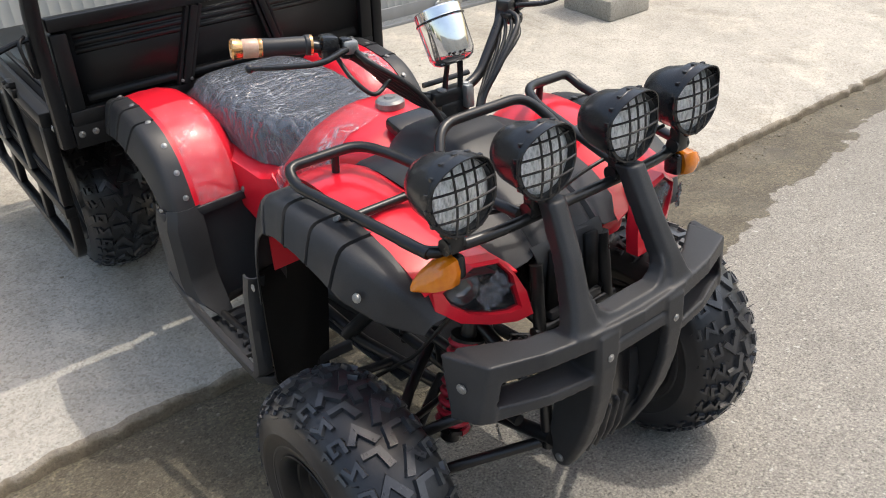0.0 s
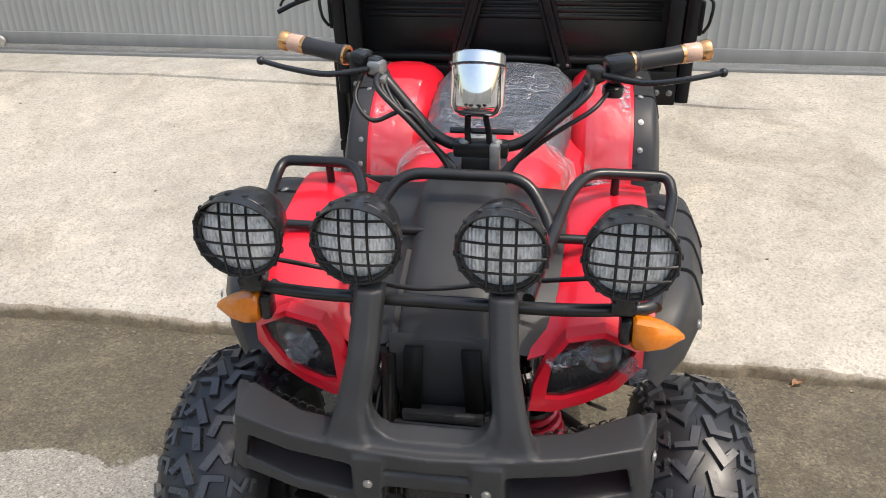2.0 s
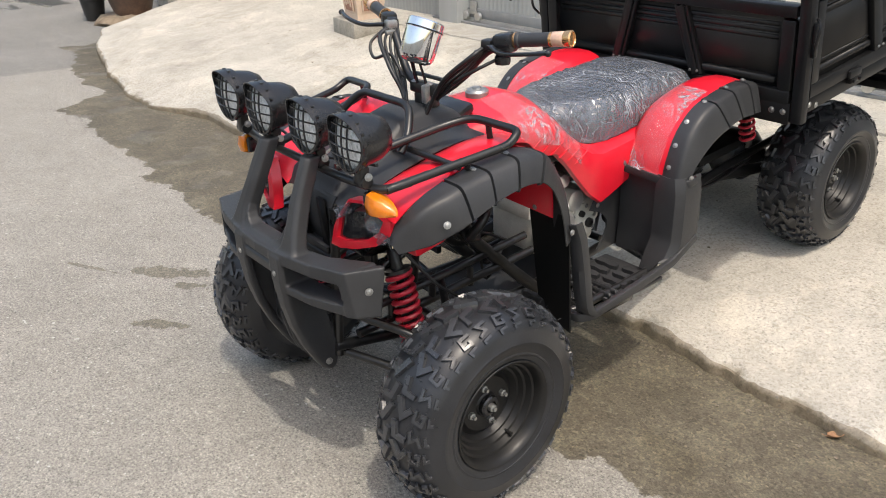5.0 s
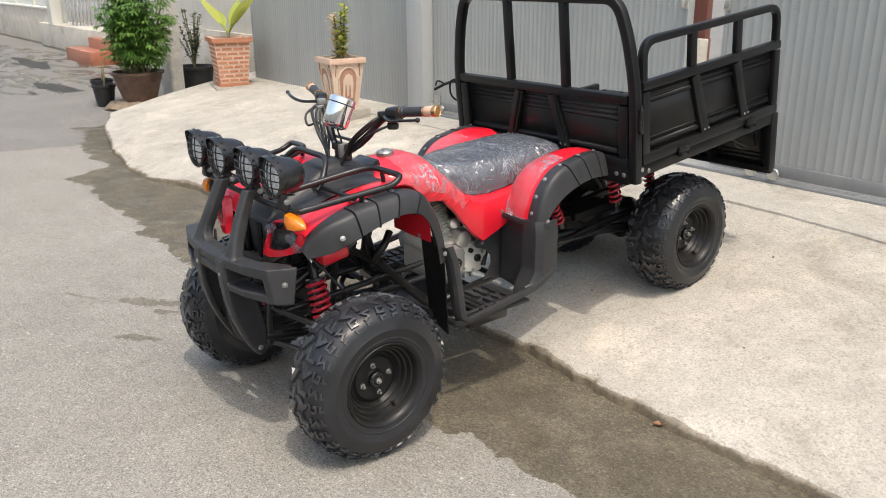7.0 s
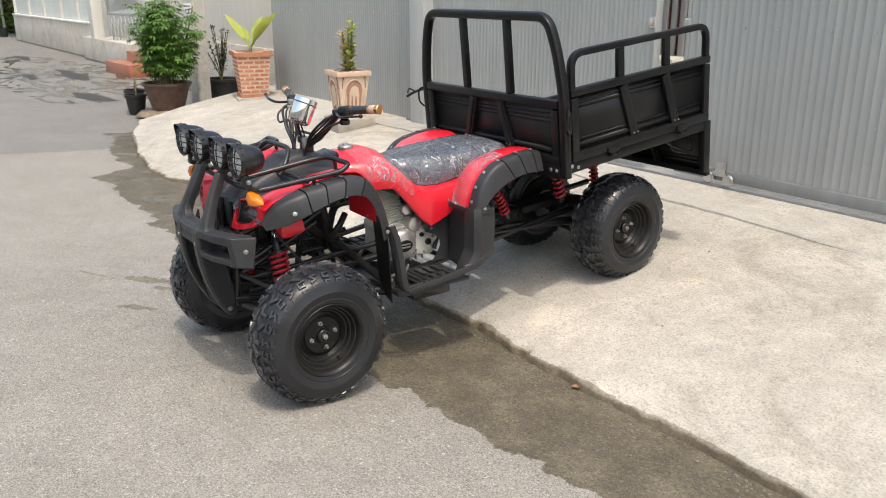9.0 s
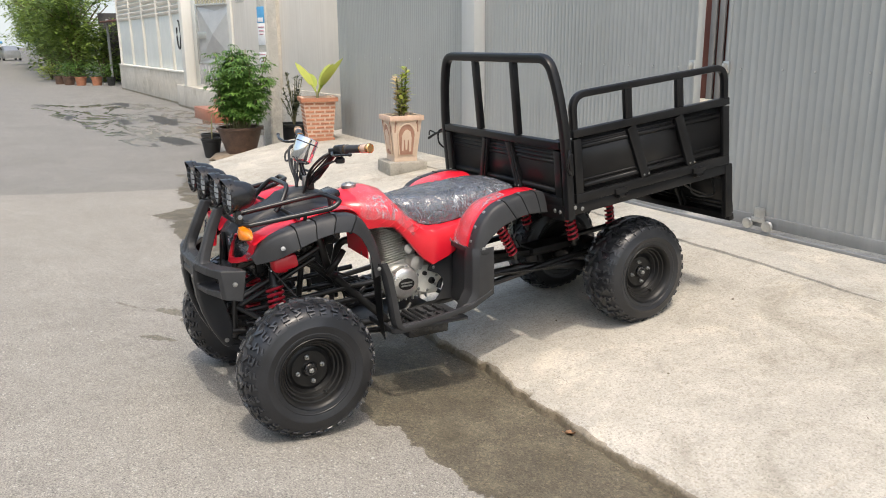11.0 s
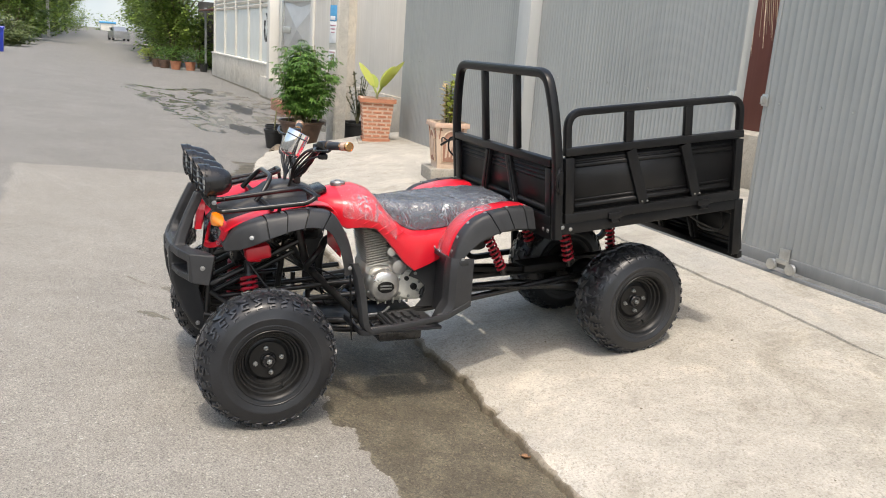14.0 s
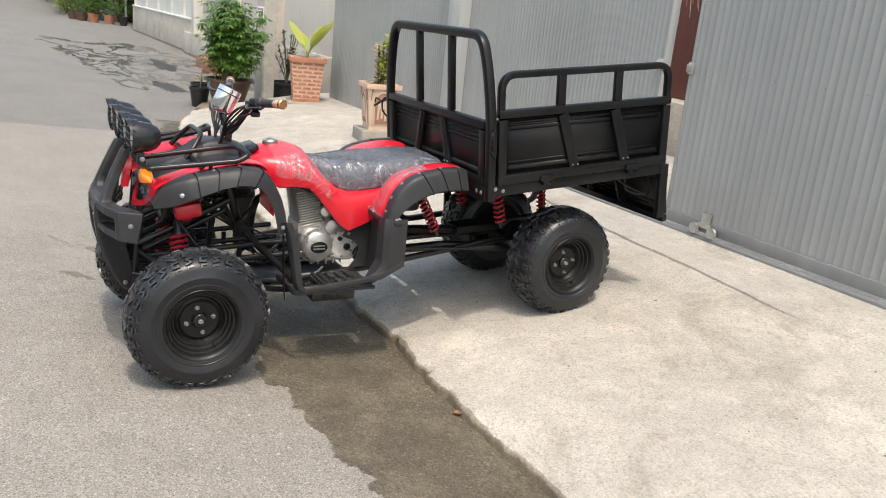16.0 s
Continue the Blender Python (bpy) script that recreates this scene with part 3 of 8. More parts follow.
def build_gate(name, x0, x1, y, rollers, label, edge_side):
    g = thing(name, label, "gate", kind="structure")
    bm = bmesh.new()
    rib_sheet(bm, x0, x1, y, 0.40, 2.9, 0.055 if x0 > -1 else 0.046)
    part("ribbed_sheet", bm, "gate", g, angle=20)
    bm = bmesh.new()
    box(bm, ((x0 + x1) / 2, y + 0.012, 0.395), (x1 - x0, 0.05, 0.075), 0.004)
    part("bottom_channel", bm, "gatebar", g)
    bm = bmesh.new()
    xe = x1 - 0.012 if edge_side > 0 else x0 + 0.012
    box(bm, (xe, y + 0.03, 1.66), (0.026, 0.07, 2.5), 0.003)
    part("edge_channel", bm, "gate", g)
    for x in rollers:
        roller(g, x, y, 0.375)
    bracket(g, x1 - 0.02 if edge_side > 0 else x0 + 0.02, y - 0.003, 1.36)
    n = int((x1 - x0) / 0.26)
    screws(g, [x0 + (i + 0.5) * (x1 - x0) / n + 0.05 * noise.noise((i * 3.1, x0, 0)) for i in range(n)], y - 0.001, 1.35)
    return g


def build_wall_front():
    build_gate("gate_left", -3.42, -0.745, 3.345, (-3.34, -1.07), "grey ribbed steel sliding gate standing ajar", 1)
    build_gate("gate_right", -0.445, 2.92, 3.30, (-0.06, 2.42), "grey ribbed steel sliding gate on rollers", -1)
    bm = bmesh.new()
    box(bm, (-0.4, 3.285, 0.322), (6.8, 0.03, 0.02), 0.003)
    tagged(part("gate_rail", bm, "gatebar"), "worn steel floor rail under the sliding gates", "rail", kind="structure")
    for nm, x0, x1 in (("post_left", -3.66, -3.43), ("post_right", 2.92, 3.32)):
        bm = bmesh.new()
        box(bm, ((x0 + x1) / 2, 3.34, 1.6), (x1 - x0, 0.22, 2.75), 0.004)
        tagged(part(nm, bm, "post"), "pale grey clad gate post", "post", kind="structure")
    for nm, x0, x1 in (("wall_left", -7.0, -3.66), ("wall_right", 3.32, 9.0)):
        w = thing(nm, "grey ribbed steel wall cladding", "wall", kind="structure")
        bm = bmesh.new()
        rib_sheet(bm, x0, x1, 3.34, 0.22, 2.9)
        part("ribbed_sheet", bm, "gate", w, angle=20)
        n = int((x1 - x0) / 0.23)
        screws(w, [x0 + (i + 0.5) * (x1 - x0) / n for i in range(n)], 3.339, 1.35)
        bm = bmesh.new()
        box(bm, ((x0 + x1) / 2, 3.37, 0.26), (x1 - x0, 0.05, 0.09), 0.004)
        part("base_channel", bm, "gatebar", w)
    # yard seen through the open gap
    bm = bmesh.new()
    box(bm, (-1.0, 6.0, 0.27), (9.0, 5.0, 0.06))
    tagged(part("floor_yard", bm, "slab"), "pale concrete yard floor behind the gates", "floor", kind="structure")
    bm = bmesh.new()
    box(bm, (-4.7, 6.4, 1.95), (4.2, 0.1, 2.2), 0.01)
    box(bm, (-4.7, 6.42, 0.57), (4.2, 0.1, 0.6), 0.01)
    tagged(part("wall_yard", bm, "brown"), "red-brown sheet wall inside the yard", "wall", kind="structure")
    bm = bmesh.new()
    box(bm, (-4.7, 6.1, 0.56), (4.3, 0.5, 0.62), 0.01)
    tagged(part("ledge_yard", bm, "slab"), "pale concrete ledge in the yard", "ledge", kind="structure")
    sl = thing("slatted_screen", "grey slatted steel screen in the yard", "screen")
    for k in range(5):
        bm = bmesh.new()
        box(bm, (-3.28 + 0.12 * k, 6.3, 1.6), (0.07, 0.04, 2.6), 0.006)
        part("screen_slat", bm, "gatebar", sl)
    palm = thing("dry_palm", "dry hanging palm fronds in the yard", "plant", at=(-3.50, 5.9, 0.3))
    bm = bmesh.new()
    tube(bm, [(0, 0, 0), (0.02, 0, 1.2), (0.0, 0.02, 2.5)], 0.07, 8)
    part("trunk", bm, "bark", palm)
    bm = bmesh.new()
    for i in range(60):
        a = random.uniform(0, 2 * math.pi)
        r, dz = random.uniform(0.12, 0.5), random.uniform(0.3, 0.95)
        z0 = random.uniform(2.25, 2.6)
        p = spline([(0, 0, z0), (r * 0.6 * math.cos(a), r * 0.6 * math.sin(a), z0 + 0.02), (r * math.cos(a), r * math.sin(a), z0 - dz)], 4)
        sweep(bm, p, [(-0.012, 0), (0, 0.003), (0.012, 0), (0, -0.003)], scale=lambda t: 1 - 0.8 * t)
    part("fronds", bm, "dryleaf", palm)


def build_house_left():
    """Cream wall, gate and white panelled wall further down the lane."""
    w = thing("wall_cream", "cream rendered garden wall with a row of vent blocks", "wall", kind="structure")
    bm = bmesh.new()
    box(bm, (-10.4, 4.0, 1.35), (6.9, 0.18, 2.9), 0.006)
    part("render", bm, "white", w)
    for x0, cols in ((-13.50, 4), (-11.75, 3), (-10.65, 6), (-9.3, 4), (-8.2, 4)):
        bm = bmesh.new()
        box(bm, (x0 + cols * 0.07 - 0.07, 3.906, 2.53), (cols * 0.14 + 0.03, 0.012, 0.44), 0.004)
        vb = part("vent_block", bm, "cream", w)
        bm = bmesh.new()
        # openings are raised boxes whose grey stands in for the shade inside
        for r in range(3):
            for c in range(cols):
                box(bm, (x0 + c * 0.14, 3.901, 2.39 + r * 0.14), (0.085, 0.008, 0.085), 0.01)
        part("vent_opening", bm, "pole", vb)
    bm = bmesh.new()
    box(bm, (-11.05, 3.85, 1.4), (0.20, 0.22, 3.0), 0.006)
    part("pilaster", bm, "plinthwall", w)
    bm = bmesh.new()
    box(bm, (-10.4, 3.89, 0.3), (6.9, 0.06, 0.9), 0.006)
    part("plinth", bm, "plinthwall", w)
    d = thing("door_steel", "stainless embossed gate door standing open", "gate", kind="structure", at=(-16.40, 4.22, 0), turn=22)
    bm = bmesh.new()
    x0, x1, z0, z1, y = -0.66, 0.66, 1.08, 2.38, 0.0
    cx, cz = (x0 + x1) / 2, (z0 + z1) / 2
    ring = [bm.verts.new(p) for p in ((x0, y, z0), (x1, y, z0), (x1, y, z1), (x0, y, z1))]
    mid = [bm.verts.new((cx + dx, y - 0.09 + abs(dx), cz + dz)) for dx, dz in ((0, 0),)]
    quarter = [bm.verts.new(p) for p in ((cx, y + 0.02, z0 + 0.12), (x1 - 0.1, y + 0.02, cz), (cx, y + 0.02, z1 - 0.12), (x0 + 0.1, y + 0.02, cz))]
    for i in range(4):
        a, b, q = ring[i], ring[(i + 1) % 4], quarter[i]
        bm.faces.new((a, b, q))
        bm.faces.new((a, q, mid[0]))
        bm.faces.new((q, b, mid[0]))
    bmesh.ops.solidify(bm, geom=list(bm.faces), thickness=0.02)
    part("embossed_sheet", bm, "stainless", d, angle=10)
    bm = bmesh.new()
    for x in (x0 - 0.02, x1 + 0.02):
        box(bm, (x, y, cz), (0.05, 0.06, z1 - z0 + 0.1), 0.005)
    for z in (z0 - 0.02, z1 + 0.02):
        box(bm, (cx, y, z), (x1 - x0, 0.06, 0.05), 0.005)
    part("door_frame", bm, "zinc", d)
    bm = bmesh.new()
    box(bm, (x0 + 0.18, y - 0.03, cz - 0.02), (0.3, 0.04, 0.16), 0.01)
    part("lock_plate", bm, "zinc", d)
    for k in range(11):
        bm = bmesh.new()
        tube(bm, [(x0 + 0.06 + k * 0.12, 0, 0.45), (x0 + 0.06 + k * 0.12, 0, z0)], 0.012, 6)
        tube(bm, [(x0 + 0.06 + k * 0.12, 0, z1), (x0 + 0.06 + k * 0.12, 0, 3.0)], 0.014, 6)
        part("gate_bar", bm, "zinc", d)
    bm = bmesh.new()
    box(bm, (0, 0, 0.46), (1.36, 0.04, 0.05), 0.006)
    part("bottom_rail", bm, "zinc", d)
    # dark sheet stands in for the shade in the gate opening
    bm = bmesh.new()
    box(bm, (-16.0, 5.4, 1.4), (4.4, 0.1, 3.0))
    tagged(part("wall_gate_shade", bm, "interior"), "dark sheet for the shade behind the steel gate", "wall", kind="structure")
    for i, (x, y, dx, dy) in enumerate(((-13.97, 4.0, 0.24, 0.26), (-18.05, 3.93, 0.30, 0.24))):
        bm = bmesh.new()
        box(bm, (x, y, 1.75), (dx, dy, 2.9), 0.01)
        tagged(part(f"post_gate_{i + 1}", bm, "cream"), "cream rendered gate pillar", "post", kind="structure")
    bm = bmesh.new()
    box(bm, (-16.6, 4.11, 0.17), (4.9, 0.62, 0.62), 0.01)
    tagged(part("sill_gate", bm, "plinthwall"), "low rendered sill under the steel gate", "wall", kind="structure")
    st = thing("entrance_steps", "glazed terracotta tiled steps before the gate", "steps", kind="structure")
    bm = bmesh.new()
    box(bm, (-14.45, 3.52, 0.04), (1.7, 0.40, 0.26), 0.012)
    part("step", bm, "terratile", st)
    bm = bmesh.new()
    box(bm, (-14.25, 3.80, 0.14), (1.2, 0.30, 0.46), 0.012)
    part("step", bm, "terratile", st)
    # white wall of tall panels on a rendered base
    v = thing("wall_white", "white panelled boundary wall on a rendered base", "wall", kind="structure")
    bm = bmesh.new()
    box(bm, (-23.55, 4.15, 1.7), (10.7, 0.16, 3.4), 0.01)
    part("render", bm, "gatepale", v)
    bm = bmesh.new()
    box(bm, (-23.55, 4.02, 0.34), (10.7, 0.14, 0.88), 0.02)
    part("base", bm, "plinthwall", v)
    posts = (-18.6, -20.2, -22.0, -24.2, -26.4, -28.8)
    for x in posts:
        bm = bmesh.new()
        box(bm, (x, 4.05, 2.1), (0.10, 0.1, 2.62), 0.01)
        part("mullion", bm, "cream", v)
    for a, b in zip(posts, posts[1:]):
        for k in range(6):
            bm = bmesh.new()
            box(bm, ((a + b) / 2, 4.045, 2.34 + k * 0.14), (a - b - 0.16, 0.05, 0.085), 0.01, (24, 0, 0))
            part("vent_slat", bm, "white", v)
    bm = bmesh.new()
    box(bm, (-23.55, 4.0, 0.80), (10.7, 0.16, 0.05), 0.01)
    part("ledge", bm, "cream", v)
    sh = thing("dark_shed", "dark open shed with a rusty roof beside the white wall", "shed")
    # near-black walls: the shade inside the open front put into their colour
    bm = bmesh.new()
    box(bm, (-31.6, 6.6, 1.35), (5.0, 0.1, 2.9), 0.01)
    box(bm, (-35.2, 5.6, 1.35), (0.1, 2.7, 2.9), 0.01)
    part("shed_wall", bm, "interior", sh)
    bm = bmesh.new()
    box(bm, (-31.4, 5.4, 2.50), (4.8, 2.6, 0.06), 0.01, (5, 0, 0))
    part("shed_roof", bm, "brown", sh)
    for x in (-29.3, -33.2):
        bm = bmesh.new()
        box(bm, (x, 4.3, 1.2), (0.09, 0.09, 2.6), 0.008)
        part("shed_post", bm, "gatebar", sh)
    # reel hung on the wall
    h = thing("hose_hook", "black hose hook hung on the white wall", "hook")
    bm = bmesh.new()
    tube(bm, [(-19.1 + 0.20 * math.sin(a), 3.97, 1.75 + 0.36 * math.cos(a)) for a in [i * 0.35 for i in range(16)]], 0.022, 6)
    part("hook", bm, "blackpot", h)


def build_reflected_wall():
    """Plain wall added out of view across the lane, to darken reflections."""
    bm = bmesh.new()
    box(bm, (1.5, -6.6, 1.25), (27.0, 0.2, 2.7), 0.01)
    tagged(part("wall_reflected", bm, "plinthwall"), "plain added wall across the lane, out of view", "wall", kind="structure")


def build_grit():
    """Small stones and crumbs of concrete that lie in the gutter and on the slab."""
    rnd = random.Random(5)
    bm = bmesh.new()
    for i in range(620):
        x = rnd.uniform(-6.0, 4.2)
        y0 = lerp_table(SLAB_FRONT, x)
        if i % 5:
            y = y0 - 0.02 - 0.13 * rnd.random() ** 2
            z = road_z(x, y)
        else:
            y = y0 + 0.08 + rnd.random() ** 2 * 1.6
            z = slab_z(y) + 0.013 if y < 2.7 else None
        if z is None or (i % 5 == 0 and y - y0 < 0.5):
            continue
        r = rnd.uniform(0.002, 0.0065) * (1.5 if rnd.random() < 0.06 else 1)
        q = bmesh.ops.create_icosphere(bm, subdivisions=1, radius=r, matrix=Matrix.Translation((x, y, z + r * 0.35)) @ Matrix.Diagonal((rnd.uniform(0.8, 1.6), rnd.uniform(0.7, 1.2), 0.7, 1)))
        for v in q["verts"]:
            v.co += Vector((rnd.uniform(-1, 1), rnd.uniform(-1, 1), rnd.uniform(-0.5, 0.5))) * r * 0.3
    tagged(part("grit", bm, "grit", angle=20), "loose stones and concrete crumbs along the kerb", "gravel", kind="stuff")


def build_dead_leaf():
    lf = thing("dead_leaf", "curled dry brown leaf lying against the kerb", "leaf", at=(0.945, 0.955, road_z(0.945, 0.955) + 0.004), turn=35)
    bm = bmesh.new()
    grid = []
    for i in range(9):
        t = i / 8
        w = 0.014 * math.sin(math.pi * (0.06 + 0.9 * t)) ** 0.8
        grid.append([(0.046 * (t - 0.5), w * k, 0.012 * k * k + 0.010 * t * t + 0.003 * noise.noise((t * 6, k * 2, 4))) for k in (-1, -0.5, 0, 0.5, 1)])
    sheet(bm, grid, 0.0008)
    part("leaf_blade", bm, "deadleaf", lf)
    bm = bmesh.new()
    tube(bm, [(-0.023, 0, 0.001), (-0.038, 0.004, 0.004)], 0.0012, 5)
    part("leaf_stalk", bm, "deadleaf", lf)


build_ground()
build_slab()
build_dead_leaf()
build_reflected_wall()
build_grit()
build_wall_front()
build_house_left()


# ---------------------------------------------------------------- quad bike materials
def film_material(name, streaks=1.0, haze=0.05, patchy=False):
    """Thin clear wrapping film, drawn into flat facets and sharp pleats with partly painted glints."""
    m = Tree(name)
    co = m.obj()
    warp = m.node("ShaderNodeTexNoise", Scale=7.0, Detail=3.0)
    m.link(co, warp.inputs["Vector"])
    add = m.t.nodes.new("ShaderNodeVectorMath")
    add.operation = "MULTIPLY_ADD"
    add.inputs[1].default_value = (0.12, 0.12, 0.12)
    m.link(warp.outputs["Color"], add.inputs[0])
    m.link(co, add.inputs[2])

    def pleats(scale, stretch, turn):
        mp = m.node("ShaderNodeMapping")
        mp.inputs["Scale"].default_value = stretch
        mp.inputs["Rotation"].default_value = (0, 0, radians(turn))
        m.link(add.outputs[0], mp.inputs["Vector"])
        v = m.node("ShaderNodeTexVoronoi", Scale=scale)
        v.feature = "DISTANCE_TO_EDGE"
        m.link(mp.outputs[0], v.inputs["Vector"])
        return v.outputs["Distance"]

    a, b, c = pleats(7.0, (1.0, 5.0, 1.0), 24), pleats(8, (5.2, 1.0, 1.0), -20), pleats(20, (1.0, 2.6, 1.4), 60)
    # pale lines along the pleats: their glints put into colour and opacity
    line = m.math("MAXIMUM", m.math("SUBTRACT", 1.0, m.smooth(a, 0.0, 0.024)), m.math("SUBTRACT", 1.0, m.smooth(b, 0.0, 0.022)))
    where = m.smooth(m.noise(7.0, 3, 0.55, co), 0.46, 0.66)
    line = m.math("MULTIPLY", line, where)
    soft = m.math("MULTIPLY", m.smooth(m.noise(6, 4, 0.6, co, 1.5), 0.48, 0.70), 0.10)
    if patchy:
        on = m.smooth(m.noise(5.5, 3, 0.5, co, 0.8), 0.45, 0.60)
        soft = m.math("MULTIPLY", m.smooth(m.noise(30, 5, 0.7, co, 1.5, (1.0, 1.0, 0.3)), 0.42, 0.72), m.math("MULTIPLY", on, 0.60))
        line = m.math("MULTIPLY", line, on)
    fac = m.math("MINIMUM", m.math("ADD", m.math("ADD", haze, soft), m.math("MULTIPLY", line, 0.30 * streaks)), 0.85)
    # base colour also holds a bluish sheen like reflected sky
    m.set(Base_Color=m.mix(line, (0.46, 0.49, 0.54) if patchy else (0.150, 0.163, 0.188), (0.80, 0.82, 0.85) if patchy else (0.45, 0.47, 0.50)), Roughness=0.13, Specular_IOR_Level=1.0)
    rel = m.math("ADD", m.math("MULTIPLY", a, 1.0), m.math("ADD", m.math("MULTIPLY", b, 0.8), m.math("MULTIPLY", c, 0.22)))
    m.bump(rel, 1.0, 0.016 if patchy else 0.012)
    tr = m.node("ShaderNodeBsdfTransparent")
    mx = m.node("ShaderNodeMixShader")
    m.link(fac, mx.inputs["Fac"])
    m.link(tr.outputs[0], mx.inputs[1])
    m.link(m.b.outputs[0], mx.inputs[2])
    m.link(mx.outputs[0], m.t.nodes["Material Output"].inputs["Surface"])
    return m.m


def lamp_glass_material():
    """Fluted lamp glass over a bright reflector."""
    m = Tree("fluted lamp glass")
    co = m.obj()
    w = m.node("ShaderNodeTexWave", Scale=55.0, Distortion=1.5, Detail=2.0)
    w.bands_direction = "X"
    m.link(co, w.inputs["Vector"])
    n = m.noise(190, 3, 0.7, co, 0, (1, 1, 0.35))
    m.set(Base_Color=m.ramp(n, [(0.33, (0.42, 0.42, 0.42)), (0.50, (0.80, 0.80, 0.79)), (0.66, (0.97, 0.97, 0.96))]), Roughness=0.32, Metallic=0.25,
          Coat_Weight=0.5, Coat_Roughness=0.05)
    m.bump(m.math("ADD", w.outputs["Fac"], n), 0.6, 0.002)
    return m.m


def clear_material(name, tint, rough=0.05, amount=0.25):
    m = Tree(name)
    m.set(Base_Color=tint, Roughness=rough, Specular_IOR_Level=0.6)
    tr = m.node("ShaderNodeBsdfTransparent")
    mx = m.node("ShaderNodeMixShader", Fac=amount)
    m.link(tr.outputs[0], mx.inputs[1])
    m.link(m.b.outputs[0], mx.inputs[2])
    m.link(mx.outputs[0], m.t.nodes["Material Output"].inputs["Surface"])
    return m.m


M["red"] = surface("glossy red plastic", (0.66, 0.010, 0.026), (0.76, 0.016, 0.034), 0.30, 0, 5, 260, 0.04, 0.0005, 0.1, 0.35)
M["plastic"] = surface("grained black plastic", (0.025, 0.0255, 0.027), (0.039, 0.040, 0.042), 0.44, 0, 6, 420, 0.35, 0.0007, 0.12, spec=0.36)
M["gloss"] = surface("smooth black plastic", (0.010, 0.010, 0.011), (0.018, 0.018, 0.019), 0.25, 0, 8, 200, 0.05)
M["steel"] = surface("black powder-coated steel", (0.008, 0.008, 0.008), (0.018, 0.0175, 0.0175), 0.30, 0, 14, 240, 0.2, 0.0005, 0.15)
M["rubber"] = surface("tyre rubber", (0.013, 0.0138, 0.0158), (0.024, 0.0255, 0.029), 0.34, 0, 12, 220, 0.2, 0.0006, 0.18, local=True, spec=0.45)
M["tread"] = surface("moulded tread rubber", (0.022, 0.0235, 0.027), (0.040, 0.0425, 0.047), 0.29, 0, 12, 220, 0.3, 0.001, 0.2, local=True, spec=0.65)
M["rim"] = surface("matt black rim", (0.007, 0.007, 0.007), (0.015, 0.0145, 0.014), 0.40, 0.0, 16, 200, 0.15, 0.0005, 0.2, local=True, spec=0.35)
M["matt"] = surface("matt black sheet", (0.004, 0.004, 0.004), (0.008, 0.008, 0.008), 0.55, 0, 12, 200, 0.15, 0.0005, 0.1, spec=0.18)
M["chrome"] = surface("chrome", (0.80, 0.80, 0.81), (0.9, 0.9, 0.9), 0.07, 1.0, 6, 60, 0.04, 0.0005, 0.05)
M["bolt"] = surface("zinc bolt", (0.26, 0.26, 0.255), (0.40, 0.40, 0.385), 0.42, 0.75, 60, 300, 0.1)
M["alloy"] = surface("cast engine alloy", (0.50, 0.49, 0.47), (0.74, 0.73, 0.71), 0.30, 0.8, 14, 260, 0.25, 0.001, 0.15)
M["barrel"] = surface("cast barrel darkened between fins", (0.05, 0.05, 0.05), (0.11, 0.11, 0.105), 0.5, 0.5, 18, 200, 0.3, 0.001)
M["alloypale"] = surface("raw cast alloy", (0.56, 0.55, 0.50), (0.70, 0.69, 0.63), 0.5, 0.3, 18, 200, 0.3, 0.001)
M["orange"] = surface("amber lens", (0.62, 0.15, 0.005), (0.74, 0.23, 0.010), 0.18, 0, 8, 130, 0.5, 0.002, 0.05, 0.6)
M["gold"] = surface("copper grip end", (0.70, 0.34, 0.13), (0.82, 0.47, 0.22), 0.16, 0.92, 12, 160, 0.2)
M["peach"] = surface("peach band", (0.48, 0.29, 0.20), (0.62, 0.41, 0.30), 0.22, 0, 12, 160, 0.1, coat=0.5)
M["cable"] = surface("black cable", (0.008, 0.008, 0.008), (0.016, 0.016, 0.016), 0.4, 0, 20, 200, 0.1)
M["spring"] = surface("red spring", (0.44, 0.016, 0.034), (0.54, 0.024, 0.044), 0.35, 0, 20, 200, 0.1)
M["vinyl"] = surface("black seat vinyl", (0.016, 0.017, 0.019), (0.030, 0.031, 0.034), 0.45, 0, 9, 380, 0.5, 0.001)
M["bedpaint"] = surface("satin black bed paint", (0.0065, 0.0065, 0.007), (0.013, 0.013, 0.0135), 0.34, 0, 5, 200, 0.12, 0.0006, 0.16, spec=0.28)
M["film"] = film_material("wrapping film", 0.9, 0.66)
M["filmred"] = film_material("wrapping film on red", 1.5, 0.07, True)
M["filmscrap"] = film_material("crumpled film", 1.0, 0.30)
M["lampglass"] = lamp_glass_material()
M["clear"] = clear_material("clear lens", (0.02, 0.02, 0.022), 0.05, 0.62)
M["reflector"] = surface("lamp reflector", (0.55, 0.54, 0.52), (0.8, 0.79, 0.77), 0.18, 0.9, 30, 160, 0.3)


def bolt(parent, p, d, r=0.0060, name="bolt", mat="bolt"):
    bm = bmesh.new()
    lathe(bm, [(r * 1.35, 0), (r * 1.35, 0.0014), (r, 0.0016), (r * 0.9, r * 0.45), (r * 0.5, r * 0.6), (0, r * 0.62)], toward(p, d), 10)
    return part(name, bm, mat, parent)


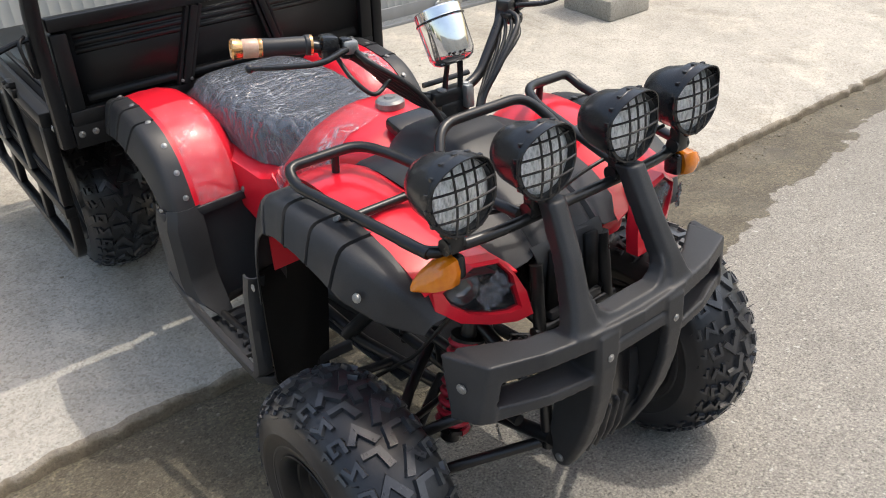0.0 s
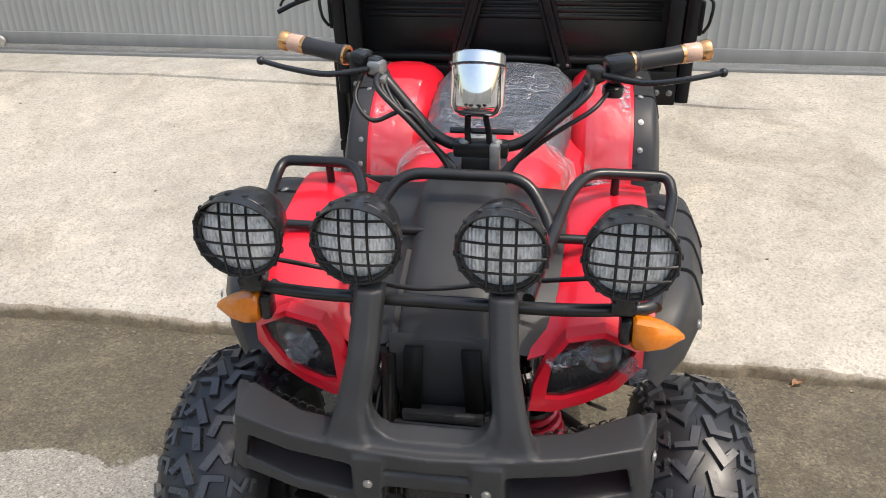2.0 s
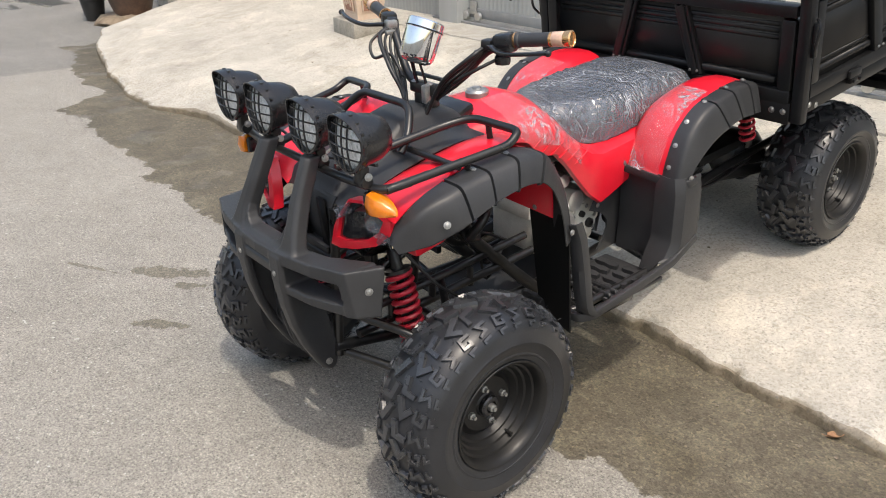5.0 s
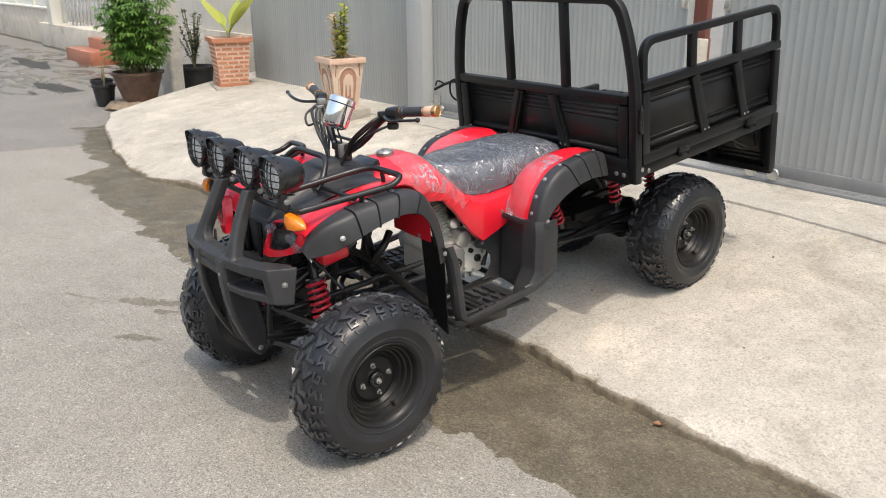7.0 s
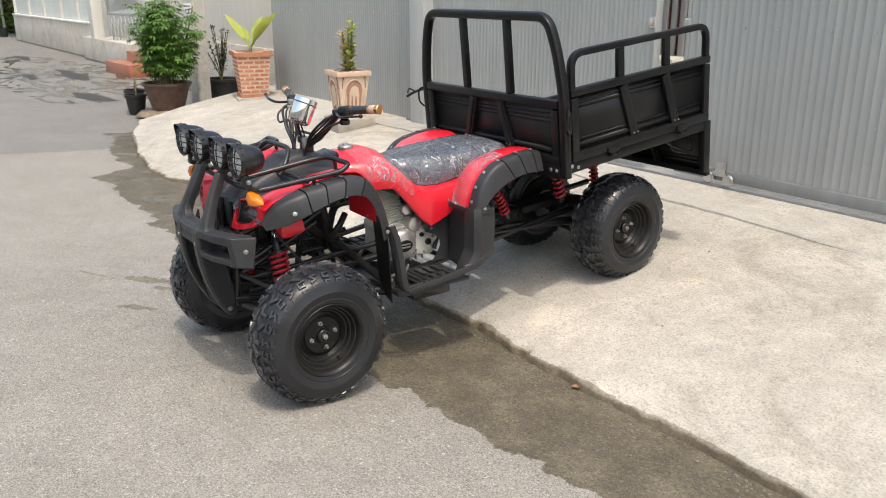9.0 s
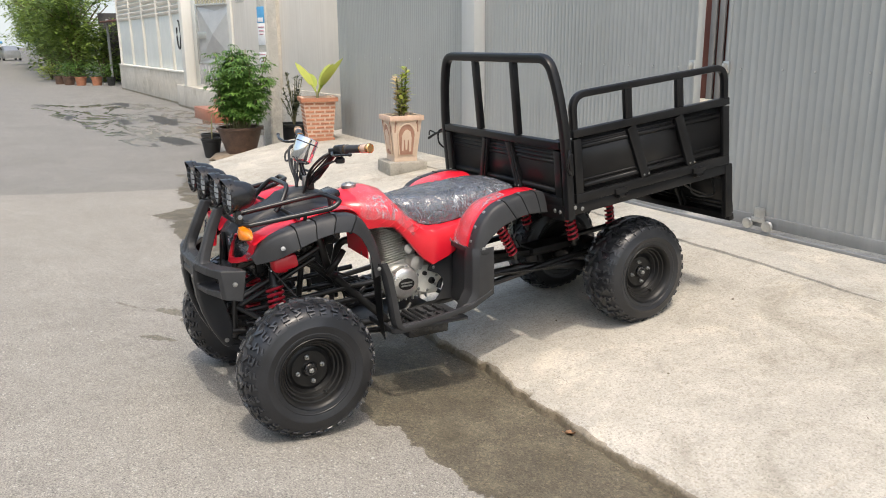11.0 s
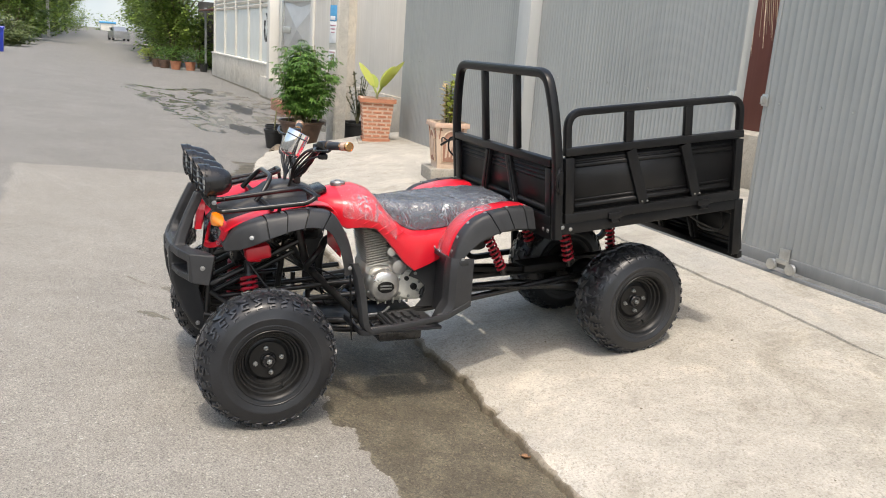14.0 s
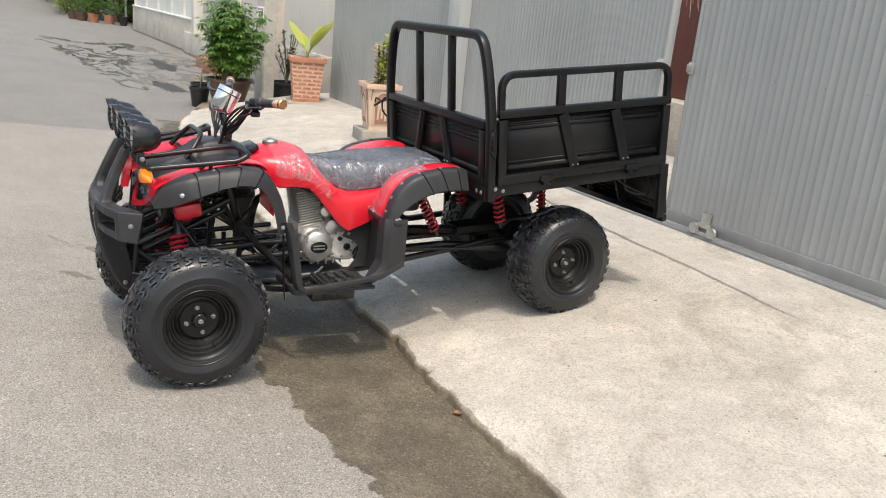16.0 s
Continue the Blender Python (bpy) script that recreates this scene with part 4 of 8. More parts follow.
# ---------------------------------------------------------------- wheels
def carcass(t, hw, R):
    """Place (radius, across) on the rounded tyre at t: 0 on the crown, 1 on the shoulder, and the outward slope."""
    f = radians(74) * abs(t)
    rs, rc = R - 0.088, R - 0.0085
    return rs + (rc - rs) * math.cos(f) ** 0.72, math.copysign(hw * math.sin(f) ** 0.92, t), math.cos(f), math.copysign(math.sin(f), t)


def build_wheel(name, R, width, face, dish, parent_at, out, label):
    """face: x of the wheel's outer hub face; out: +1 for the left side of the bike."""
    wheel = thing(name, label, "wheel", "wheels of the quad bike", at=parent_at)
    hw = width / 2
    rim_r = 0.142
    # axle along local x; outer side is +out
    turn = Matrix.Rotation(radians(90 * out), 4, "Y")  # z -> +-x
    bm = bmesh.new()
    sw = R - 0.088
    prof = [(rim_r - 0.006, hw * 0.80), (rim_r + 0.004, hw * 0.90), (rim_r + 0.014, hw * 0.935), (rim_r + 0.022, hw * 0.95), (rim_r + 0.0235, hw * 0.965), (rim_r + 0.027, hw * 0.965), (rim_r + 0.029, hw * 0.955),
            ((rim_r + sw) / 2 + 0.014, hw * 1.0), (sw - 0.006, hw * 1.012), (sw - 0.002, hw * 1.03), (sw + 0.004, hw * 1.028), (sw + 0.007, hw * 1.008)]
    k = 17
    crown = [carcass(1.0 - 2.0 * i / (k - 1), hw, R)[:2] for i in range(k)]
    crown = [c for c in crown if c[0] > sw + 0.012]
    full = prof + crown + [(r, -h) for r, h in reversed(prof)]
    lathe(bm, full, turn, 64)
    tyre = part("tyre", bm, "rubber", wheel, "deep chevron tread rubber tyre", angle=30)
    bm = bmesh.new()
    # raised lugs: a V and a hook on the crown, angular loops on the shoulder, short hooks low on it
    N = 16
    step = 2 * math.pi / N

    def at(u, v, lift):
        t = v / 0.118
        r, w, nr, nw = carcass(t, hw, R)
        r, w = r + nr * lift, w + nw * lift
        a = u / R
        return turn @ Vector((r * math.cos(a), r * math.sin(a), w))

    def stroke(line, width, lift, u0, s):
        """One lug: a bent bar along the line of (round, across), standing proud of the carcass."""
        pts = [Vector((u * 1.22, v)) for u, v in line]
        n = len(pts)
        sides = []
        for i in range(n):
            d0 = (pts[i] - pts[max(i - 1, 0)]).normalized() if i else (pts[1] - pts[0]).normalized()
            d1 = (pts[min(i + 1, n - 1)] - pts[i]).normalized() if i < n - 1 else d0
            n0, n1 = Vector((-d0.y, d0.x)), Vector((-d1.y, d1.x))
            m = (n0 + n1).normalized()
            m *= width / 2 / max(0.45, m.dot(n0))
            sides.append(m)
        rows = []
        for i in range(n):
            p, m = pts[i], sides[i]
            q = [(p - m * 1.18, -0.002), (p - m * 0.86, lift), (p + m * 0.86, lift), (p + m * 1.18, -0.002)]
            rows.append([bm.verts.new(at(u0 + c.x, s * c.y, h)) for c, h in q])
        for a, b in zip(rows, rows[1:]):
            for j in range(3):
                bm.faces.new((a[j], b[j], b[j + 1], a[j + 1]))
        bm.faces.new(rows[0])
        bm.faces.new(rows[-1][::-1])

    pitch = step * R
    for i in range(N):
        for s in (1, -1):
            u0 = pitch * (i + (0.25 if s < 0 else 0))
            stroke(((-0.024, 0.006), (0.010, 0.024), (-0.010, 0.043)), 0.014, 0.0095, u0, s)
            stroke(((-0.014, 0.054), (0.009, 0.053), (0.013, 0.074), (-0.006, 0.077), (-0.006, 0.066)), 0.0085, 0.0085, u0, s)
            stroke(((-0.010, 0.090), (0.010, 0.092), (0.008, 0.106)), 0.008, 0.0055, u0, s)
            u1 = u0 + pitch / 2
            stroke(((-0.020, 0.007), (0.010, 0.013), (0.012, 0.040)), 0.013, 0.0095, u1, s)
            stroke(((-0.014, 0.051), (0.008, 0.053), (-0.004, 0.071), (0.015, 0.080)), 0.0085, 0.0085, u1, s)
            stroke(((-0.008, 0.091), (0.012, 0.094), (0.012, 0.104)), 0.008, 0.005, u1, s)
    tagged(part("tread", bm, "tread", tyre, angle=30), kind="stuff")
    # moulding hairs left on the new rubber
    bm = bmesh.new()
    rnd = random.Random(int(1000 * R + 10 * out))
    for i in range(230):
        u, v = rnd.uniform(0, 2 * math.pi) * R, rnd.uniform(-0.115, 0.115)
        lift = rnd.uniform(0.010, 0.022)
        p0, p1 = at(u, v, 0.0), at(u + rnd.uniform(-0.008, 0.008), v + rnd.uniform(-0.004, 0.004), lift)
        tube(bm, [p0, p1], 0.0006, 3)
    tagged(part("moulding_hairs", bm, "rubber", tyre), kind="stuff")
    bm = bmesh.new()
    rows = [(0.0, dish), (0.030, dish), (0.034, dish - 0.004), (0.075, dish - 0.004), (0.082, dish - 0.012), (0.090, dish - 0.014), (0.100, dish + 0.002),
            (0.106, dish + 0.003), (0.112, dish + 0.016), (0.118, dish + 0.018), (0.124, dish + 0.034), (0.130, dish + 0.036), (0.134, hw * 0.80), (0.142, hw * 0.93), (0.147, hw * 0.95), (0.149, hw * 0.93),
            (0.143, hw * 0.84), (0.128, hw * 0.5), (0.128, -hw * 0.5), (0.147, -hw * 0.95), (0.120, -hw * 0.8), (0.0, -hw * 0.3)]
    lathe(bm, rows, turn, 48)
    rim = part("rim", bm, "rim", wheel, "matt black pressed steel rim")
    bm = bmesh.new()
    lathe(bm, [(0.028, dish), (0.028, dish + 0.012), (0.024, dish + 0.016), (0.016, dish + 0.017), (0.015, dish + 0.010), (0, dish + 0.010)], turn, 20)
    part("hub_cap", bm, "gloss", rim)
    bm = bmesh.new()
    lathe(bm, [(0.011, dish + 0.008), (0.011, dish + 0.024), (0.006, dish + 0.026), (0.006, dish + 0.032), (0, dish + 0.033)], turn, 6)
    part("axle_nut", bm, "bolt", rim)
    for i in range(4):
        a = radians(12 + 90 * i)
        m = turn @ Matrix.Translation((0.053 * math.cos(a), 0.053 * math.sin(a), dish - 0.004))
        bm = bmesh.new()
        lathe(bm, [(0.010, 0), (0.010, 0.009), (0.005, 0.011), (0.005, 0.020), (0, 0.021)], m, 6)
        part("wheel_nut", bm, "bolt", rim)
    m = turn @ Matrix.Translation((0.1, 0.052, dish + 0.005))
    bm = bmesh.new()
    lathe(bm, [(0.004, -0.01), (0.004, 0.022), (0.005, 0.022), (0.005, 0.03), (0, 0.031)], m, 8)
    part("valve", bm, "cable", rim)
    return wheel


# ---------------------------------------------------------------- quad bike
quad = thing("quad_bike", "new red and black farm quad bike with wrapped seat", "quad bike")

FRONT_HUB, REAR_HUB = 0.279, 0.391
for side, word in ((1, "left"), (-1, "right")):
    build_wheel("front_wheel", 0.284, 0.205, 0.486, 0.030, (side * 0.446, 0.0, FRONT_HUB), side, "black off-road tyre on a pressed steel rim, front axle")
    build_wheel("rear_wheel", 0.278, 0.235, 0.40, 0.045, (side * 0.352, 1.822, REAR_HUB), side, "wider black off-road tyre on a steel rim, rear axle")


def resample(pts, n):
    line = spline([(0, y, z) for y, z in pts], 10)
    d = [0.0]
    for a, b in zip(line, line[1:]):
        d.append(d[-1] + (b - a).length)
    out, j = [], 0
    for i in range(n):
        t = d[-1] * i / (n - 1)
        while j < len(d) - 2 and d[j + 1] < t:
            j += 1
        k = (t - d[j]) / max(1e-9, d[j + 1] - d[j])
        out.append(line[j] * (1 - k) + line[j + 1] * k)
    return out


def flare(top, low, xin, xout, grooves, side):
    """A wheel arch flare: its seam runs along top at xin, its free edge along low at xout; narrow pressed joints cross it."""
    ts = sorted({i / 70 for i in range(71)} | {g + d for g in grooves for d in (-0.0042, -0.0026, -0.0012, 0.0012, 0.0026, 0.0042)})
    n = 701
    fineT, fineB = resample(top, n), resample(low, n)
    T, B = ([q[min(n - 1, round(t * (n - 1)))] for t in ts] for q in (fineT, fineB))
    n = len(ts)
    grid = []
    for i, t in enumerate(ts):
        a, b = lerp_table(xin, t), lerp_table(xout, t)
        dip = max([0.007 * min(1.0, max(0.0, (0.0034 - abs(t - g)) / 0.0018)) for g in grooves] or [0])
        # each section stands a little proud of the one before it
        dip -= 0.0026 * max([max(0.0, 1 - (t - g - 0.003) / 0.05) if t > g + 0.003 else 0.0 for g in grooves] or [0])
        mid = (T[min(i + 1, n - 1)] - T[max(i - 1, 0)]).normalized()
        nor = Vector((0, -mid.z, mid.y))
        row = []
        for k, (u, v) in enumerate(((0, 0), (0.02, -0.04), (0.25, -0.05), (0.52, -0.04), (0.64, -0.01), (0.72, 0.06), (0.785, 0.18), (0.90, 0.56), (0.985, 0.93), (1.0, 1.0), (0.985, 1.03))):
            p = T[i] * (1 - v) + B[i] * v - nor * (dip if k > 0 else 0)
            x = a + (b - a) * u - (dip * u if k > 3 else 0)
            row.append((side * x, p.y, p.z))
        grid.append(row if side > 0 else row[::-1])
    bm = bmesh.new()
    sheet(bm, grid, -0.0045)
    return bm


def fender_sheet(path, profile, thick=0.004, n=7, side=1):
    """A band over a wheel: path of (y, z) along the arch, profile of (x, lift across the arch)."""
    line = spline([(0, y, z) for y, z in path], n)
    grid = []
    L = len(line)
    for i, p in enumerate(line):
        a, b = line[max(i - 1, 0)], line[min(i + 1, L - 1)]
        d = (b - a).normalized()
        nor = Vector((0, -d.z, d.y))
        row = [(x * side, p.y + nor.y * lift, p.z + nor.z * lift) for x, lift in profile]
        grid.append(row if side > 0 else row[::-1])
    bm = bmesh.new()
    sheet(bm, grid, -thick)
    return bm


# frame rails and cradle
def pipe(name, pts, r, mat, parent, label="", radius=0.03, n=10, smooth=False):
    bm = bmesh.new()
    tube(bm, spline(pts) if smooth else rounded(pts, radius), r, n)
    return part(name, bm, mat, parent, label)


for s in (1, -1):
    pipe("lower_frame_tube", [(s * 0.10, -0.20, 0.36), (s * 0.12, 0.0, 0.33), (s * 0.14, 0.45, 0.30), (s * 0.14, 0.85, 0.34), (s * 0.14, 1.5, 0.44), (s * 0.14, 2.1, 0.50)], 0.016, "steel", quad)
    pipe("upper_frame_tube", [(s * 0.09, -0.17, 0.62), (s * 0.11, 0.1, 0.72), (s * 0.10, 0.45, 0.76), (s * 0.13, 0.75, 0.64), (s * 0.14, 1.1, 0.70), (s * 0.16, 2.15, 0.80)], 0.014, "steel", quad)
    pipe("front_upright_tube", [(s * 0.10, -0.19, 0.33), (s * 0.09, -0.16, 0.74)], 0.013, "steel", quad)
    pipe("diagonal_tube", [(s * 0.13, -0.175, 0.500), (s * 0.13, 0.20, 0.684)], 0.014, "steel", quad)
    pipe("diagonal_tube", [(s * 0.10, -0.165, 0.460), (s * 0.11, 0.18, 0.630)], 0.011, "steel", quad)
    pipe("bent_brace_tube", [(s * 0.13, 0.19, 0.74), (s * 0.13, 0.235, 0.56), (s * 0.14, 0.381, 0.415), (s * 0.15, 0.50, 0.30)], 0.019, "steel", quad, "", 0.06)
    pipe("side_rail", [(s * 0.14, -0.15, 0.395), (s * 0.14, 0.49, 0.430)], 0.013, "steel", quad)
    pipe("side_rail", [(s * 0.14, -0.15, 0.450), (s * 0.14, 0.46, 0.490)], 0.012, "steel", quad)
    for y in (-0.04, 0.10, 0.24):
        pipe("rail_post", [(s * 0.14, y, 0.400), (s * 0.14, y, 0.462)], 0.011, "steel", quad)
    bm = bmesh.new()
    box(bm, (s * 0.245, -0.005, 0.668), (0.07, 0.105, 0.060), 0.014, (10, 0, 0))
    box(bm, (s * 0.22, -0.01, 0.635), (0.04, 0.05, 0.03), 0.008)
    part("fender_bracket", bm, "red", quad, "red inner fender bracket over the shock")
    pipe("step_carrier_tube", [(s * 0.12, 0.30, 0.31), (s * 0.26, 0.33, 0.31), (s * 0.37, 0.44, 0.335), (s * 0.38, 0.80, 0.36), (s * 0.13, 0.86, 0.36)], 0.012, "steel", quad)
    pipe("brake_rod", [(s * 0.14, -0.12, 0.75), (s * 0.25, 0.03, 0.52), (s * 0.3, 0.22, 0.36)], 0.0045, "cable", quad)
    # double wishbones
    for z0, z1, nm in ((0.33, 0.26, "lower_wishbone"), (0.46, 0.37, "upper_wishbone")):
        pipe(nm, [(s * 0.10, -0.17, z0), (s * 0.26, -0.07, (z0 + z1) / 2), (s * 0.355, -0.01, z1), (s * 0.26, 0.06, (z0 + z1) / 2), (s * 0.11, 0.15, z0)], 0.012, "steel", quad)
    pipe("tie_rod", [(s * 0.04, 0.08, 0.36), (s * 0.36, 0.05, 0.33)], 0.008, "steel", quad)
    bm = bmesh.new()
    box(bm, (s * 0.355, 0.0, 0.31), (0.05, 0.07, 0.17), 0.012)
    lathe(bm, [(0.05, -0.03), (0.075, -0.028), (0.078, 0.02), (0.04, 0.03), (0.02, 0.06)], toward((s * 0.375, 0, FRONT_HUB), (s, 0, 0)), 20)
    part("steering_knuckle", bm, "steel", quad)
for y, z in ((-0.18, 0.35), (-0.17, 0.60), (0.12, 0.33), (0.85, 0.345)):
    pipe("cross_tube", [(-0.11, y, z), (0.11, y, z)], 0.012, "steel", quad)
pipe("steering_column", [(0.02, 0.12, 0.36), (0.02, 0.20, 0.96)], 0.013, "steel", quad)
bm = bmesh.new()
sheet(bm, [[(x, y, 0.29 + 0.0 * y) for x in (-0.16, -0.08, 0.08, 0.16)] for y in (0.25, 0.4, 0.6, 0.8)], -0.004)
part("skid_plate", bm, "plastic", quad)
# radiator-like block and dark inner bodywork behind the bars
bm = bmesh.new()
box(bm, (0, 0.02, 0.66), (0.18, 0.20, 0.20), 0.03)
box(bm, (0, 0.20, 0.74), (0.20, 0.24, 0.14), 0.03)
part("inner_cowl", bm, "gloss", quad)
bm = bmesh.new()
box(bm, (0.0, 0.70, 0.62), (0.16, 0.22, 0.12), 0.03)
box(bm, (0.0, 0.95, 0.66), (0.26, 0.35, 0.12), 0.03)
part("airbox", bm, "plastic", quad)


def build_shock(parent, a, b, r=0.031, turns=10, wire=0.0066, name="shock_absorber"):
    a, b = Vector(a), Vector(b)
    d = (b - a)
    L = d.length
    m = toward(a, d)
    bm = bmesh.new()
    lathe(bm, [(0, 0), (0.012, 0.0), (0.012, L * 0.45), (r * 0.65, L * 0.45), (r * 0.65, L * 0.97), (0.01, L), (0, L)], m, 14)
    lathe(bm, [(0.013, 0.01), (0.017, 0.02), (0.017, L * 0.21), (r * 1.12, L * 0.21), (r * 1.12, L * 0.24), (0.008, L * 0.24)], m, 16)
    lathe(bm, [(0.008, L * 0.86), (r * 1.12, L * 0.86), (r * 1.12, L * 0.89), (0.008, L * 0.89)], m, 16)
    sh = part(name, bm, "steel", parent)
    bm = bmesh.new()
    lathe(bm, [(0, -0.012), (0.012, -0.012), (0.012, 0.03), (0.007, 0.034), (0.007, L * 0.14), (0, L * 0.14)], m, 12)
    part("damper_rod", bm, "chrome", sh)
    bm = bmesh.new()
    pts = []
    n = turns * 14
    for i in range(n + 1):
        t = i / n
        w = 2 * math.pi * turns * t
        pts.append(m @ Vector((r * math.cos(w), r * math.sin(w), L * (0.24 + 0.64 * t))))
    tube(bm, pts, wire, 7, up=d.normalized())
    part("coil_spring", bm, "spring", sh, "red coil spring")


for s in (1, -1):
    build_shock(quad, (s * 0.134, -0.024, 0.613), (s * 0.223, -0.017, 0.308), 0.032, 9, 0.0074)
    build_shock(quad, (s * 0.20, 1.475, 0.80), (s * 0.20, 1.555, 0.525), 0.025, 7, 0.0058)
    build_shock(quad, (s * 0.20, 1.755, 0.80), (s * 0.20, 1.795, 0.56), 0.021, 7, 0.0052)
build_shock(quad, (0.20, 1.050, 0.745), (0.20, 1.190, 0.500), 0.022, 8, 0.0052)

# rear axle, swing arm and chain guard
bm = bmesh.new()
lathe(bm, [(0, -0.30), (0.022, -0.30), (0.026, -0.14), (0.05, -0.12), (0.10, -0.06), (0.105, 0.05), (0.06, 0.10), (0.03, 0.13), (0.022, 0.3), (0, 0.3)], toward((0, 1.822, REAR_HUB), (1, 0, 0)), 22)
part("rear_axle", bm, "steel", quad)
for s in (1, -1):
    pipe("swing_arm", [(s * 0.09, 0.90, 0.40), (s * 0.10, 1.3, 0.42), (s * 0.20, 1.78, 0.40)], 0.022, "steel", quad)
    bm = bmesh.new()
    lathe(bm, [(0.02, 0), (0.085, 0.0), (0.09, 0.012), (0.085, 0.045), (0.03, 0.05), (0.02, 0.07)], toward((s * 0.20, 1.822, REAR_HUB), (s, 0, 0)), 24)
    part("brake_drum", bm, "steel", quad)
bm = bmesh.new()
box(bm, (0.10, 1.16, 0.508), (0.07, 0.34, 0.026), 0.006, (-2, 0, 0))
box(bm, (0.10, 1.45, 0.515), (0.12, 0.26, 0.04), 0.012, (4, 0, 0))
part("rear_carrier", bm, "matt", quad)
for k, (dx, dz) in enumerate(((0.0, 0.0), (0.02, 0.012))):
    pipe("rear_cable", [(0.17 + dx, 0.90, 0.44 + dz), (0.17 + dx, 1.12, 0.425 + dz), (0.17 + dx, 1.38, 0.415 + dz), (0.18, 1.62, 0.46)], 0.0045, "cable", quad, smooth=True)

# engine
bm = bmesh.new()
box(bm, (0.02, 0.615, 0.460), (0.24, 0.22, 0.17), 0.035, None, 3)
box(bm, (0.02, 0.655, 0.402), (0.22, 0.22, 0.056), 0.02)
box(bm, (0.03, 0.735, 0.470), (0.20, 0.12, 0.12), 0.025, (14, 0, 0))
box(bm, (0.02, 0.560, 0.530), (0.17, 0.15, 0.06), 0.02)
engine = part("engine", bm, "alloypale", quad, "pale cast alloy engine crankcase")
engine.location.y = 0.028
bm = bmesh.new()
lean = Euler((radians(10), 0, 0)).to_matrix().to_4x4()
vs = box(bm, (0, 0, 0.09), (0.105, 0.072, 0.20), 0.012)
bmesh.ops.transform(bm, matrix=Matrix.Translation((0.03, 0.548, 0.540)) @ lean, verts=vs)
# barrel coloured dark to stand in for shade in the fin gaps
cyl = part("cylinder", bm, "barrel", engine, "grey finned cylinder barrel")
for k in range(16):
    bm = bmesh.new()
    m = Matrix.Translation((0.03, 0.548, 0.556)) @ lean @ Matrix.Translation((0, 0, 0.0118 * k))
    vs = box(bm, (0, 0, 0), (0.176 - 0.004 * (k % 2), 0.108, 0.0044), 0.0018, None, 1)
    bmesh.ops.transform(bm, matrix=m, verts=vs)
    part("fin", bm, "alloypale", cyl)
bm = bmesh.new()
m = toward((0.135, 0.566, 0.460), (1, 0, 0))
lathe(bm, [(0.074, -0.02), (0.076, 0.010), (0.074, 0.022), (0.066, 0.032), (0.056, 0.038), (0.03, 0.041), (0, 0.042)], m, 36)
gc = part("generator_cover", bm, "alloy", engine, "polished alloy engine side cover")
bm = bmesh.new()
lathe(bm, [(0.040, 0.038), (0.040, 0.0445), (0.034, 0.045), (0.034, 0.0415), (0, 0.0425)], m @ Matrix.Diagonal((1, 0.68, 1, 1)), 28)
part("cover_badge", bm, "rim", gc, "dark oval badge on the cover")
bm = bmesh.new()
for dz in (-0.007, 0.007):
    box(bm, (0.135 + 0.0445, 0.566, 0.460 + dz), (0.003, 0.056, 0.007), 0.001)
part("badge_bars", bm, "bolt", gc)
for k in range(6):
    an = radians(20 + 60 * k)
    bolt(gc, (0.150, 0.566 + 0.077 * math.cos(an), 0.460 + 0.077 * math.sin(an)), (1, 0, 0), 0.0055, "cover_bolt")
bm = bmesh.new()
lathe(bm, [(0.034, -0.06), (0.036, 0.02), (0.033, 0.028), (0.020, 0.031), (0, 0.032)], toward((0.135, 0.632, 0.550), (1, 0, 0)), 22)
part("starter_motor", bm, "alloy", engine)
bm = bmesh.new()
lathe(bm, [(0.022, -0.05), (0.024, 0.02), (0.02, 0.026), (0, 0.028)], toward((0.115, 0.605, 0.615), (1, -0.2, 0.1)), 18)
box(bm, (0.09, 0.625, 0.60), (0.06, 0.05, 0.04), 0.012)
part("oil_filler", bm, "alloy", engine)
bm = bmesh.new()
prism(bm, [(0.630, 0.405), (0.690, 0.390), (0.745, 0.420), (0.755, 0.462), (0.735, 0.496), (0.700, 0.525), (0.665, 0.528), (0.640, 0.51), (0.645, 0.46)], Matrix(((0, 0, 1, 0.125), (1, 0, 0, 0), (0, 1, 0, 0), (0, 0, 0, 1))), 0.022)
bmesh.ops.bevel(bm, geom=list(bm.edges), offset=0.005, segments=2, affect="EDGES")
part("gear_cover", bm, "alloypale", engine, "cream-grey cast gear cover")
bm = bmesh.new()
lathe(bm, [(0.016, 0), (0.016, 0.010), (0.010, 0.012), (0.010, 0.004), (0, 0.004)], toward((0.146, 0.712, 0.450), (1, 0, 0)), 14)
part("shaft_boss", bm, "rim", engine)
bm = bmesh.new()
lathe(bm, [(0.011, 0), (0.010, 0.012), (0, 0.013)], toward((0.146, 0.675, 0.49), (1, 0, 0)), 12)
part("plug", bm, "rim", engine)
for y, z in ((0.655, 0.516), (0.700, 0.510), (0.740, 0.470), (0.733, 0.430), (0.690, 0.404), (0.645, 0.418)):
    bolt(engine, (0.147, y, z), (1, 0, 0), 0.0055, "cover_bolt")
for k in range(5):
    bm = bmesh.new()
    box(bm, (0.135, 0.545 + 0.036 * k, 0.392), (0.018, 0.008, 0.045), 0.003)
    part("case_rib", bm, "alloy", engine)
pipe("exhaust_pipe", [(-0.02, 0.46, 0.66), (-0.06, 0.36, 0.62), (-0.12, 0.40, 0.40), (-0.15, 0.8, 0.42), (-0.16, 1.1, 0.50)], 0.018, "steel", quad, smooth=True)
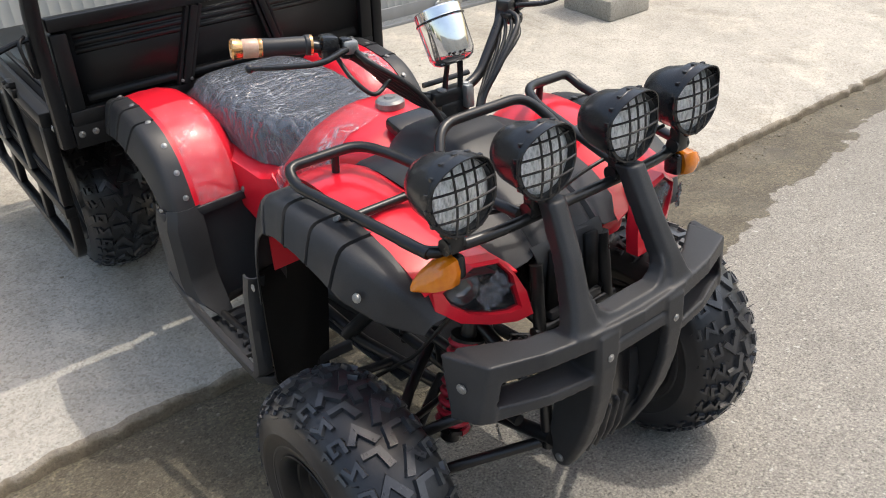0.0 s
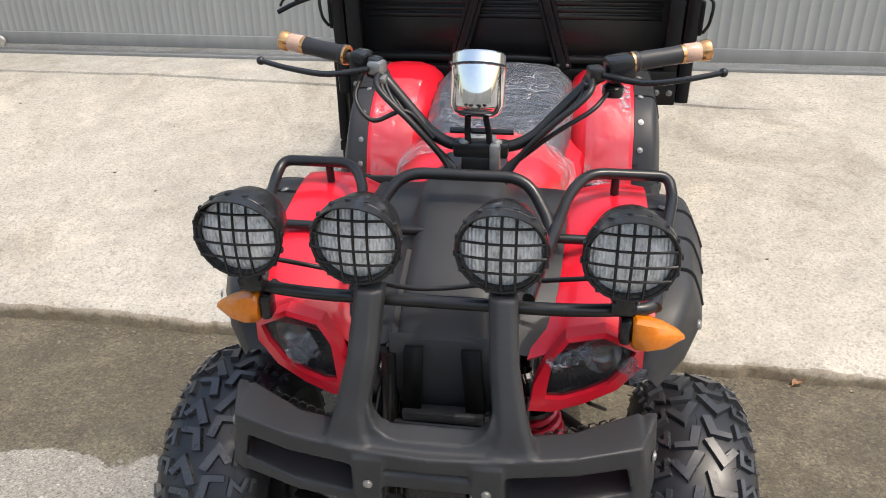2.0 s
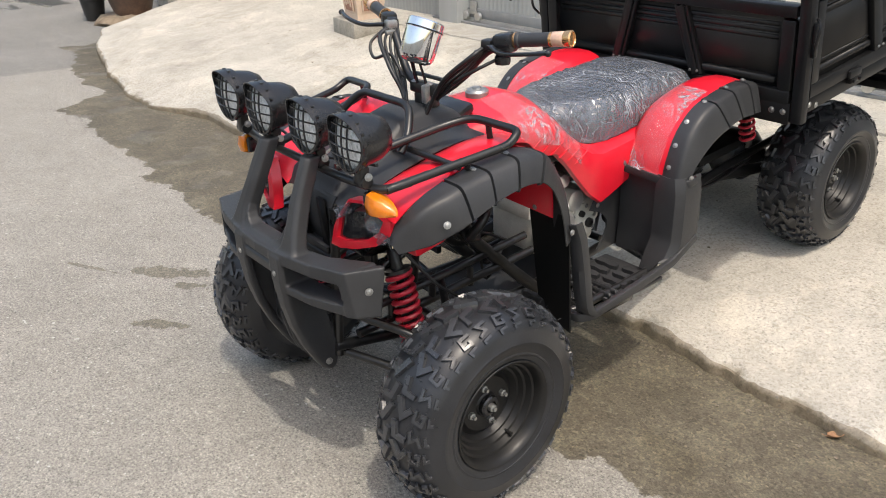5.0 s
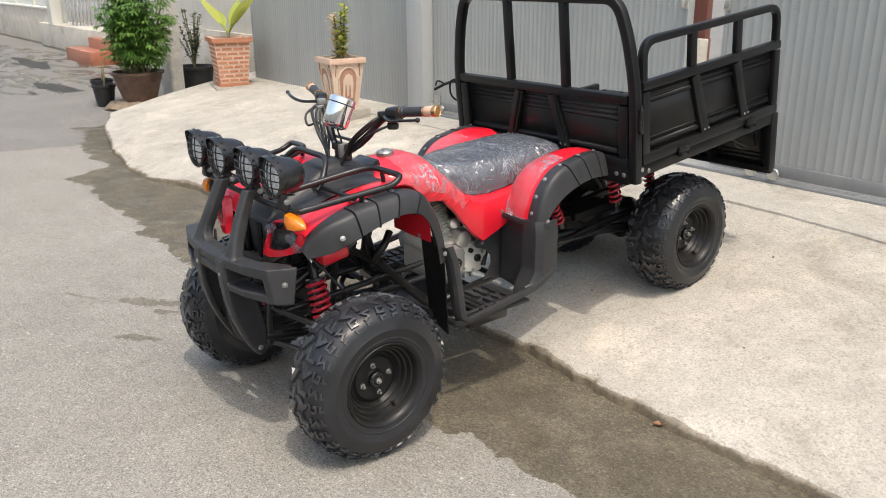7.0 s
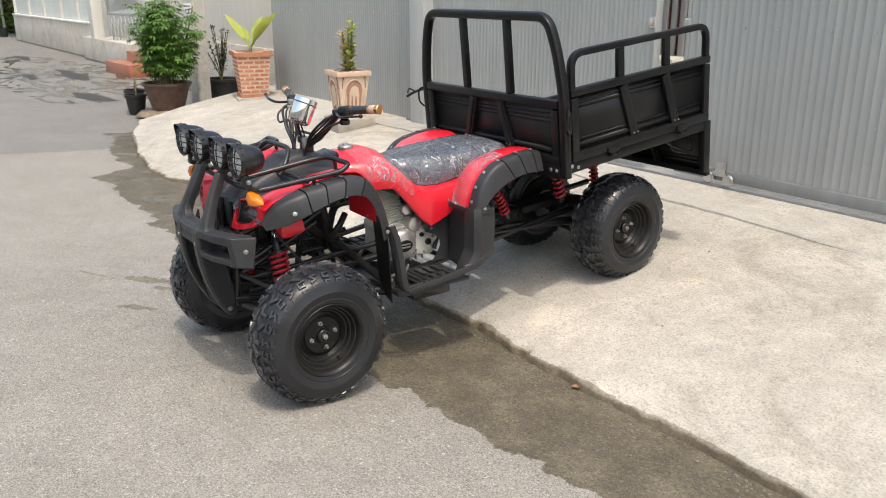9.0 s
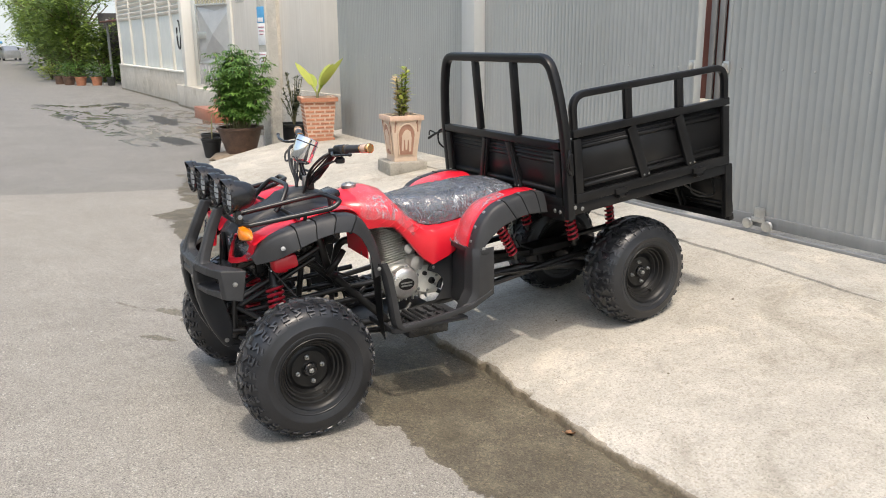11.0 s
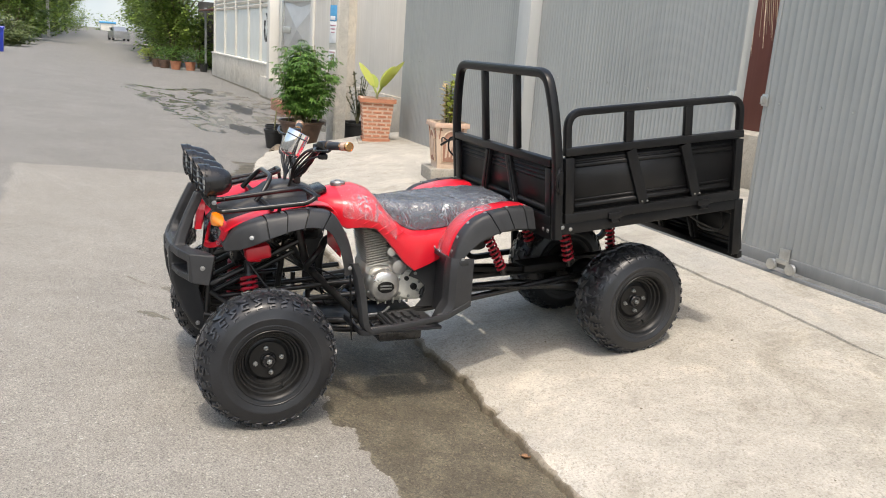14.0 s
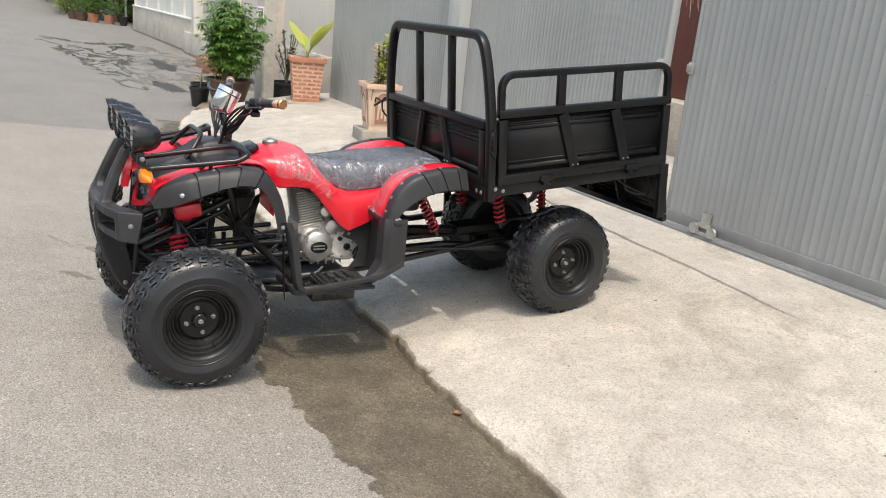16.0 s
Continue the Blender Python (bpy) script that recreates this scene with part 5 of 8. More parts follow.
pipe("intake_hose", [(0.06, 0.66, 0.64), (0.10, 0.76, 0.60), (0.11, 0.80, 0.50), (0.13, 0.76, 0.40)], 0.012, "cable", engine, smooth=True)
pipe("gear_lever", [(0.16, 0.62, 0.36), (0.20, 0.58, 0.345), (0.21, 0.48, 0.345), (0.27, 0.46, 0.35)], 0.0065, "bolt", quad)
for k in range(4):
    pipe("wiring_loom", [(0.05 + 0.02 * k, 0.05, 0.72 - 0.02 * k), (0.12, 0.18 + 0.03 * k, 0.60 - 0.03 * k), (0.10, 0.34, 0.52 - 0.05 * k), (0.08, 0.44, 0.46)], 0.0045, "cable", quad, smooth=True)
pipe("horn_hose", [(0.17, 0.29, 0.66), (0.19, 0.25, 0.62), (0.17, 0.22, 0.57), (0.15, 0.26, 0.55)], 0.014, "cable", quad, smooth=True)

# ---- bodywork: front
FRONT_TOP = [(-0.160, 0.722), (-0.115, 0.788), (-0.04, 0.826), (0.08, 0.854), (0.19, 0.868), (0.27, 0.850), (0.325, 0.768), (0.352, 0.69), (0.368, 0.605)]
FRONT_LOW = [(-0.150, 0.700), (-0.085, 0.722), (-0.003, 0.760), (0.110, 0.800), (0.195, 0.808), (0.250, 0.785), (0.285, 0.73), (0.305, 0.67), (0.318, 0.600)]
REAR_ARCH = [(0.812, 0.645), (0.828, 0.701), (0.862, 0.768), (0.925, 0.824), (1.02, 0.854), (1.12, 0.868), (1.190, 0.864)]
REAR_LOW = [(0.845, 0.640), (0.872, 0.680), (0.93, 0.728), (1.0, 0.760), (1.09, 0.780), (1.200, 0.778)]
for s in (1, -1):
    fl = part("front_fender_flare", flare(FRONT_TOP, FRONT_LOW, [(0, 0.295), (0.15, 0.325), (1, 0.345)], [(0, 0.345), (0.10, 0.392), (0.22, 0.425), (0.5, 0.437), (1, 0.437)], (0.27, 0.385, 0.50, 0.62), s), "plastic", quad, "grained black plastic wheel arch flare", angle=50)
    for p in ((0.358, 0.068, 0.856), (0.362, 0.17, 0.873), (0.438, 0.335, 0.635)):
        bolt(fl, (s * p[0], p[1], p[2]), (s * (0.9 if p[1] > 0.3 else 0.25), 0, 0.9 if p[1] < 0.3 else 0.1), 0.0062)
    bolt(fl, (s * 0.413, -0.060, 0.768), (s * 1, -0.4, 0.35), 0.0068)
    # leg down to the step: a narrow folded strip
    bm = bmesh.new()
    leg = rounded([(0, 0.345, 0.655), (0, 0.368, 0.60), (0, 0.388, 0.50), (0, 0.403, 0.40), (0, 0.412, 0.366), (0, 0.442, 0.346)], 0.015, 4)
    grid = []
    for i, p in enumerate(leg):
        wob = 0.003 * math.sin(i * 0.55)
        grid.append([(s * (x + wob * (x < 0.42)), p.y + dy, p.z) for x, dy in ((0.408, -0.008), (0.430, -0.007), (0.439, 0.001), (0.440, 0.012), (0.438, 0.024))])
    sheet(bm, grid if s < 0 else [r[::-1] for r in grid], 0.004)
    part("fender_leg", bm, "plastic", quad)
    # splash panel behind the front wheel
    bm = bmesh.new()
    grid = [[(s * (xi + (xo - xi) * u), 0.346 + 0.28 * (0.42 - xi - (xo - xi) * u) + 0.05 * (0.66 - z), z) for u in (0, 0.05, 0.3, 0.6, 0.95, 1)] for z, xi, xo in ((0.315, 0.265, 0.424), (0.42, 0.248, 0.424), (0.54, 0.232, 0.422), (0.66, 0.212, 0.418))]
    sheet(bm, grid if s > 0 else [r[::-1] for r in grid], 0.004)
    part("splash_panel", bm, "matt", quad)
    # red liner above it
    bm = bmesh.new()
    line = spline([(0, 0.290, 0.845), (0, 0.310, 0.77), (0, 0.318, 0.72), (0, 0.320, 0.672)], 4)
    grid = [[(s * x, p.y - 0.012 + 0.04 * (0.3 - x), p.z) for x in (0.17, 0.25, 0.33, 0.395)] for p in line]
    sheet(bm, grid if s > 0 else [r[::-1] for r in grid], 0.004)
    li = part("fender_liner", bm, "red", quad)
    bolt(li, (s * 0.33, 0.3065, 0.682), (0, -1, 0), 0.0055)
    # red top deck between flare and centre cover
    bm = bmesh.new()
    line = spline([(0, -0.150, 0.775), (0, -0.10, 0.806), (0, 0.0, 0.842), (0, 0.10, 0.866), (0, 0.20, 0.880), (0, 0.27, 0.872), (0, 0.31, 0.835)], 5)
    grid = []
    for i, p in enumerate(line):
        t = i / (len(line) - 1)
        inner = 0.136 + 0.034 * min(1.0, 2.5 * t)
        grid.append([(s * (inner + (0.335 - inner) * u), p.y - 0.012 * (1 - t) * math.cos(u * 1.5), p.z + 0.010 * math.sin(math.pi * u) - 0.03 * (1 - u) ** 2) for u in (0, 0.12, 0.3, 0.5, 0.7, 0.88, 1)])
    sheet(bm, grid if s < 0 else [r[::-1] for r in grid], 0.004)
    part("front_deck", bm, "red", quad, "glossy red front deck panel")
    # head lamp: red surround, dark bowl, clear lens
    out3 = [(0.318, -0.150, 0.772), (0.255, -0.172, 0.812), (0.195, -0.180, 0.802), (0.168, -0.190, 0.765), (0.150, -0.199, 0.725), (0.143, -0.207, 0.678), (0.178, -0.203, 0.676), (0.228, -0.189, 0.686), (0.280, -0.170, 0.704), (0.318, -0.152, 0.738)]
    c = Vector((0.230, -0.172, 0.752))
    ring1 = [Vector(p) for p in out3]
    ring2 = [c + (p - c) * (0.86 if p.z > 0.74 else 0.72) + Vector((0, -0.008, 0.003)) for p in ring1]
    ring3 = [c + (p - c) * (0.83 if p.z > 0.74 else 0.69) + Vector((0, 0.006, 0.003)) for p in ring1]
    ring0 = [p + Vector((0, 0.03, 0)) for p in ring1]

    def flip(r):
        return [(s * p.x, p.y, p.z) for p in r]

    bm = bmesh.new()
    loft(bm, [flip(ring0), flip(ring1), flip(ring2), flip(ring3)], caps=False)
    sur = part("headlamp_surround", bm, "red", quad, "red headlamp surround", angle=30)
    bm = bmesh.new()
    deep = [c + (p - c) * 0.45 + Vector((0, 0.055, 0.004)) for p in ring1]
    loft(bm, [flip(ring3), flip(deep)], caps=False)
    vs = [bm.verts.new(p) for p in flip(deep)]
    bm.faces.new(vs)
    part("headlamp_bowl", bm, "gloss", sur)
    bm = bmesh.new()
    lathe(bm, [(0, 0.0), (0.02, 0.003), (0.034, 0.014), (0.042, 0.03), (0.044, 0.03), (0.036, 0.010), (0, -0.004)], toward((s * 0.250, -0.132, 0.755), (s * 0.25, -1, 0.1)) @ Matrix.Scale(0.72, 4), 22)
    part("headlamp_reflector", bm, "reflector", sur)
    bm = bmesh.new()
    mid = bm.verts.new((s * c.x, c.y - 0.022, c.z + 0.006))
    vs = [bm.verts.new(p) for p in flip([p + Vector((0, -0.006, 0)) for p in ring3])]
    for i in range(len(vs)):
        bm.faces.new((vs[i], vs[(i + 1) % len(vs)], mid))
    lens = part("headlamp_lens", bm, "clear", sur, "clear headlamp lens under film", angle=80)
    # scraps of film left crumpled on the lamp
    scraps = (((0.172, -0.200, 0.765), (0.235, -0.196, 0.800), 0.019), ((0.285, -0.186, 0.775), (0.318, -0.158, 0.722), 0.017)) if s > 0 else (((0.200, -0.196, 0.775), (0.250, -0.190, 0.740), 0.030),)
    for a, b, w0 in scraps:
        bm = bmesh.new()
        grid = []
        a, b = Vector(a), Vector(b)
        across = (b - a).cross(Vector((0.3, -1, 0.1))).normalized()
        for v in [j / 14 for j in range(15)]:
            w = w0 * (0.75 + 0.5 * noise.noise((v * 4, a.x * 40, 0)))
            mid = a + (b - a) * v
            grid.append([(lambda p: (s * p.x, p.y, p.z))(mid + across * ((u - 0.5) * 2 * w) + Vector((0.006 * noise.noise((u * 7, v * 9, 1)), 0.010 * noise.noise((u * 5, v * 8, 3)) - 0.006, 0.005 * noise.noise((u * 4, v * 11, 9))))) for u in [i / 9 for i in range(10)]])
        sheet(bm, grid, 0.0005)
        part("film_scrap", bm, "filmscrap", sur, "crumpled clear film on the lamp", angle=14)
    # indicator
    bm = bmesh.new()
    rows = []
    for t, y0, y1, lo, hi in ((0.0, -0.199, -0.160, -0.024, 0.024), (0.06, -0.203, -0.156, -0.028, 0.028), (0.30, -0.204, -0.154, -0.029, 0.026), (0.62, -0.196, -0.156, -0.026, 0.015), (0.88, -0.182, -0.160, -0.020, 0.001), (1.0, -0.174, -0.165, -0.016, -0.008)):
        x, zc = s * (0.292 + 0.080 * t), 0.824
        ym, h = (y0 + y1) / 2, hi - lo
        rows.append([(x, y0 + 0.006, zc + hi - h * 0.10), (x, ym, zc + hi), (x, y1, zc + hi - h * 0.2), (x, y1, zc + lo + h * 0.2), (x, ym, zc + lo), (x, y0 + 0.004, zc + lo + h * 0.12), (x, y0, zc + lo + h * 0.5)])
    loft(bm, rows)
    ind = part("indicator", bm, "orange", quad, "amber indicator lens", angle=44)
    bm = bmesh.new()
    box(bm, (s * 0.283, -0.175, 0.824), (0.02, 0.036, 0.044), 0.008)
    tube(bm, [(s * 0.285, -0.170, 0.835), (s * 0.268, -0.166, 0.862)], 0.007, 8)
    part("indicator_stalk", bm, "gloss", ind)

# centre cover: flat dark wings and a narrow hump that rises to the bars, with the grille under it
bm = bmesh.new()
rows = []
for y, z, w, zs in ((-0.155, 0.765, 0.150, 0.748), (-0.12, 0.805, 0.168, 0.783), (-0.05, 0.842, 0.180, 0.818), (0.0, 0.864, 0.184, 0.835), (0.04, 0.886, 0.186, 0.846), (0.075, 0.912, 0.188, 0.854), (0.12, 0.924, 0.190, 0.862), (0.18, 0.926, 0.190, 0.868), (0.26, 0.906, 0.190, 0.864), (0.31, 0.865, 0.185, 0.835)):
    half = [(0.0, z), (0.030, z - 0.001), (0.058, z - 0.003), (0.070, z - 0.008), (0.078, z - 0.020), (0.086, zs + 0.012), (0.094, zs + 0.005), (0.104, zs + 0.001), (w - 0.01, zs - 0.002), (w, zs - 0.006)]
    rows.append([(-x, y, h) for x, h in reversed(half[1:])] + [(x, y, h) for x, h in half])
sheet(bm, [r[::-1] for r in rows], 0.004)
part("centre_cover", bm, "plastic", quad, "smooth dark grey centre cover", angle=45)
bm = bmesh.new()
rows = [[(u * w, y, z) for u in (-1, -0.5, 0, 0.5, 1)] for y, z, w in ((-0.150, 0.770, 0.092), (-0.165, 0.745, 0.088), (-0.155, 0.66, 0.08), (-0.14, 0.615, 0.075))]
sheet(bm, rows, 0.004)
gr = part("nose_panel", bm, "plastic", quad, "dark nose panel with two slots")
for s in (1, -1):
    # slots are raised black pieces, the black standing in for inner shade
    bm = bmesh.new()
    prism(bm, [(-0.020, 0.066), (0.012, 0.066), (0.019, -0.060), (-0.012, -0.060)] if s > 0 else [(-0.012, 0.066), (0.020, 0.066), (0.012, -0.060), (-0.019, -0.060)], toward((s * 0.050, -0.163, 0.698), (0, -1, -0.05), 180), 0.009)
    part("nose_slot", bm, "matt", gr)
bm = bmesh.new()
box(bm, (0, -0.165, 0.622), (0.14, 0.03, 0.02), 0.006)
box(bm, (0, -0.15, 0.595), (0.12, 0.02, 0.016), 0.005)
part("nose_bar", bm, "plastic", gr)

# ---- front bumper, one moulding
def moulded(name, bm, mat, parent, label="", voxel=0.0055, smooth=6):
    """Join overlapping solids into one soft-edged moulding."""
    ob = part(name, bm, mat, parent, label)
    r = ob.modifiers.new("blend", "REMESH")
    r.mode, r.voxel_size, r.use_smooth_shade = "VOXEL", voxel, True
    k = ob.modifiers.new("soften", "SMOOTH")
    k.factor, k.iterations = 0.5, smooth
    bpy.context.view_layer.update()
    dg = bpy.context.evaluated_depsgraph_get()
    me = bpy.data.meshes.new_from_object(ob.evaluated_get(dg))
    ob.modifiers.clear()
    ob.data = me
    for p in me.polygons:
        p.use_smooth = True
    return ob


def hull(bm, pts, s=1):
    """A solid with flat faces round pts."""
    vs = [bm.verts.new((s * x, y, z)) for x, y, z in pts]
    r = bmesh.ops.convex_hull(bm, input=vs)
    bmesh.ops.delete(bm, geom=[v for v in r["geom_interior"] if isinstance(v, bmesh.types.BMVert)], context="VERTS")


def brick_hull(bm, st0, st1, s):
    """Between two stations (x, front y, back y, low z, high z)."""
    hull(bm, [(x, y, z) for x, a, b, lo, hi in (st0, st1) for y in (a, b) for z in (lo, hi)], s)


bm = bmesh.new()
TIP = 0.316
for s in (1, -1):
    # upper wing: front band, and the shelf on top of it
    for st0, st1 in (((0.0, -0.342, -0.322, 0.650, 0.678), (0.12, -0.336, -0.316, 0.650, 0.681)), ((0.12, -0.336, -0.316, 0.650, 0.681), (0.22, -0.318, -0.298, 0.650, 0.684)), ((0.22, -0.318, -0.298, 0.650, 0.684), (TIP, -0.284, -0.262, 0.648, 0.686))):
        brick_hull(bm, st0, st1, s)
    for st0, st1 in (((0.0, -0.340, -0.280, 0.660, 0.678), (0.12, -0.334, -0.276, 0.662, 0.681)), ((0.12, -0.334, -0.276, 0.662, 0.681), (0.22, -0.316, -0.254, 0.664, 0.684)), ((0.22, -0.316, -0.254, 0.664, 0.684), (TIP, -0.282, -0.196, 0.664, 0.686))):
        brick_hull(bm, st0, st1, s)
    # lower wing
    for st0, st1 in (((0.09, -0.336, -0.262, 0.572, 0.592), (0.21, -0.318, -0.250, 0.572, 0.594)), ((0.21, -0.318, -0.250, 0.572, 0.594), (TIP + 0.014, -0.276, -0.215, 0.570, 0.600))):
        brick_hull(bm, st0, st1, s)
    # end plate, wider at the top
    hull(bm, [(TIP, -0.284, 0.686), (0.345, -0.190, 0.682), (TIP + 0.020, -0.272, 0.570), (0.350, -0.212, 0.560), (TIP - 0.030, -0.294, 0.684), (TIP - 0.004, -0.286, 0.572), (0.325, -0.188, 0.680), (0.330, -0.206, 0.562)], s)
    # keel plate: a front face and a deep side cheek down to the foot
    lev = ((0.668, -0.342, -0.270, 0.066, 0.118), (0.60, -0.342, -0.250, 0.070, 0.118), (0.53, -0.334, -0.232, 0.074, 0.116), (0.46, -0.316, -0.214, 0.074, 0.112), (0.39, -0.288, -0.198, 0.072, 0.106), (0.33, -0.256, -0.190, 0.068, 0.100), (0.300, -0.236, -0.194, 0.066, 0.096), (0.288, -0.222, -0.204, 0.066, 0.092))
    for a, b in zip(lev, lev[1:]):
        hull(bm, [p for z, yf, yb, xi, xo in (a, b) for p in ((xi, yf, z), (xo - 0.006, yf, z), (xo, yf + 0.012, z), (xi, yf + 0.020, z), (xo - 0.010, yf + 0.024, z))], s)
        hull(bm, [p for z, yf, yb, xi, xo in (a, b) for p in ((xo, yf + 0.010, z), (xo - 0.014, yf + 0.012, z), (xo - 0.004, yb, z), (xo - 0.018, yb, z))], s)
    # posts to the rack: flat front, chamfered inner edge, wide root
    lev = ((0.676, -0.330, -0.280, 0.072, 0.166), (0.694, -0.322, -0.278, 0.088, 0.156), (0.725, -0.312, -0.268, 0.094, 0.146), (0.80, -0.282, -0.238, 0.084, 0.130), (0.896, -0.238, -0.196, 0.078, 0.122))
    for a, b in zip(lev, lev[1:]):
        hull(bm, [p for z, yf, yb, xi, xo in (a, b) for p in ((xi, yf + 0.012, z), (xi + 0.014, yf, z), (xo - 0.008, yf, z), (xo, yf + 0.010, z), (xo - 0.004, yb, z), (xi, yb, z))], s)
    # fillet from the saddle into the post
    for k in range(4):
        a0, a1 = radians(22.5 * k), radians(22.5 * (k + 1))
        R = 0.045
        hull(bm, [q for a in (a0, a1) for q in ((0.092 - R + R * math.sin(a), -0.318 + 0.3 * (R - R * math.cos(a)), 0.690 + R - R * math.cos(a)), (0.092 - R + R * math.sin(a), -0.280, 0.690 + R - R * math.cos(a)), (0.100, -0.318, 0.676), (0.100, -0.280, 0.676), (0.092 - R + R * math.sin(a), -0.30, 0.676))], s)
# saddle between the posts, centre plate with its step, dished lower apron
hull(bm, [(x, y, z) for x in (-0.10, 0.10) for y, z in ((-0.326, 0.678), (-0.318, 0.690), (-0.280, 0.694), (-0.280, 0.670))])
hull(bm, [(x, y, z) for x in (-0.08, 0.08) for y, z in ((-0.330, 0.668), (-0.310, 0.668), (-0.330, 0.612), (-0.310, 0.612))])
hull(bm, [(x, y, z) for x in (-0.070, 0.070) for y, z in ((-0.340, 0.640), (-0.320, 0.646), (-0.338, 0.614), (-0.320, 0.612))])
apron = ((0.52, -0.262), (0.46, -0.268), (0.40, -0.262), (0.34, -0.240), (0.295, -0.214))
for a, b in zip(apron, apron[1:]):
    hull(bm, [(x, y + dy, z) for x in (-0.085, 0.085) for z, y in (a, b) for dy in (0.0, 0.012)])
for k in range(4):
    x = -0.036 + 0.024 * k
    sweep(bm, [(x, -0.272, 0.44), (x, -0.254, 0.36), (x, -0.232, 0.31)], frame_ring(0.009, 0.018, 0.003), up=(0, 1, 0.3))
bumper = moulded("bumper", bm, "plastic", quad, "moulded dark grey plastic bull bar bumper", 0.0036, 3)
for s in (1, -1):
    bolt(bumper, (s * 0.090, -0.3425, 0.622), (0, -1, 0), 0.0058)
    bolt(bumper, (s * 0.3395, -0.236, 0.632), (s * 0.95, -0.30, 0), 0.0075)
    bolt(bumper, (s * 0.103, -0.225, 0.325), (s, -0.1, 0), 0.0075)
for s in (1, -1):
    bm = bmesh.new()
    for i in range(10):
        for k in range(5):
            cx, cz = s * (0.128 + 0.017 * i + 0.008 * (k % 2)), 0.596 + 0.014 * k
            tube(bm, [(cx + 0.0085 * math.cos(a), -0.255 + 0.45 * (abs(cx) - 0.13), cz + 0.0085 * math.sin(a)) for a in [j * math.pi / 3 + 0.5 for j in range(6)]], 0.0018, 4, True, (0, 1, 0))
    tagged(part("mesh_insert", bm, "gloss", bumper, "black honeycomb mesh insert"), kind="stuff")
bm = bmesh.new()
box(bm, (0, -0.255, 0.50), (0.11, 0.03, 0.17), 0.008)
part("front_plate", bm, "gloss", bumper)

# ---- front rack
rack = part("front_rack", (lambda b: (tube(b, rounded([(-0.335, -0.10, 0.862), (-0.325, -0.165, 0.855), (-0.20, -0.19, 0.858), (0.20, -0.19, 0.858), (0.325, -0.165, 0.855), (0.335, -0.10, 0.862)], 0.05, 6), 0.0105), b)[-1])(bmesh.new()), "steel", quad, "black steel tube luggage rack")
for s in (1, -1):
    pipe("rack_side_loop", [(s * 0.325, -0.16, 0.855), (s * 0.345, -0.02, 0.872), (s * 0.378, 0.165, 0.897), (s * 0.372, 0.205, 0.922), (s * 0.225, 0.185, 0.930), (s * 0.19, 0.12, 0.915), (s * 0.135, -0.17, 0.862)], 0.0105, "steel", rack, "", 0.05)
    pipe("rack_strut", [(s * 0.275, 0.192, 0.925), (s * 0.275, 0.20, 0.872)], 0.008, "steel", rack)
    pipe("rack_strut", [(s * 0.35, 0.06, 0.880), (s * 0.345, 0.06, 0.856)], 0.008, "steel", rack)
pipe("rack_cross_bar", [(-0.352, 0.03, 0.868), (-0.18, 0.03, 0.868), (0.18, 0.03, 0.868), (0.352, 0.03, 0.868)], 0.0085, "steel", rack)
pipe("rack_centre_loop", [(-0.155, 0.0, 0.865), (-0.148, 0.03, 0.90), (-0.105, 0.075, 0.960), (0.115, 0.075, 0.960), (0.158, 0.03, 0.90), (0.165, 0.0, 0.865)], 0.0105, "steel", rack, "", 0.04)


TURN_LAMP = (toward((0, 0, 0), (0.0, -1.0, 0.02)).to_3x3() @ Vector((0, 1, 0))).z < 0


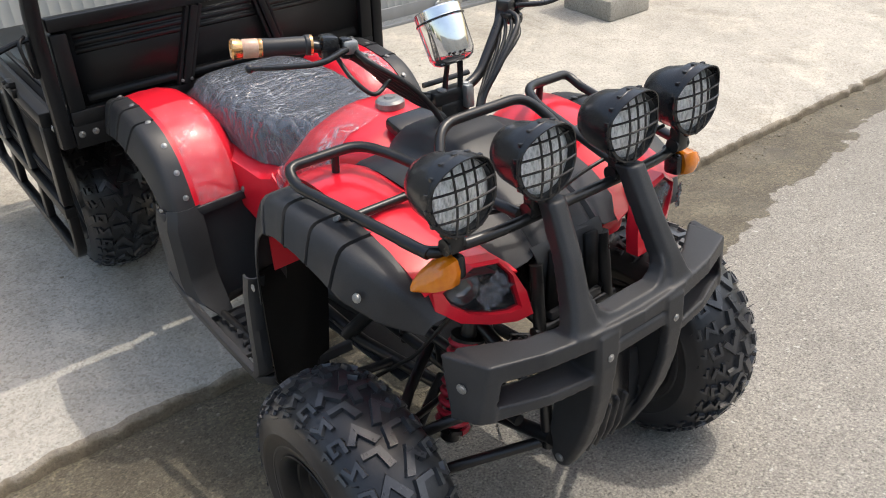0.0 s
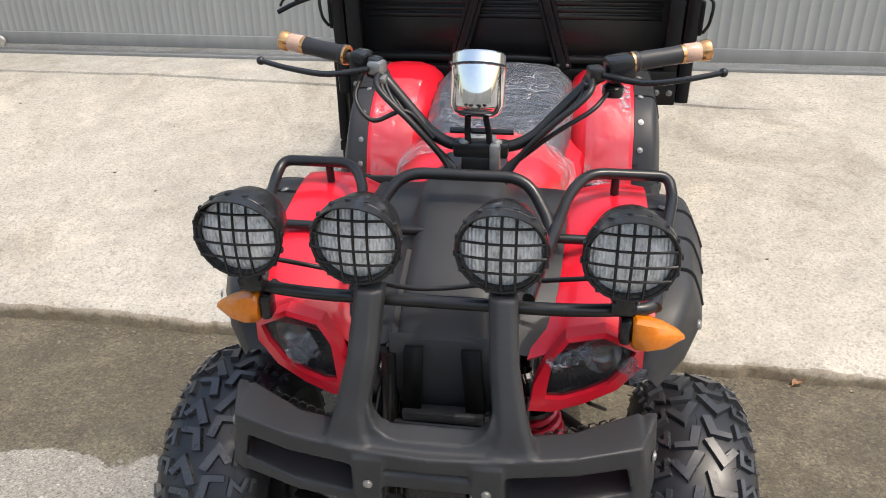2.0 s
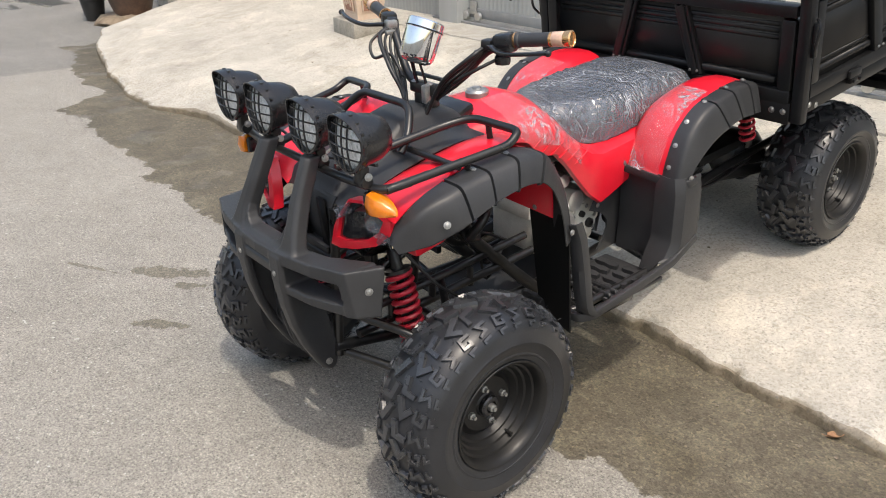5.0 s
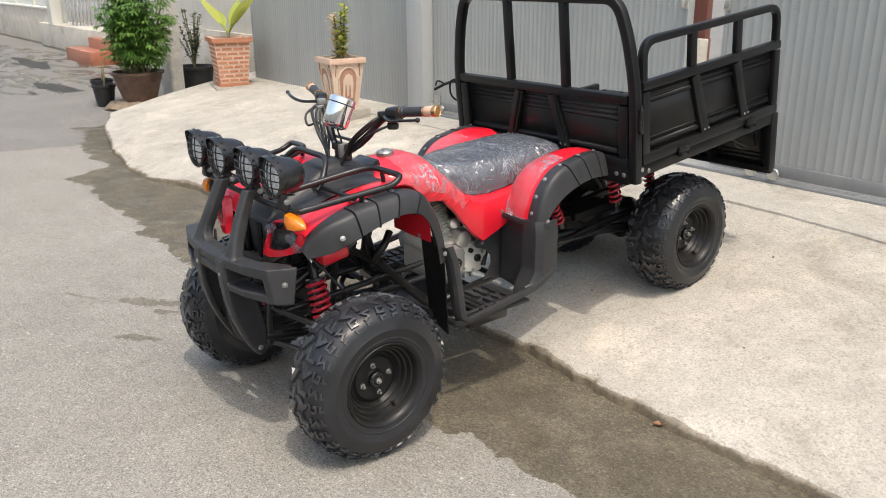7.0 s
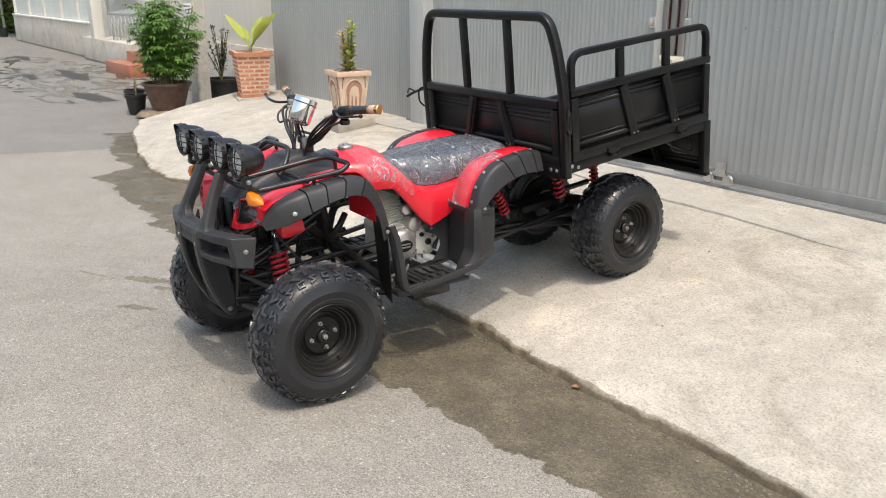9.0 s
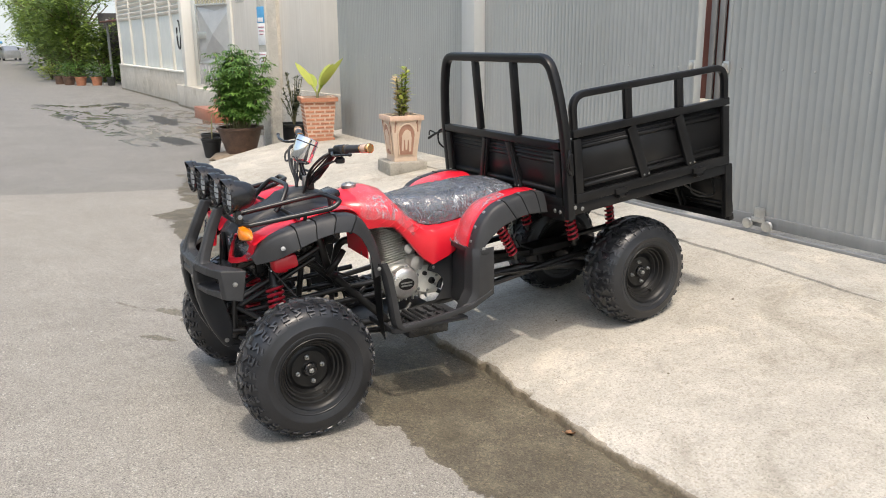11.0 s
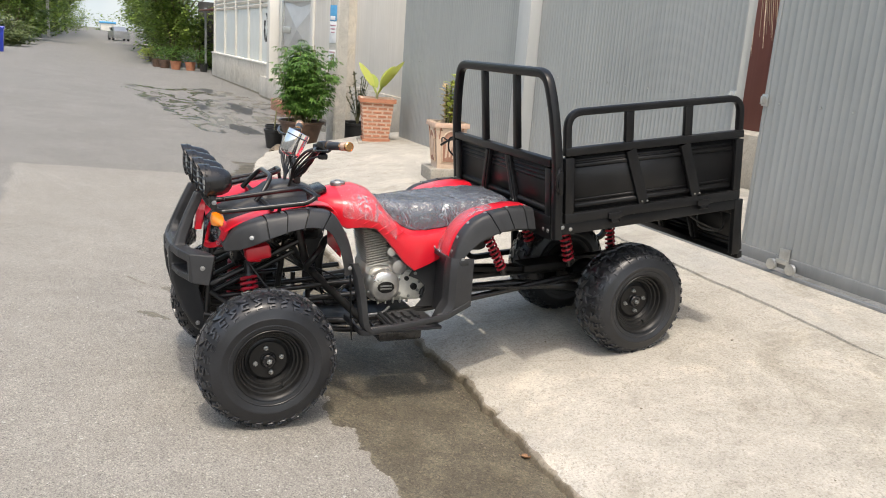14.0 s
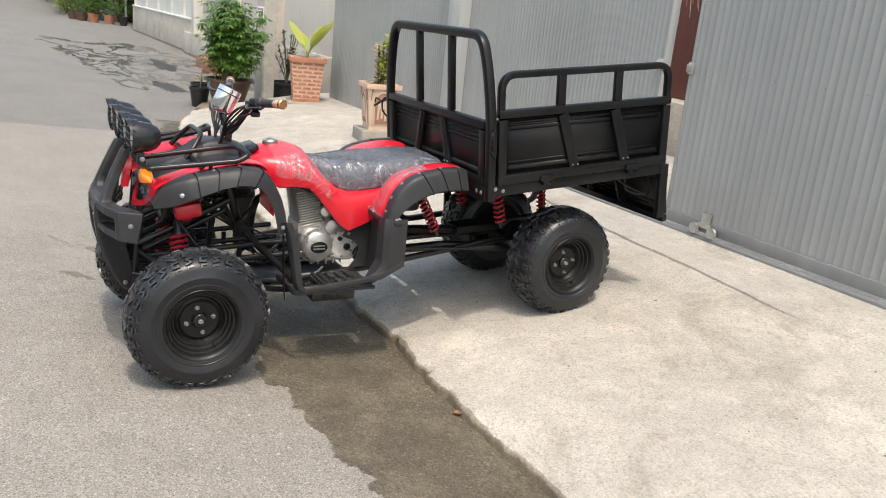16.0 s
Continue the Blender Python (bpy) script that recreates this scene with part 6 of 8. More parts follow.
def build_lamp(x):
    """Round auxiliary lamp with a stone guard, facing forward and a little down."""
    lamp = thing("auxiliary_lamp", "round black auxiliary lamp with wire stone guard", "lamp", "auxiliary lamps on the front rack")
    m = toward((x, -0.212, 0.968), (0.0, -1.0, 0.02)) @ Matrix.Scale(0.96, 4)
    bm = bmesh.new()
    lathe(bm, [(0, -0.100), (0.026, -0.098), (0.044, -0.085), (0.056, -0.060), (0.061, -0.030), (0.063, -0.006), (0.068, -0.004), (0.069, 0.008), (0.066, 0.014), (0.062, 0.015), (0.061, 0.0), (0, -0.002)], m, 36)
    part("housing", bm, "gloss", lamp, "black lamp housing")
    bm = bmesh.new()
    lathe(bm, [(0.0615, 0.002), (0.05, 0.008), (0.03, 0.0125), (0, 0.014)], m, 30)
    part("lens", bm, "lampglass", lamp, "fluted lamp glass")
    bm = bmesh.new()
    for ax, offs in ((0, (-0.0215, 0.0, 0.0215)), (1, (-0.042, -0.018, 0.006, 0.030))):
        for d in offs:
            if ax and not TURN_LAMP:
                d = -d
            h = math.sqrt(max(0.0, 0.066 ** 2 - d * d))
            pts = []
            for i in range(9):
                t = -1 + i / 4
                a, b = (d, t * h) if ax == 0 else (t * h, d)
                lift = 0.0255 - 0.0105 * (a * a + b * b) / 0.0044
                pts.append(m @ Vector((a, b, lift + (0.002 if ax else 0))))
            tube(bm, pts, 0.0022, 6, up=m.to_3x3() @ Vector((0, 0, 1)))
    tube(bm, [m @ Vector((0.0675 * math.cos(a), 0.0675 * math.sin(a), 0.013)) for a in [i * math.pi / 18 for i in range(36)]], 0.0035, 6, True, m.to_3x3() @ Vector((0, 0, 1)))
    for i in range(16):
        a = i * math.pi / 8 + 0.1
        p = m @ Vector((0.069 * math.cos(a), 0.069 * math.sin(a), 0.009))
        box(bm, p, (0.008, 0.008, 0.008), 0.001)
    part("stone_guard", bm, "gloss", lamp, "black grid stone guard")
    bm = bmesh.new()
    grid = []
    for i in range(25):
        an = radians(8 + 164 * i / 24)
        reach = 0.004 + 0.024 * math.sin(an) ** 1.5
        grid.append([tuple(m @ Vector((r * math.cos(an), -r * math.sin(an) if TURN_LAMP else r * math.sin(an), h))) for r, h in ((0.0700, -0.008), (0.0708, 0.008), (0.0700, 0.010 + reach))])
    sheet(bm, grid, 0.002)
    part("visor", bm, "gloss", lamp, "black visor over the lamp glass")
    bm = bmesh.new()
    box(bm, (x, -0.19, 0.885), (0.03, 0.026, 0.05), 0.006)
    tube(bm, [(x - 0.018, -0.188, 0.872), (x + 0.018, -0.188, 0.872)], 0.015, 10)
    part("lamp_bracket", bm, "steel", lamp)
    bolt(lamp, (x + 0.02, -0.186, 0.885), (1, -0.2, 0.2), 0.007, "bracket_nut")


for x in (-0.296, -0.117, 0.096, 0.276):
    build_lamp(x)
pipe("lamp_wire", [(-0.27, -0.16, 0.90), (-0.2, -0.12, 0.865), (-0.05, -0.14, 0.85), (0.1, -0.12, 0.86), (0.28, -0.15, 0.90)], 0.004, "cable", quad, smooth=True)

# ---- tank, side panels, seat
BODY = [  # y, top z, top half width, widest x, its z, bottom z
    (0.285, 0.868, 0.050, 0.120, 0.835, 0.800), (0.33, 0.892, 0.065, 0.150, 0.84, 0.775), (0.40, 0.908, 0.085, 0.180, 0.83, 0.735), (0.47, 0.912, 0.095, 0.195, 0.82, 0.742),
    (0.53, 0.893, 0.095, 0.200, 0.80, 0.735), (0.575, 0.85, 0.095, 0.203, 0.77, 0.69), (0.62, 0.795, 0.10, 0.206, 0.735, 0.635), (0.67, 0.75, 0.11, 0.212, 0.70, 0.575),
    (0.715, 0.735, 0.12, 0.22, 0.69, 0.540), (0.78, 0.735, 0.13, 0.225, 0.70, 0.568), (0.86, 0.745, 0.14, 0.235, 0.715, 0.61), (0.95, 0.77, 0.15, 0.235, 0.74, 0.66), (1.06, 0.80, 0.155, 0.225, 0.78, 0.71), (1.14, 0.82, 0.15, 0.215, 0.80, 0.76)]


def body_rows():
    rows = []
    ks = spline([Vector((0, b[0], b[1])) for b in BODY], 3)
    for p in ks:
        y = p.y
        tz, hw, wx, wz, bz = lerp_table(BODY, y)
        half = [(0, tz), (hw * 0.5, tz - 0.004), (hw, tz - 0.018), ((hw + wx) / 2, (tz + wz) / 2 + 0.008), (wx - 0.006, wz + 0.012), (wx, wz - 0.01), (wx + 0.002, wz * 0.5 + bz * 0.5), (wx - 0.004, bz + 0.006), (wx - 0.02, bz)]
        rows.append([(-x, y, z) for x, z in reversed(half[1:])] + [(x, y, z) for x, z in half])
    return rows


bm = bmesh.new()
sheet(bm, [r[::-1] for r in body_rows()], 0.005)
body = part("body_panel", bm, "red", quad, "glossy red tank cover and side panels", angle=50)
for s in (1, -1):
    for k in range(6):
        u = k / 5
        y, z = 0.436 + 0.166 * u, 0.779 - 0.082 * u
        bm = bmesh.new()
        x = lerp_table(BODY, y + 0.024)[2] + 0.0015
        sweep(bm, [(s * (x - 0.004), y, z), (s * x, y + 0.006, z + 0.004), (s * x, y + 0.046, z + 0.030), (s * (x - 0.004), y + 0.053, z + 0.034)], frame_ring(0.004, 0.006, 0.0015), up=(s, 0, 0))
        part("flank_rib", bm, "red", body)
bm = bmesh.new()
lathe(bm, [(0.034, -0.004), (0.034, 0.010), (0.028, 0.016), (0.014, 0.017), (0.012, 0.022), (0, 0.023)], toward((0.0, 0.40, 0.906), (0, -0.05, 1)), 24)
part("fuel_cap", bm, "bolt", body)
bm = bmesh.new()
box(bm, (0.0, 0.30, 0.885), (0.13, 0.07, 0.03), 0.010, (18, 0, 0))
part("dash_panel", bm, "gloss", body)
for s in (1, -1):
    # film clinging to the flank of the tank
    rows = [r for r in body_rows() if 0.36 < r[0][1] < 0.63]
    g = []
    for r in rows:
        seg = r[9:15] if s > 0 else r[2:8]
        g.append([(x * 1.008 + s * 0.005 + 0.003 * noise.noise((x * 60, y * 60, z * 60)), y, z + 0.004) for x, y, z in seg])
    bm = bmesh.new()
    sheet(bm, [q[::-1] for q in g], 0.0004)
    part("tank_film", bm, "filmred", body, "clear film on the tank flank", angle=25)
    # rear fender: red inner band and black flare
    rf = part("rear_fender", fender_sheet(REAR_ARCH, [(0.185, -0.065), (0.200, -0.030), (0.225, -0.008), (0.265, 0.004), (0.32, 0.005), (0.370, 0.0)], side=s), "red", quad, "glossy red rear fender", angle=50)
    fl = part("rear_fender_flare", flare(REAR_ARCH, REAR_LOW, [(0, 0.360), (1, 0.360)], [(0, 0.436), (0.5, 0.438), (1, 0.43)], (0.55, 0.73, 0.90), s), "plastic", quad, "grained black plastic wheel arch flare", angle=50)
    for y, z, d in ((0.820, 0.672, (0.3, -1, 0.2)), (0.842, 0.735, (0.3, -0.9, 0.4)), (0.888, 0.797, (0.25, -0.7, 0.7)), (0.965, 0.842, (0.2, -0.3, 1)), (1.07, 0.866, (0.2, -0.1, 1)), (1.16, 0.872, (0.2, 0, 1))):
        bolt(fl, (s * 0.378, y - 0.003 * (z < 0.8), z + 0.0035), (s * d[0], d[1], d[2]), 0.0058)
    bolt(fl, (s * 0.438, 0.847, 0.650), (s, -0.4, 0), 0.006)
    bolt(rf, (s * 0.225, 0.800, 0.655), (0.2 * s, -1, 0), 0.008)
    bm = bmesh.new()
    sweep(bm, rounded([(s * 0.20, 0.806, 0.640), (s * 0.37, 0.806, 0.634), (s * 0.438, 0.836, 0.632), (s * 0.440, 0.87, 0.640)], 0.04), frame_ring(0.012, 0.024, 0.004))
    part("fender_seam_strip", bm, "plastic", fl)
    # film on the rear fender
    bm = fender_sheet(REAR_ARCH[:5], [(0.235, 0.004), (0.265, 0.011), (0.305, 0.011), (0.350, 0.008)], side=s, thick=0.0004)
    part("fender_film", bm, "filmred", rf, "clear film on the rear fender", angle=25)
    # heel guard below it: a recessed inner face and a boxed outer column that spreads into the step
    bm = bmesh.new()
    rows = []
    for z, dy, dx, lean in ((0.650, 0.008, -0.010, 0.0), (0.630, 0.004, -0.004, 0.0), (0.600, 0.0, 0.004, 0.0), (0.53, 0.0, 0.004, 0.0), (0.470, 0.0, 0.004, 0.0), (0.448, 0.0, 0.004, 0.002), (0.405, -0.004, 0.002, 0.022), (0.358, -0.006, 0.0, 0.042)):
        rows.append([(s * x, y + dy - lean * k, max(z, lerp_table(((0.60, 0.368), (0.785, 0.395), (0.90, 0.452)), y) - 0.006) if x > 0.41 else z) for x, y, k in ((0.184, 0.855, 0), (0.200, 0.832, 0), (0.30, 0.828, 0), (0.346, 0.824, 0.2), (0.352, 0.802, 1), (0.390, 0.793, 1), (0.420 + dx, 0.799, 1), (0.437 + dx, 0.822, 0.7), (0.440 + dx, 0.86, 0.2), (0.437 + dx, 0.897, 0))])
    sheet(bm, rows if s < 0 else [r[::-1] for r in rows], 0.004)
    part("heel_guard", bm, "plastic", quad, "grained black heel guard", angle=28)
    # foot well: open at its front, a ribbed tread plate behind, inside a rim that climbs at the back
    bm = bmesh.new()
    box(bm, (s * 0.310, 0.660, 0.338), (0.225, 0.235, 0.014), 0.005)
    sweep(bm, rounded([(s * 0.20, 0.400, 0.340), (s * 0.415, 0.405, 0.342), (s * 0.434, 0.440, 0.346), (s * 0.438, 0.60, 0.368), (s * 0.440, 0.785, 0.395), (s * 0.441, 0.893, 0.450)], 0.012, 3), frame_ring(0.018, 0.026, 0.004))
    fw = part("foot_well", bm, "plastic", quad, "black plastic foot well")
    for y in (0.556, 0.584):
        bm = bmesh.new()
        pts = []
        for k in range(23):
            pts.append((s * (0.215 + 0.0085 * k), y + (0.004 if k % 2 else -0.004)))
        outline = [(x, q - 0.006) for x, q in pts] + [(x, q + 0.006) for x, q in reversed(pts)]
        prism(bm, outline if s > 0 else outline[::-1], Matrix.Translation((0, 0, 0.343)), 0.014)
        part("serrated_rib", bm, "plastic", fw)
    for j in range(3):
        for k in range(2):
            bm = bmesh.new()
            cx, cy = s * (0.258 + 0.096 * k), 0.622 + 0.045 * j + 0.012 * k
            outline = [(cx + dx * 0.042, cy + dy * 0.015) for dx, dy in ((-1, -0.6), (-0.7, -1), (-0.1, -0.7), (0.5, -1), (1, -0.5), (0.9, 0.7), (0.3, 1), (-0.2, 0.6), (-0.8, 1))]
            prism(bm, outline, Matrix.Translation((0, 0, 0.343)), 0.015)
            part("tread_pad", bm, "plastic", fw)
    bm = bmesh.new()
    box(bm, (s * 0.30, 0.60, 0.300), (0.16, 0.20, 0.05), 0.01)
    part("well_underside", bm, "gloss", fw)
    bm = bmesh.new()
    prism(bm, [(0.700, 0.512), (0.722, 0.548), (0.79, 0.60), (0.845, 0.63), (0.845, 0.36), (0.74, 0.362), (0.768, 0.395), (0.785, 0.43), (0.782, 0.46), (0.755, 0.49)], Matrix(((0, 0, s, s * 0.182), (1, 0, 0, 0), (0, 1, 0, 0), (0, 0, 0, 1))), 0.006)
    ip = part("inner_panel", bm, "plastic", quad)
    bolt(ip, (s * 0.192, 0.728, 0.525), (s, 0, 0), 0.006, "panel_bolt")
    bolt(ip, (s * 0.192, 0.80, 0.585), (s, 0, 0), 0.006, "panel_bolt")

SEAT = [  # y, half width, top z, side z
    (0.555, 0.060, 0.850, 0.838), (0.60, 0.092, 0.848, 0.792), (0.65, 0.125, 0.846, 0.748), (0.70, 0.155, 0.848, 0.722), (0.76, 0.178, 0.852, 0.722), (0.84, 0.190, 0.858, 0.735), (0.92, 0.195, 0.864, 0.752),
    (1.02, 0.195, 0.872, 0.778), (1.10, 0.190, 0.876, 0.795), (1.165, 0.185, 0.874, 0.800), (1.198, 0.175, 0.862, 0.800)]


def seat_rows(grow=0.0, crinkle=0.0):
    rows = []
    for i in range(34):
        y = 0.555 + (1.198 - 0.555) * i / 33
        hw, tz, sz = lerp_table(SEAT, y)
        hw += grow
        tz += grow
        dip = -0.018 * math.exp(-((y - 0.80) / 0.13) ** 2)
        half = [(0, tz + dip), (hw * 0.35, tz + dip * 0.9 - 0.001), (hw * 0.62, tz + dip * 0.5 - 0.004), (hw * 0.80, tz - 0.012), (hw * 0.92, tz - 0.034), (hw, (tz + sz) / 2 - 0.008), (hw * 0.99, sz)]
        row = [(-x, y, z) for x, z in reversed(half[1:])] + [(x, y, z) for x, z in half]
        if crinkle:
            row = [(x + crinkle * noise.noise((x * 34, y * 34, z * 34)), y, z + crinkle * noise.noise((x * 29 + 7, y * 41, z * 30)) + crinkle * 0.5) for x, y, z in row]
        rows.append(row)
    return rows


bm = bmesh.new()
rows = seat_rows()
loft(bm, [r for r in rows])
seat = part("seat", bm, "vinyl", quad, "black vinyl seat", angle=50)
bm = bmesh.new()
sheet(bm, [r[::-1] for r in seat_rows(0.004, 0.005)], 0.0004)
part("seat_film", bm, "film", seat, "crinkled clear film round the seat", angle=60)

# ---- handlebar, controls, gauge
HB = 0.022
bars = [(0.40, 0.312, 1.131), (0.275, 0.274, 1.117), (0.198, 0.245, 1.090), (0.155, 0.230, 1.046), (0.096, 0.212, 0.985), (0.055, 0.206, 0.967)]
full = [(HB + x, y, z) for x, y, z in bars] + [(HB - x, y, z) for x, y, z in reversed(bars)]
hb = part("handlebar", (lambda b: (tube(b, rounded(full, 0.05, 6), 0.0115, 12), b)[-1])(bmesh.new()), "steel", quad, "black handlebar with copper grip ends")
bm = bmesh.new()
box(bm, (HB, 0.200, 0.965), (0.105, 0.036, 0.030), 0.006)
box(bm, (HB, 0.200, 0.935), (0.075, 0.032, 0.035), 0.006)
tube(bm, [(HB - 0.06, 0.21, 0.995), (HB + 0.06, 0.21, 0.995)], 0.006, 8)
part("bar_clamp", bm, "steel", hb)
for dx in (-0.03, 0.03):
    bolt(hb, (HB + dx, 0.187, 0.982), (0, -0.2, 1), 0.008, "clamp_bolt")
bm = bmesh.new()
box(bm, (HB + 0.028, 0.176, 0.958), (0.02, 0.02, 0.05), 0.005)
part("ignition_key_block", bm, "bolt", hb)
for s in (1, -1):
    a, b = Vector((HB + s * 0.404, 0.3135, 1.1315)), Vector((HB + s * 0.275, 0.274, 1.117))
    d = (a - b).normalized()
    bm = bmesh.new()
    L = (a - b).length
    m = toward(b, d)
    prof = [(0.0, -0.004), (0.0195, -0.004), (0.0195, 0.003), (0.0168, 0.006), (0.0172, 0.03), (0.0165, 0.06), (0.0172, L - 0.052), (0.0165, L - 0.048), (0, L - 0.048)]
    lathe(bm, prof, m, 16)
    grip = part("grip", bm, "plastic", hb, "plain black rubber grip")
    bm = bmesh.new()
    lathe(bm, [(0.0, L - 0.050), (0.0175, L - 0.050), (0.0180, L - 0.046), (0.0172, L - 0.044), (0.0172, L - 0.012), (0.0195, L - 0.009), (0.0200, L + 0.004), (0.0165, L + 0.007), (0.0150, L + 0.004), (0, L + 0.004)], m, 20)
    part("grip_end", bm, "gold", grip, "polished copper bar end")
    bm = bmesh.new()
    lathe(bm, [(0.0170, L - 0.043), (0.0180, L - 0.041), (0.0180, L - 0.015), (0.0170, L - 0.013)], m, 20)
    part("grip_end_band", bm, "peach", grip, "pale peach band on the bar end")
    bm = bmesh.new()
    lathe(bm, [(0.0125, -0.010), (0.0195, -0.009), (0.0195, -0.004), (0.0125, -0.003)], m, 18)
    part("grip_ring", bm, "gold", grip)
    # switch block and perch
    c = Vector((HB + s * 0.238, 0.260, 1.107))
    bm = bmesh.new()
    if s > 0:
        box(bm, c + Vector((0.008, -0.004, 0.002)), (0.052, 0.045, 0.048), 0.010, (0, -8, 16))
        lathe(bm, [(0, -0.018), (0.018, -0.018), (0.020, -0.012), (0.020, 0.0), (0.01, 0.01)], toward(c + Vector((0.0, -0.005, -0.032)), (0, 0, 1)), 18)
    else:
        box(bm, c, (0.034, 0.042, 0.046), 0.008, (0, 8, -16))
        box(bm, c + Vector((0.03, -0.012, -0.006)), (0.024, 0.03, 0.04), 0.006, (0, 8, -16))
    part("switch_block", bm, "gloss", hb)
    bm = bmesh.new()
    p0, p1, p2 = c + Vector((-s * 0.02, -0.03, -0.005)), c + Vector((s * 0.05, -0.055, -0.010)), c + Vector((s * 0.185, -0.040, 0.008))
    sweep(bm, spline([p0, p1, (p1 + p2) / 2 + Vector((0, -0.012, 0)), p2], 5), frame_ring(0.012, 0.009, 0.003), scale=lambda t: 1.25 - 0.35 * t)
    bmesh.ops.create_icosphere(bm, subdivisions=2, radius=0.0085, matrix=Matrix.Translation(p2))
    part("brake_lever", bm, "gloss", hb)
    bm = bmesh.new()
    box(bm, c + Vector((-s * 0.035, -0.02, -0.004)), (0.030, 0.032, 0.026), 0.006, (0, 0, s * 16))
    box(bm, c + Vector((-s * 0.05, -0.035, -0.022)), (0.012, 0.03, 0.012), 0.003)
    part("lever_perch", bm, "bolt" if s < 0 else "steel", hb)
    for k in range(5):
        q = 0.010 * k
        pipe("control_cable", [tuple(c + Vector((-s * 0.04, -0.025 + 0.006 * k, -0.01 + 0.004 * k))), (HB + s * (0.19 - q), 0.19 + 0.01 * k, 1.075 - 0.012 * k), (HB + s * (0.115 - q * 0.6), 0.165 + 0.008 * k, 1.01 - 0.01 * k),
                               (HB + s * (0.055 - 0.3 * q), 0.165, 0.93), (HB + s * 0.03, 0.12 + 0.01 * k, 0.83)], 0.0042 if k else 0.006, "cable", hb, smooth=True)
    pipe("loose_cable", [tuple(c + Vector((-s * 0.005, -0.02, -0.02))), (HB + s * 0.235, 0.19, 1.055), (HB + s * 0.20, 0.175, 1.02), (HB + s * 0.14, 0.19, 1.035), (HB + s * 0.09, 0.19, 0.985)] if s < 0 else
         [tuple(c + Vector((-0.01, -0.02, -0.04))), (HB + 0.20, 0.20, 1.045), (HB + 0.13, 0.185, 1.00), (HB + 0.07, 0.18, 0.95)], 0.0045, "cable", hb, smooth=True)

gauge = part("gauge_pod", (lambda b: (lathe(b, [(0, -0.062), (0.030, -0.061), (0.042, -0.054), (0.0475, -0.042), (0.049, 0.025), (0.050, 0.026), (0.050, 0.030), (0.049, 0.031), (0.049, 0.048), (0.046, 0.051), (0.043, 0.048), (0, 0.044)], toward((0.016, 0.194, 1.092), (0, 0.46, 1)), 40), b)[-1])(bmesh.new()), "chrome", quad, "chrome gauge pod")
bm = bmesh.new()
lathe(bm, [(0.0495, 0.026), (0.0512, 0.0265), (0.0512, 0.0295), (0.0495, 0.030)], toward((0.016, 0.194, 1.092), (0, 0.46, 1)), 40)
part("gauge_seam", bm, "gloss", gauge)
bm = bmesh.new()
lathe(bm, [(0.042, 0.0455), (0, 0.0475)], toward((0.016, 0.194, 1.092), (0, 0.46, 1)), 30)
part("gauge_face", bm, "gloss", gauge)
for dx in (-0.02, 0.02):
    bm = bmesh.new()
    sweep(bm, [(0.016 + dx * 0.8, 0.172, 1.04), (0.018 + dx, 0.182, 1.0), (0.020 + dx, 0.190, 0.965)], frame_ring(0.012, 0.006, 0.002))
    part("gauge_bracket", bm, "gloss", gauge)


# ---------------------------------------------------------------- tipping cargo bed
bed = thing("cargo_bed", "black steel cargo bed, tailgate and one side dropped", "cargo bed")
bed.matrix_basis = pose(0, 1.235, 0.77, 6.2, 0, 0)
BW = 0.525


def ridge(bm, a, b, r=0.006, up=(0, 1, 0)):
    sweep(bm, [a, b], [(-r * 1.6, 0), (-r * 0.6, r), (r * 0.6, r), (r * 1.6, 0)], up=up)


def pressed_board(length, height, braces, ridges, plain=False):
    """A board in local x (along) and z (up), facing -y: frame, pressed sheet with ridges, and leaning braces."""
    out = []
    bm = bmesh.new()
    box(bm, (length / 2, 0.008, height / 2), (length - 0.02, 0.006, height - 0.02))
    out.append(("sheet", bm))
    for z, r in ridges:
        bm = bmesh.new()
        ridge(bm, (0.06, 0.006, z), (length - 0.06, 0.006, z), r, (0, -1, 0))
        out.append(("ridge", bm))
    for z, h in ((0.022, 0.044), (height - 0.018, 0.036)):
        bm = bmesh.new()
        box(bm, (length / 2, 0.0, z), (length, 0.034, h), 0.005)
        out.append(("rail", bm))
    for x in (0.022, length - 0.022):
        bm = bmesh.new()
        box(bm, (x, 0.0, height / 2), (0.044, 0.032, height - 0.085), 0.005)
        out.append(("stile", bm))
    for xt, xb in braces:
        bm = bmesh.new()
        z0, z1 = 0.046, height - 0.038
        for dx, w, lift in (((0.0, 0.052, -0.006),) if plain else ((-0.019, 0.012, -0.006), (0.0, 0.022, -0.012), (0.019, 0.012, -0.006))):
            sweep(bm, [(xb + dx, lift, z0), (xt + dx, lift, z1)], frame_ring(w, 0.022, 0.003), up=(0, 1, 0))
        out.append(("brace", bm))
        for z, t in ((z0 + 0.012, 0.04),):
            b2 = bmesh.new()
            for dx in (-0.014, 0.014):
                lathe(b2, [(0.005, 0), (0.004, 0.004), (0, 0.005)], toward((xb + (xt - xb) * t + dx, -0.022, z), (0, -1, 0)), 8)
            out.append(("rivet_pair", b2))
    return out


def add_board(name, board, m, parent, label=""):
    """Place the pieces of a board by the matrix m under one part."""
    main = None
    for nm, b in board:
        bmesh.ops.transform(b, matrix=m, verts=b.verts)
        if main is None:
            main = part(name, b, "bedpaint", parent, label)
        else:
            part(nm, b, "bolt" if nm == "rivet_pair" else "bedpaint", main)
    return main


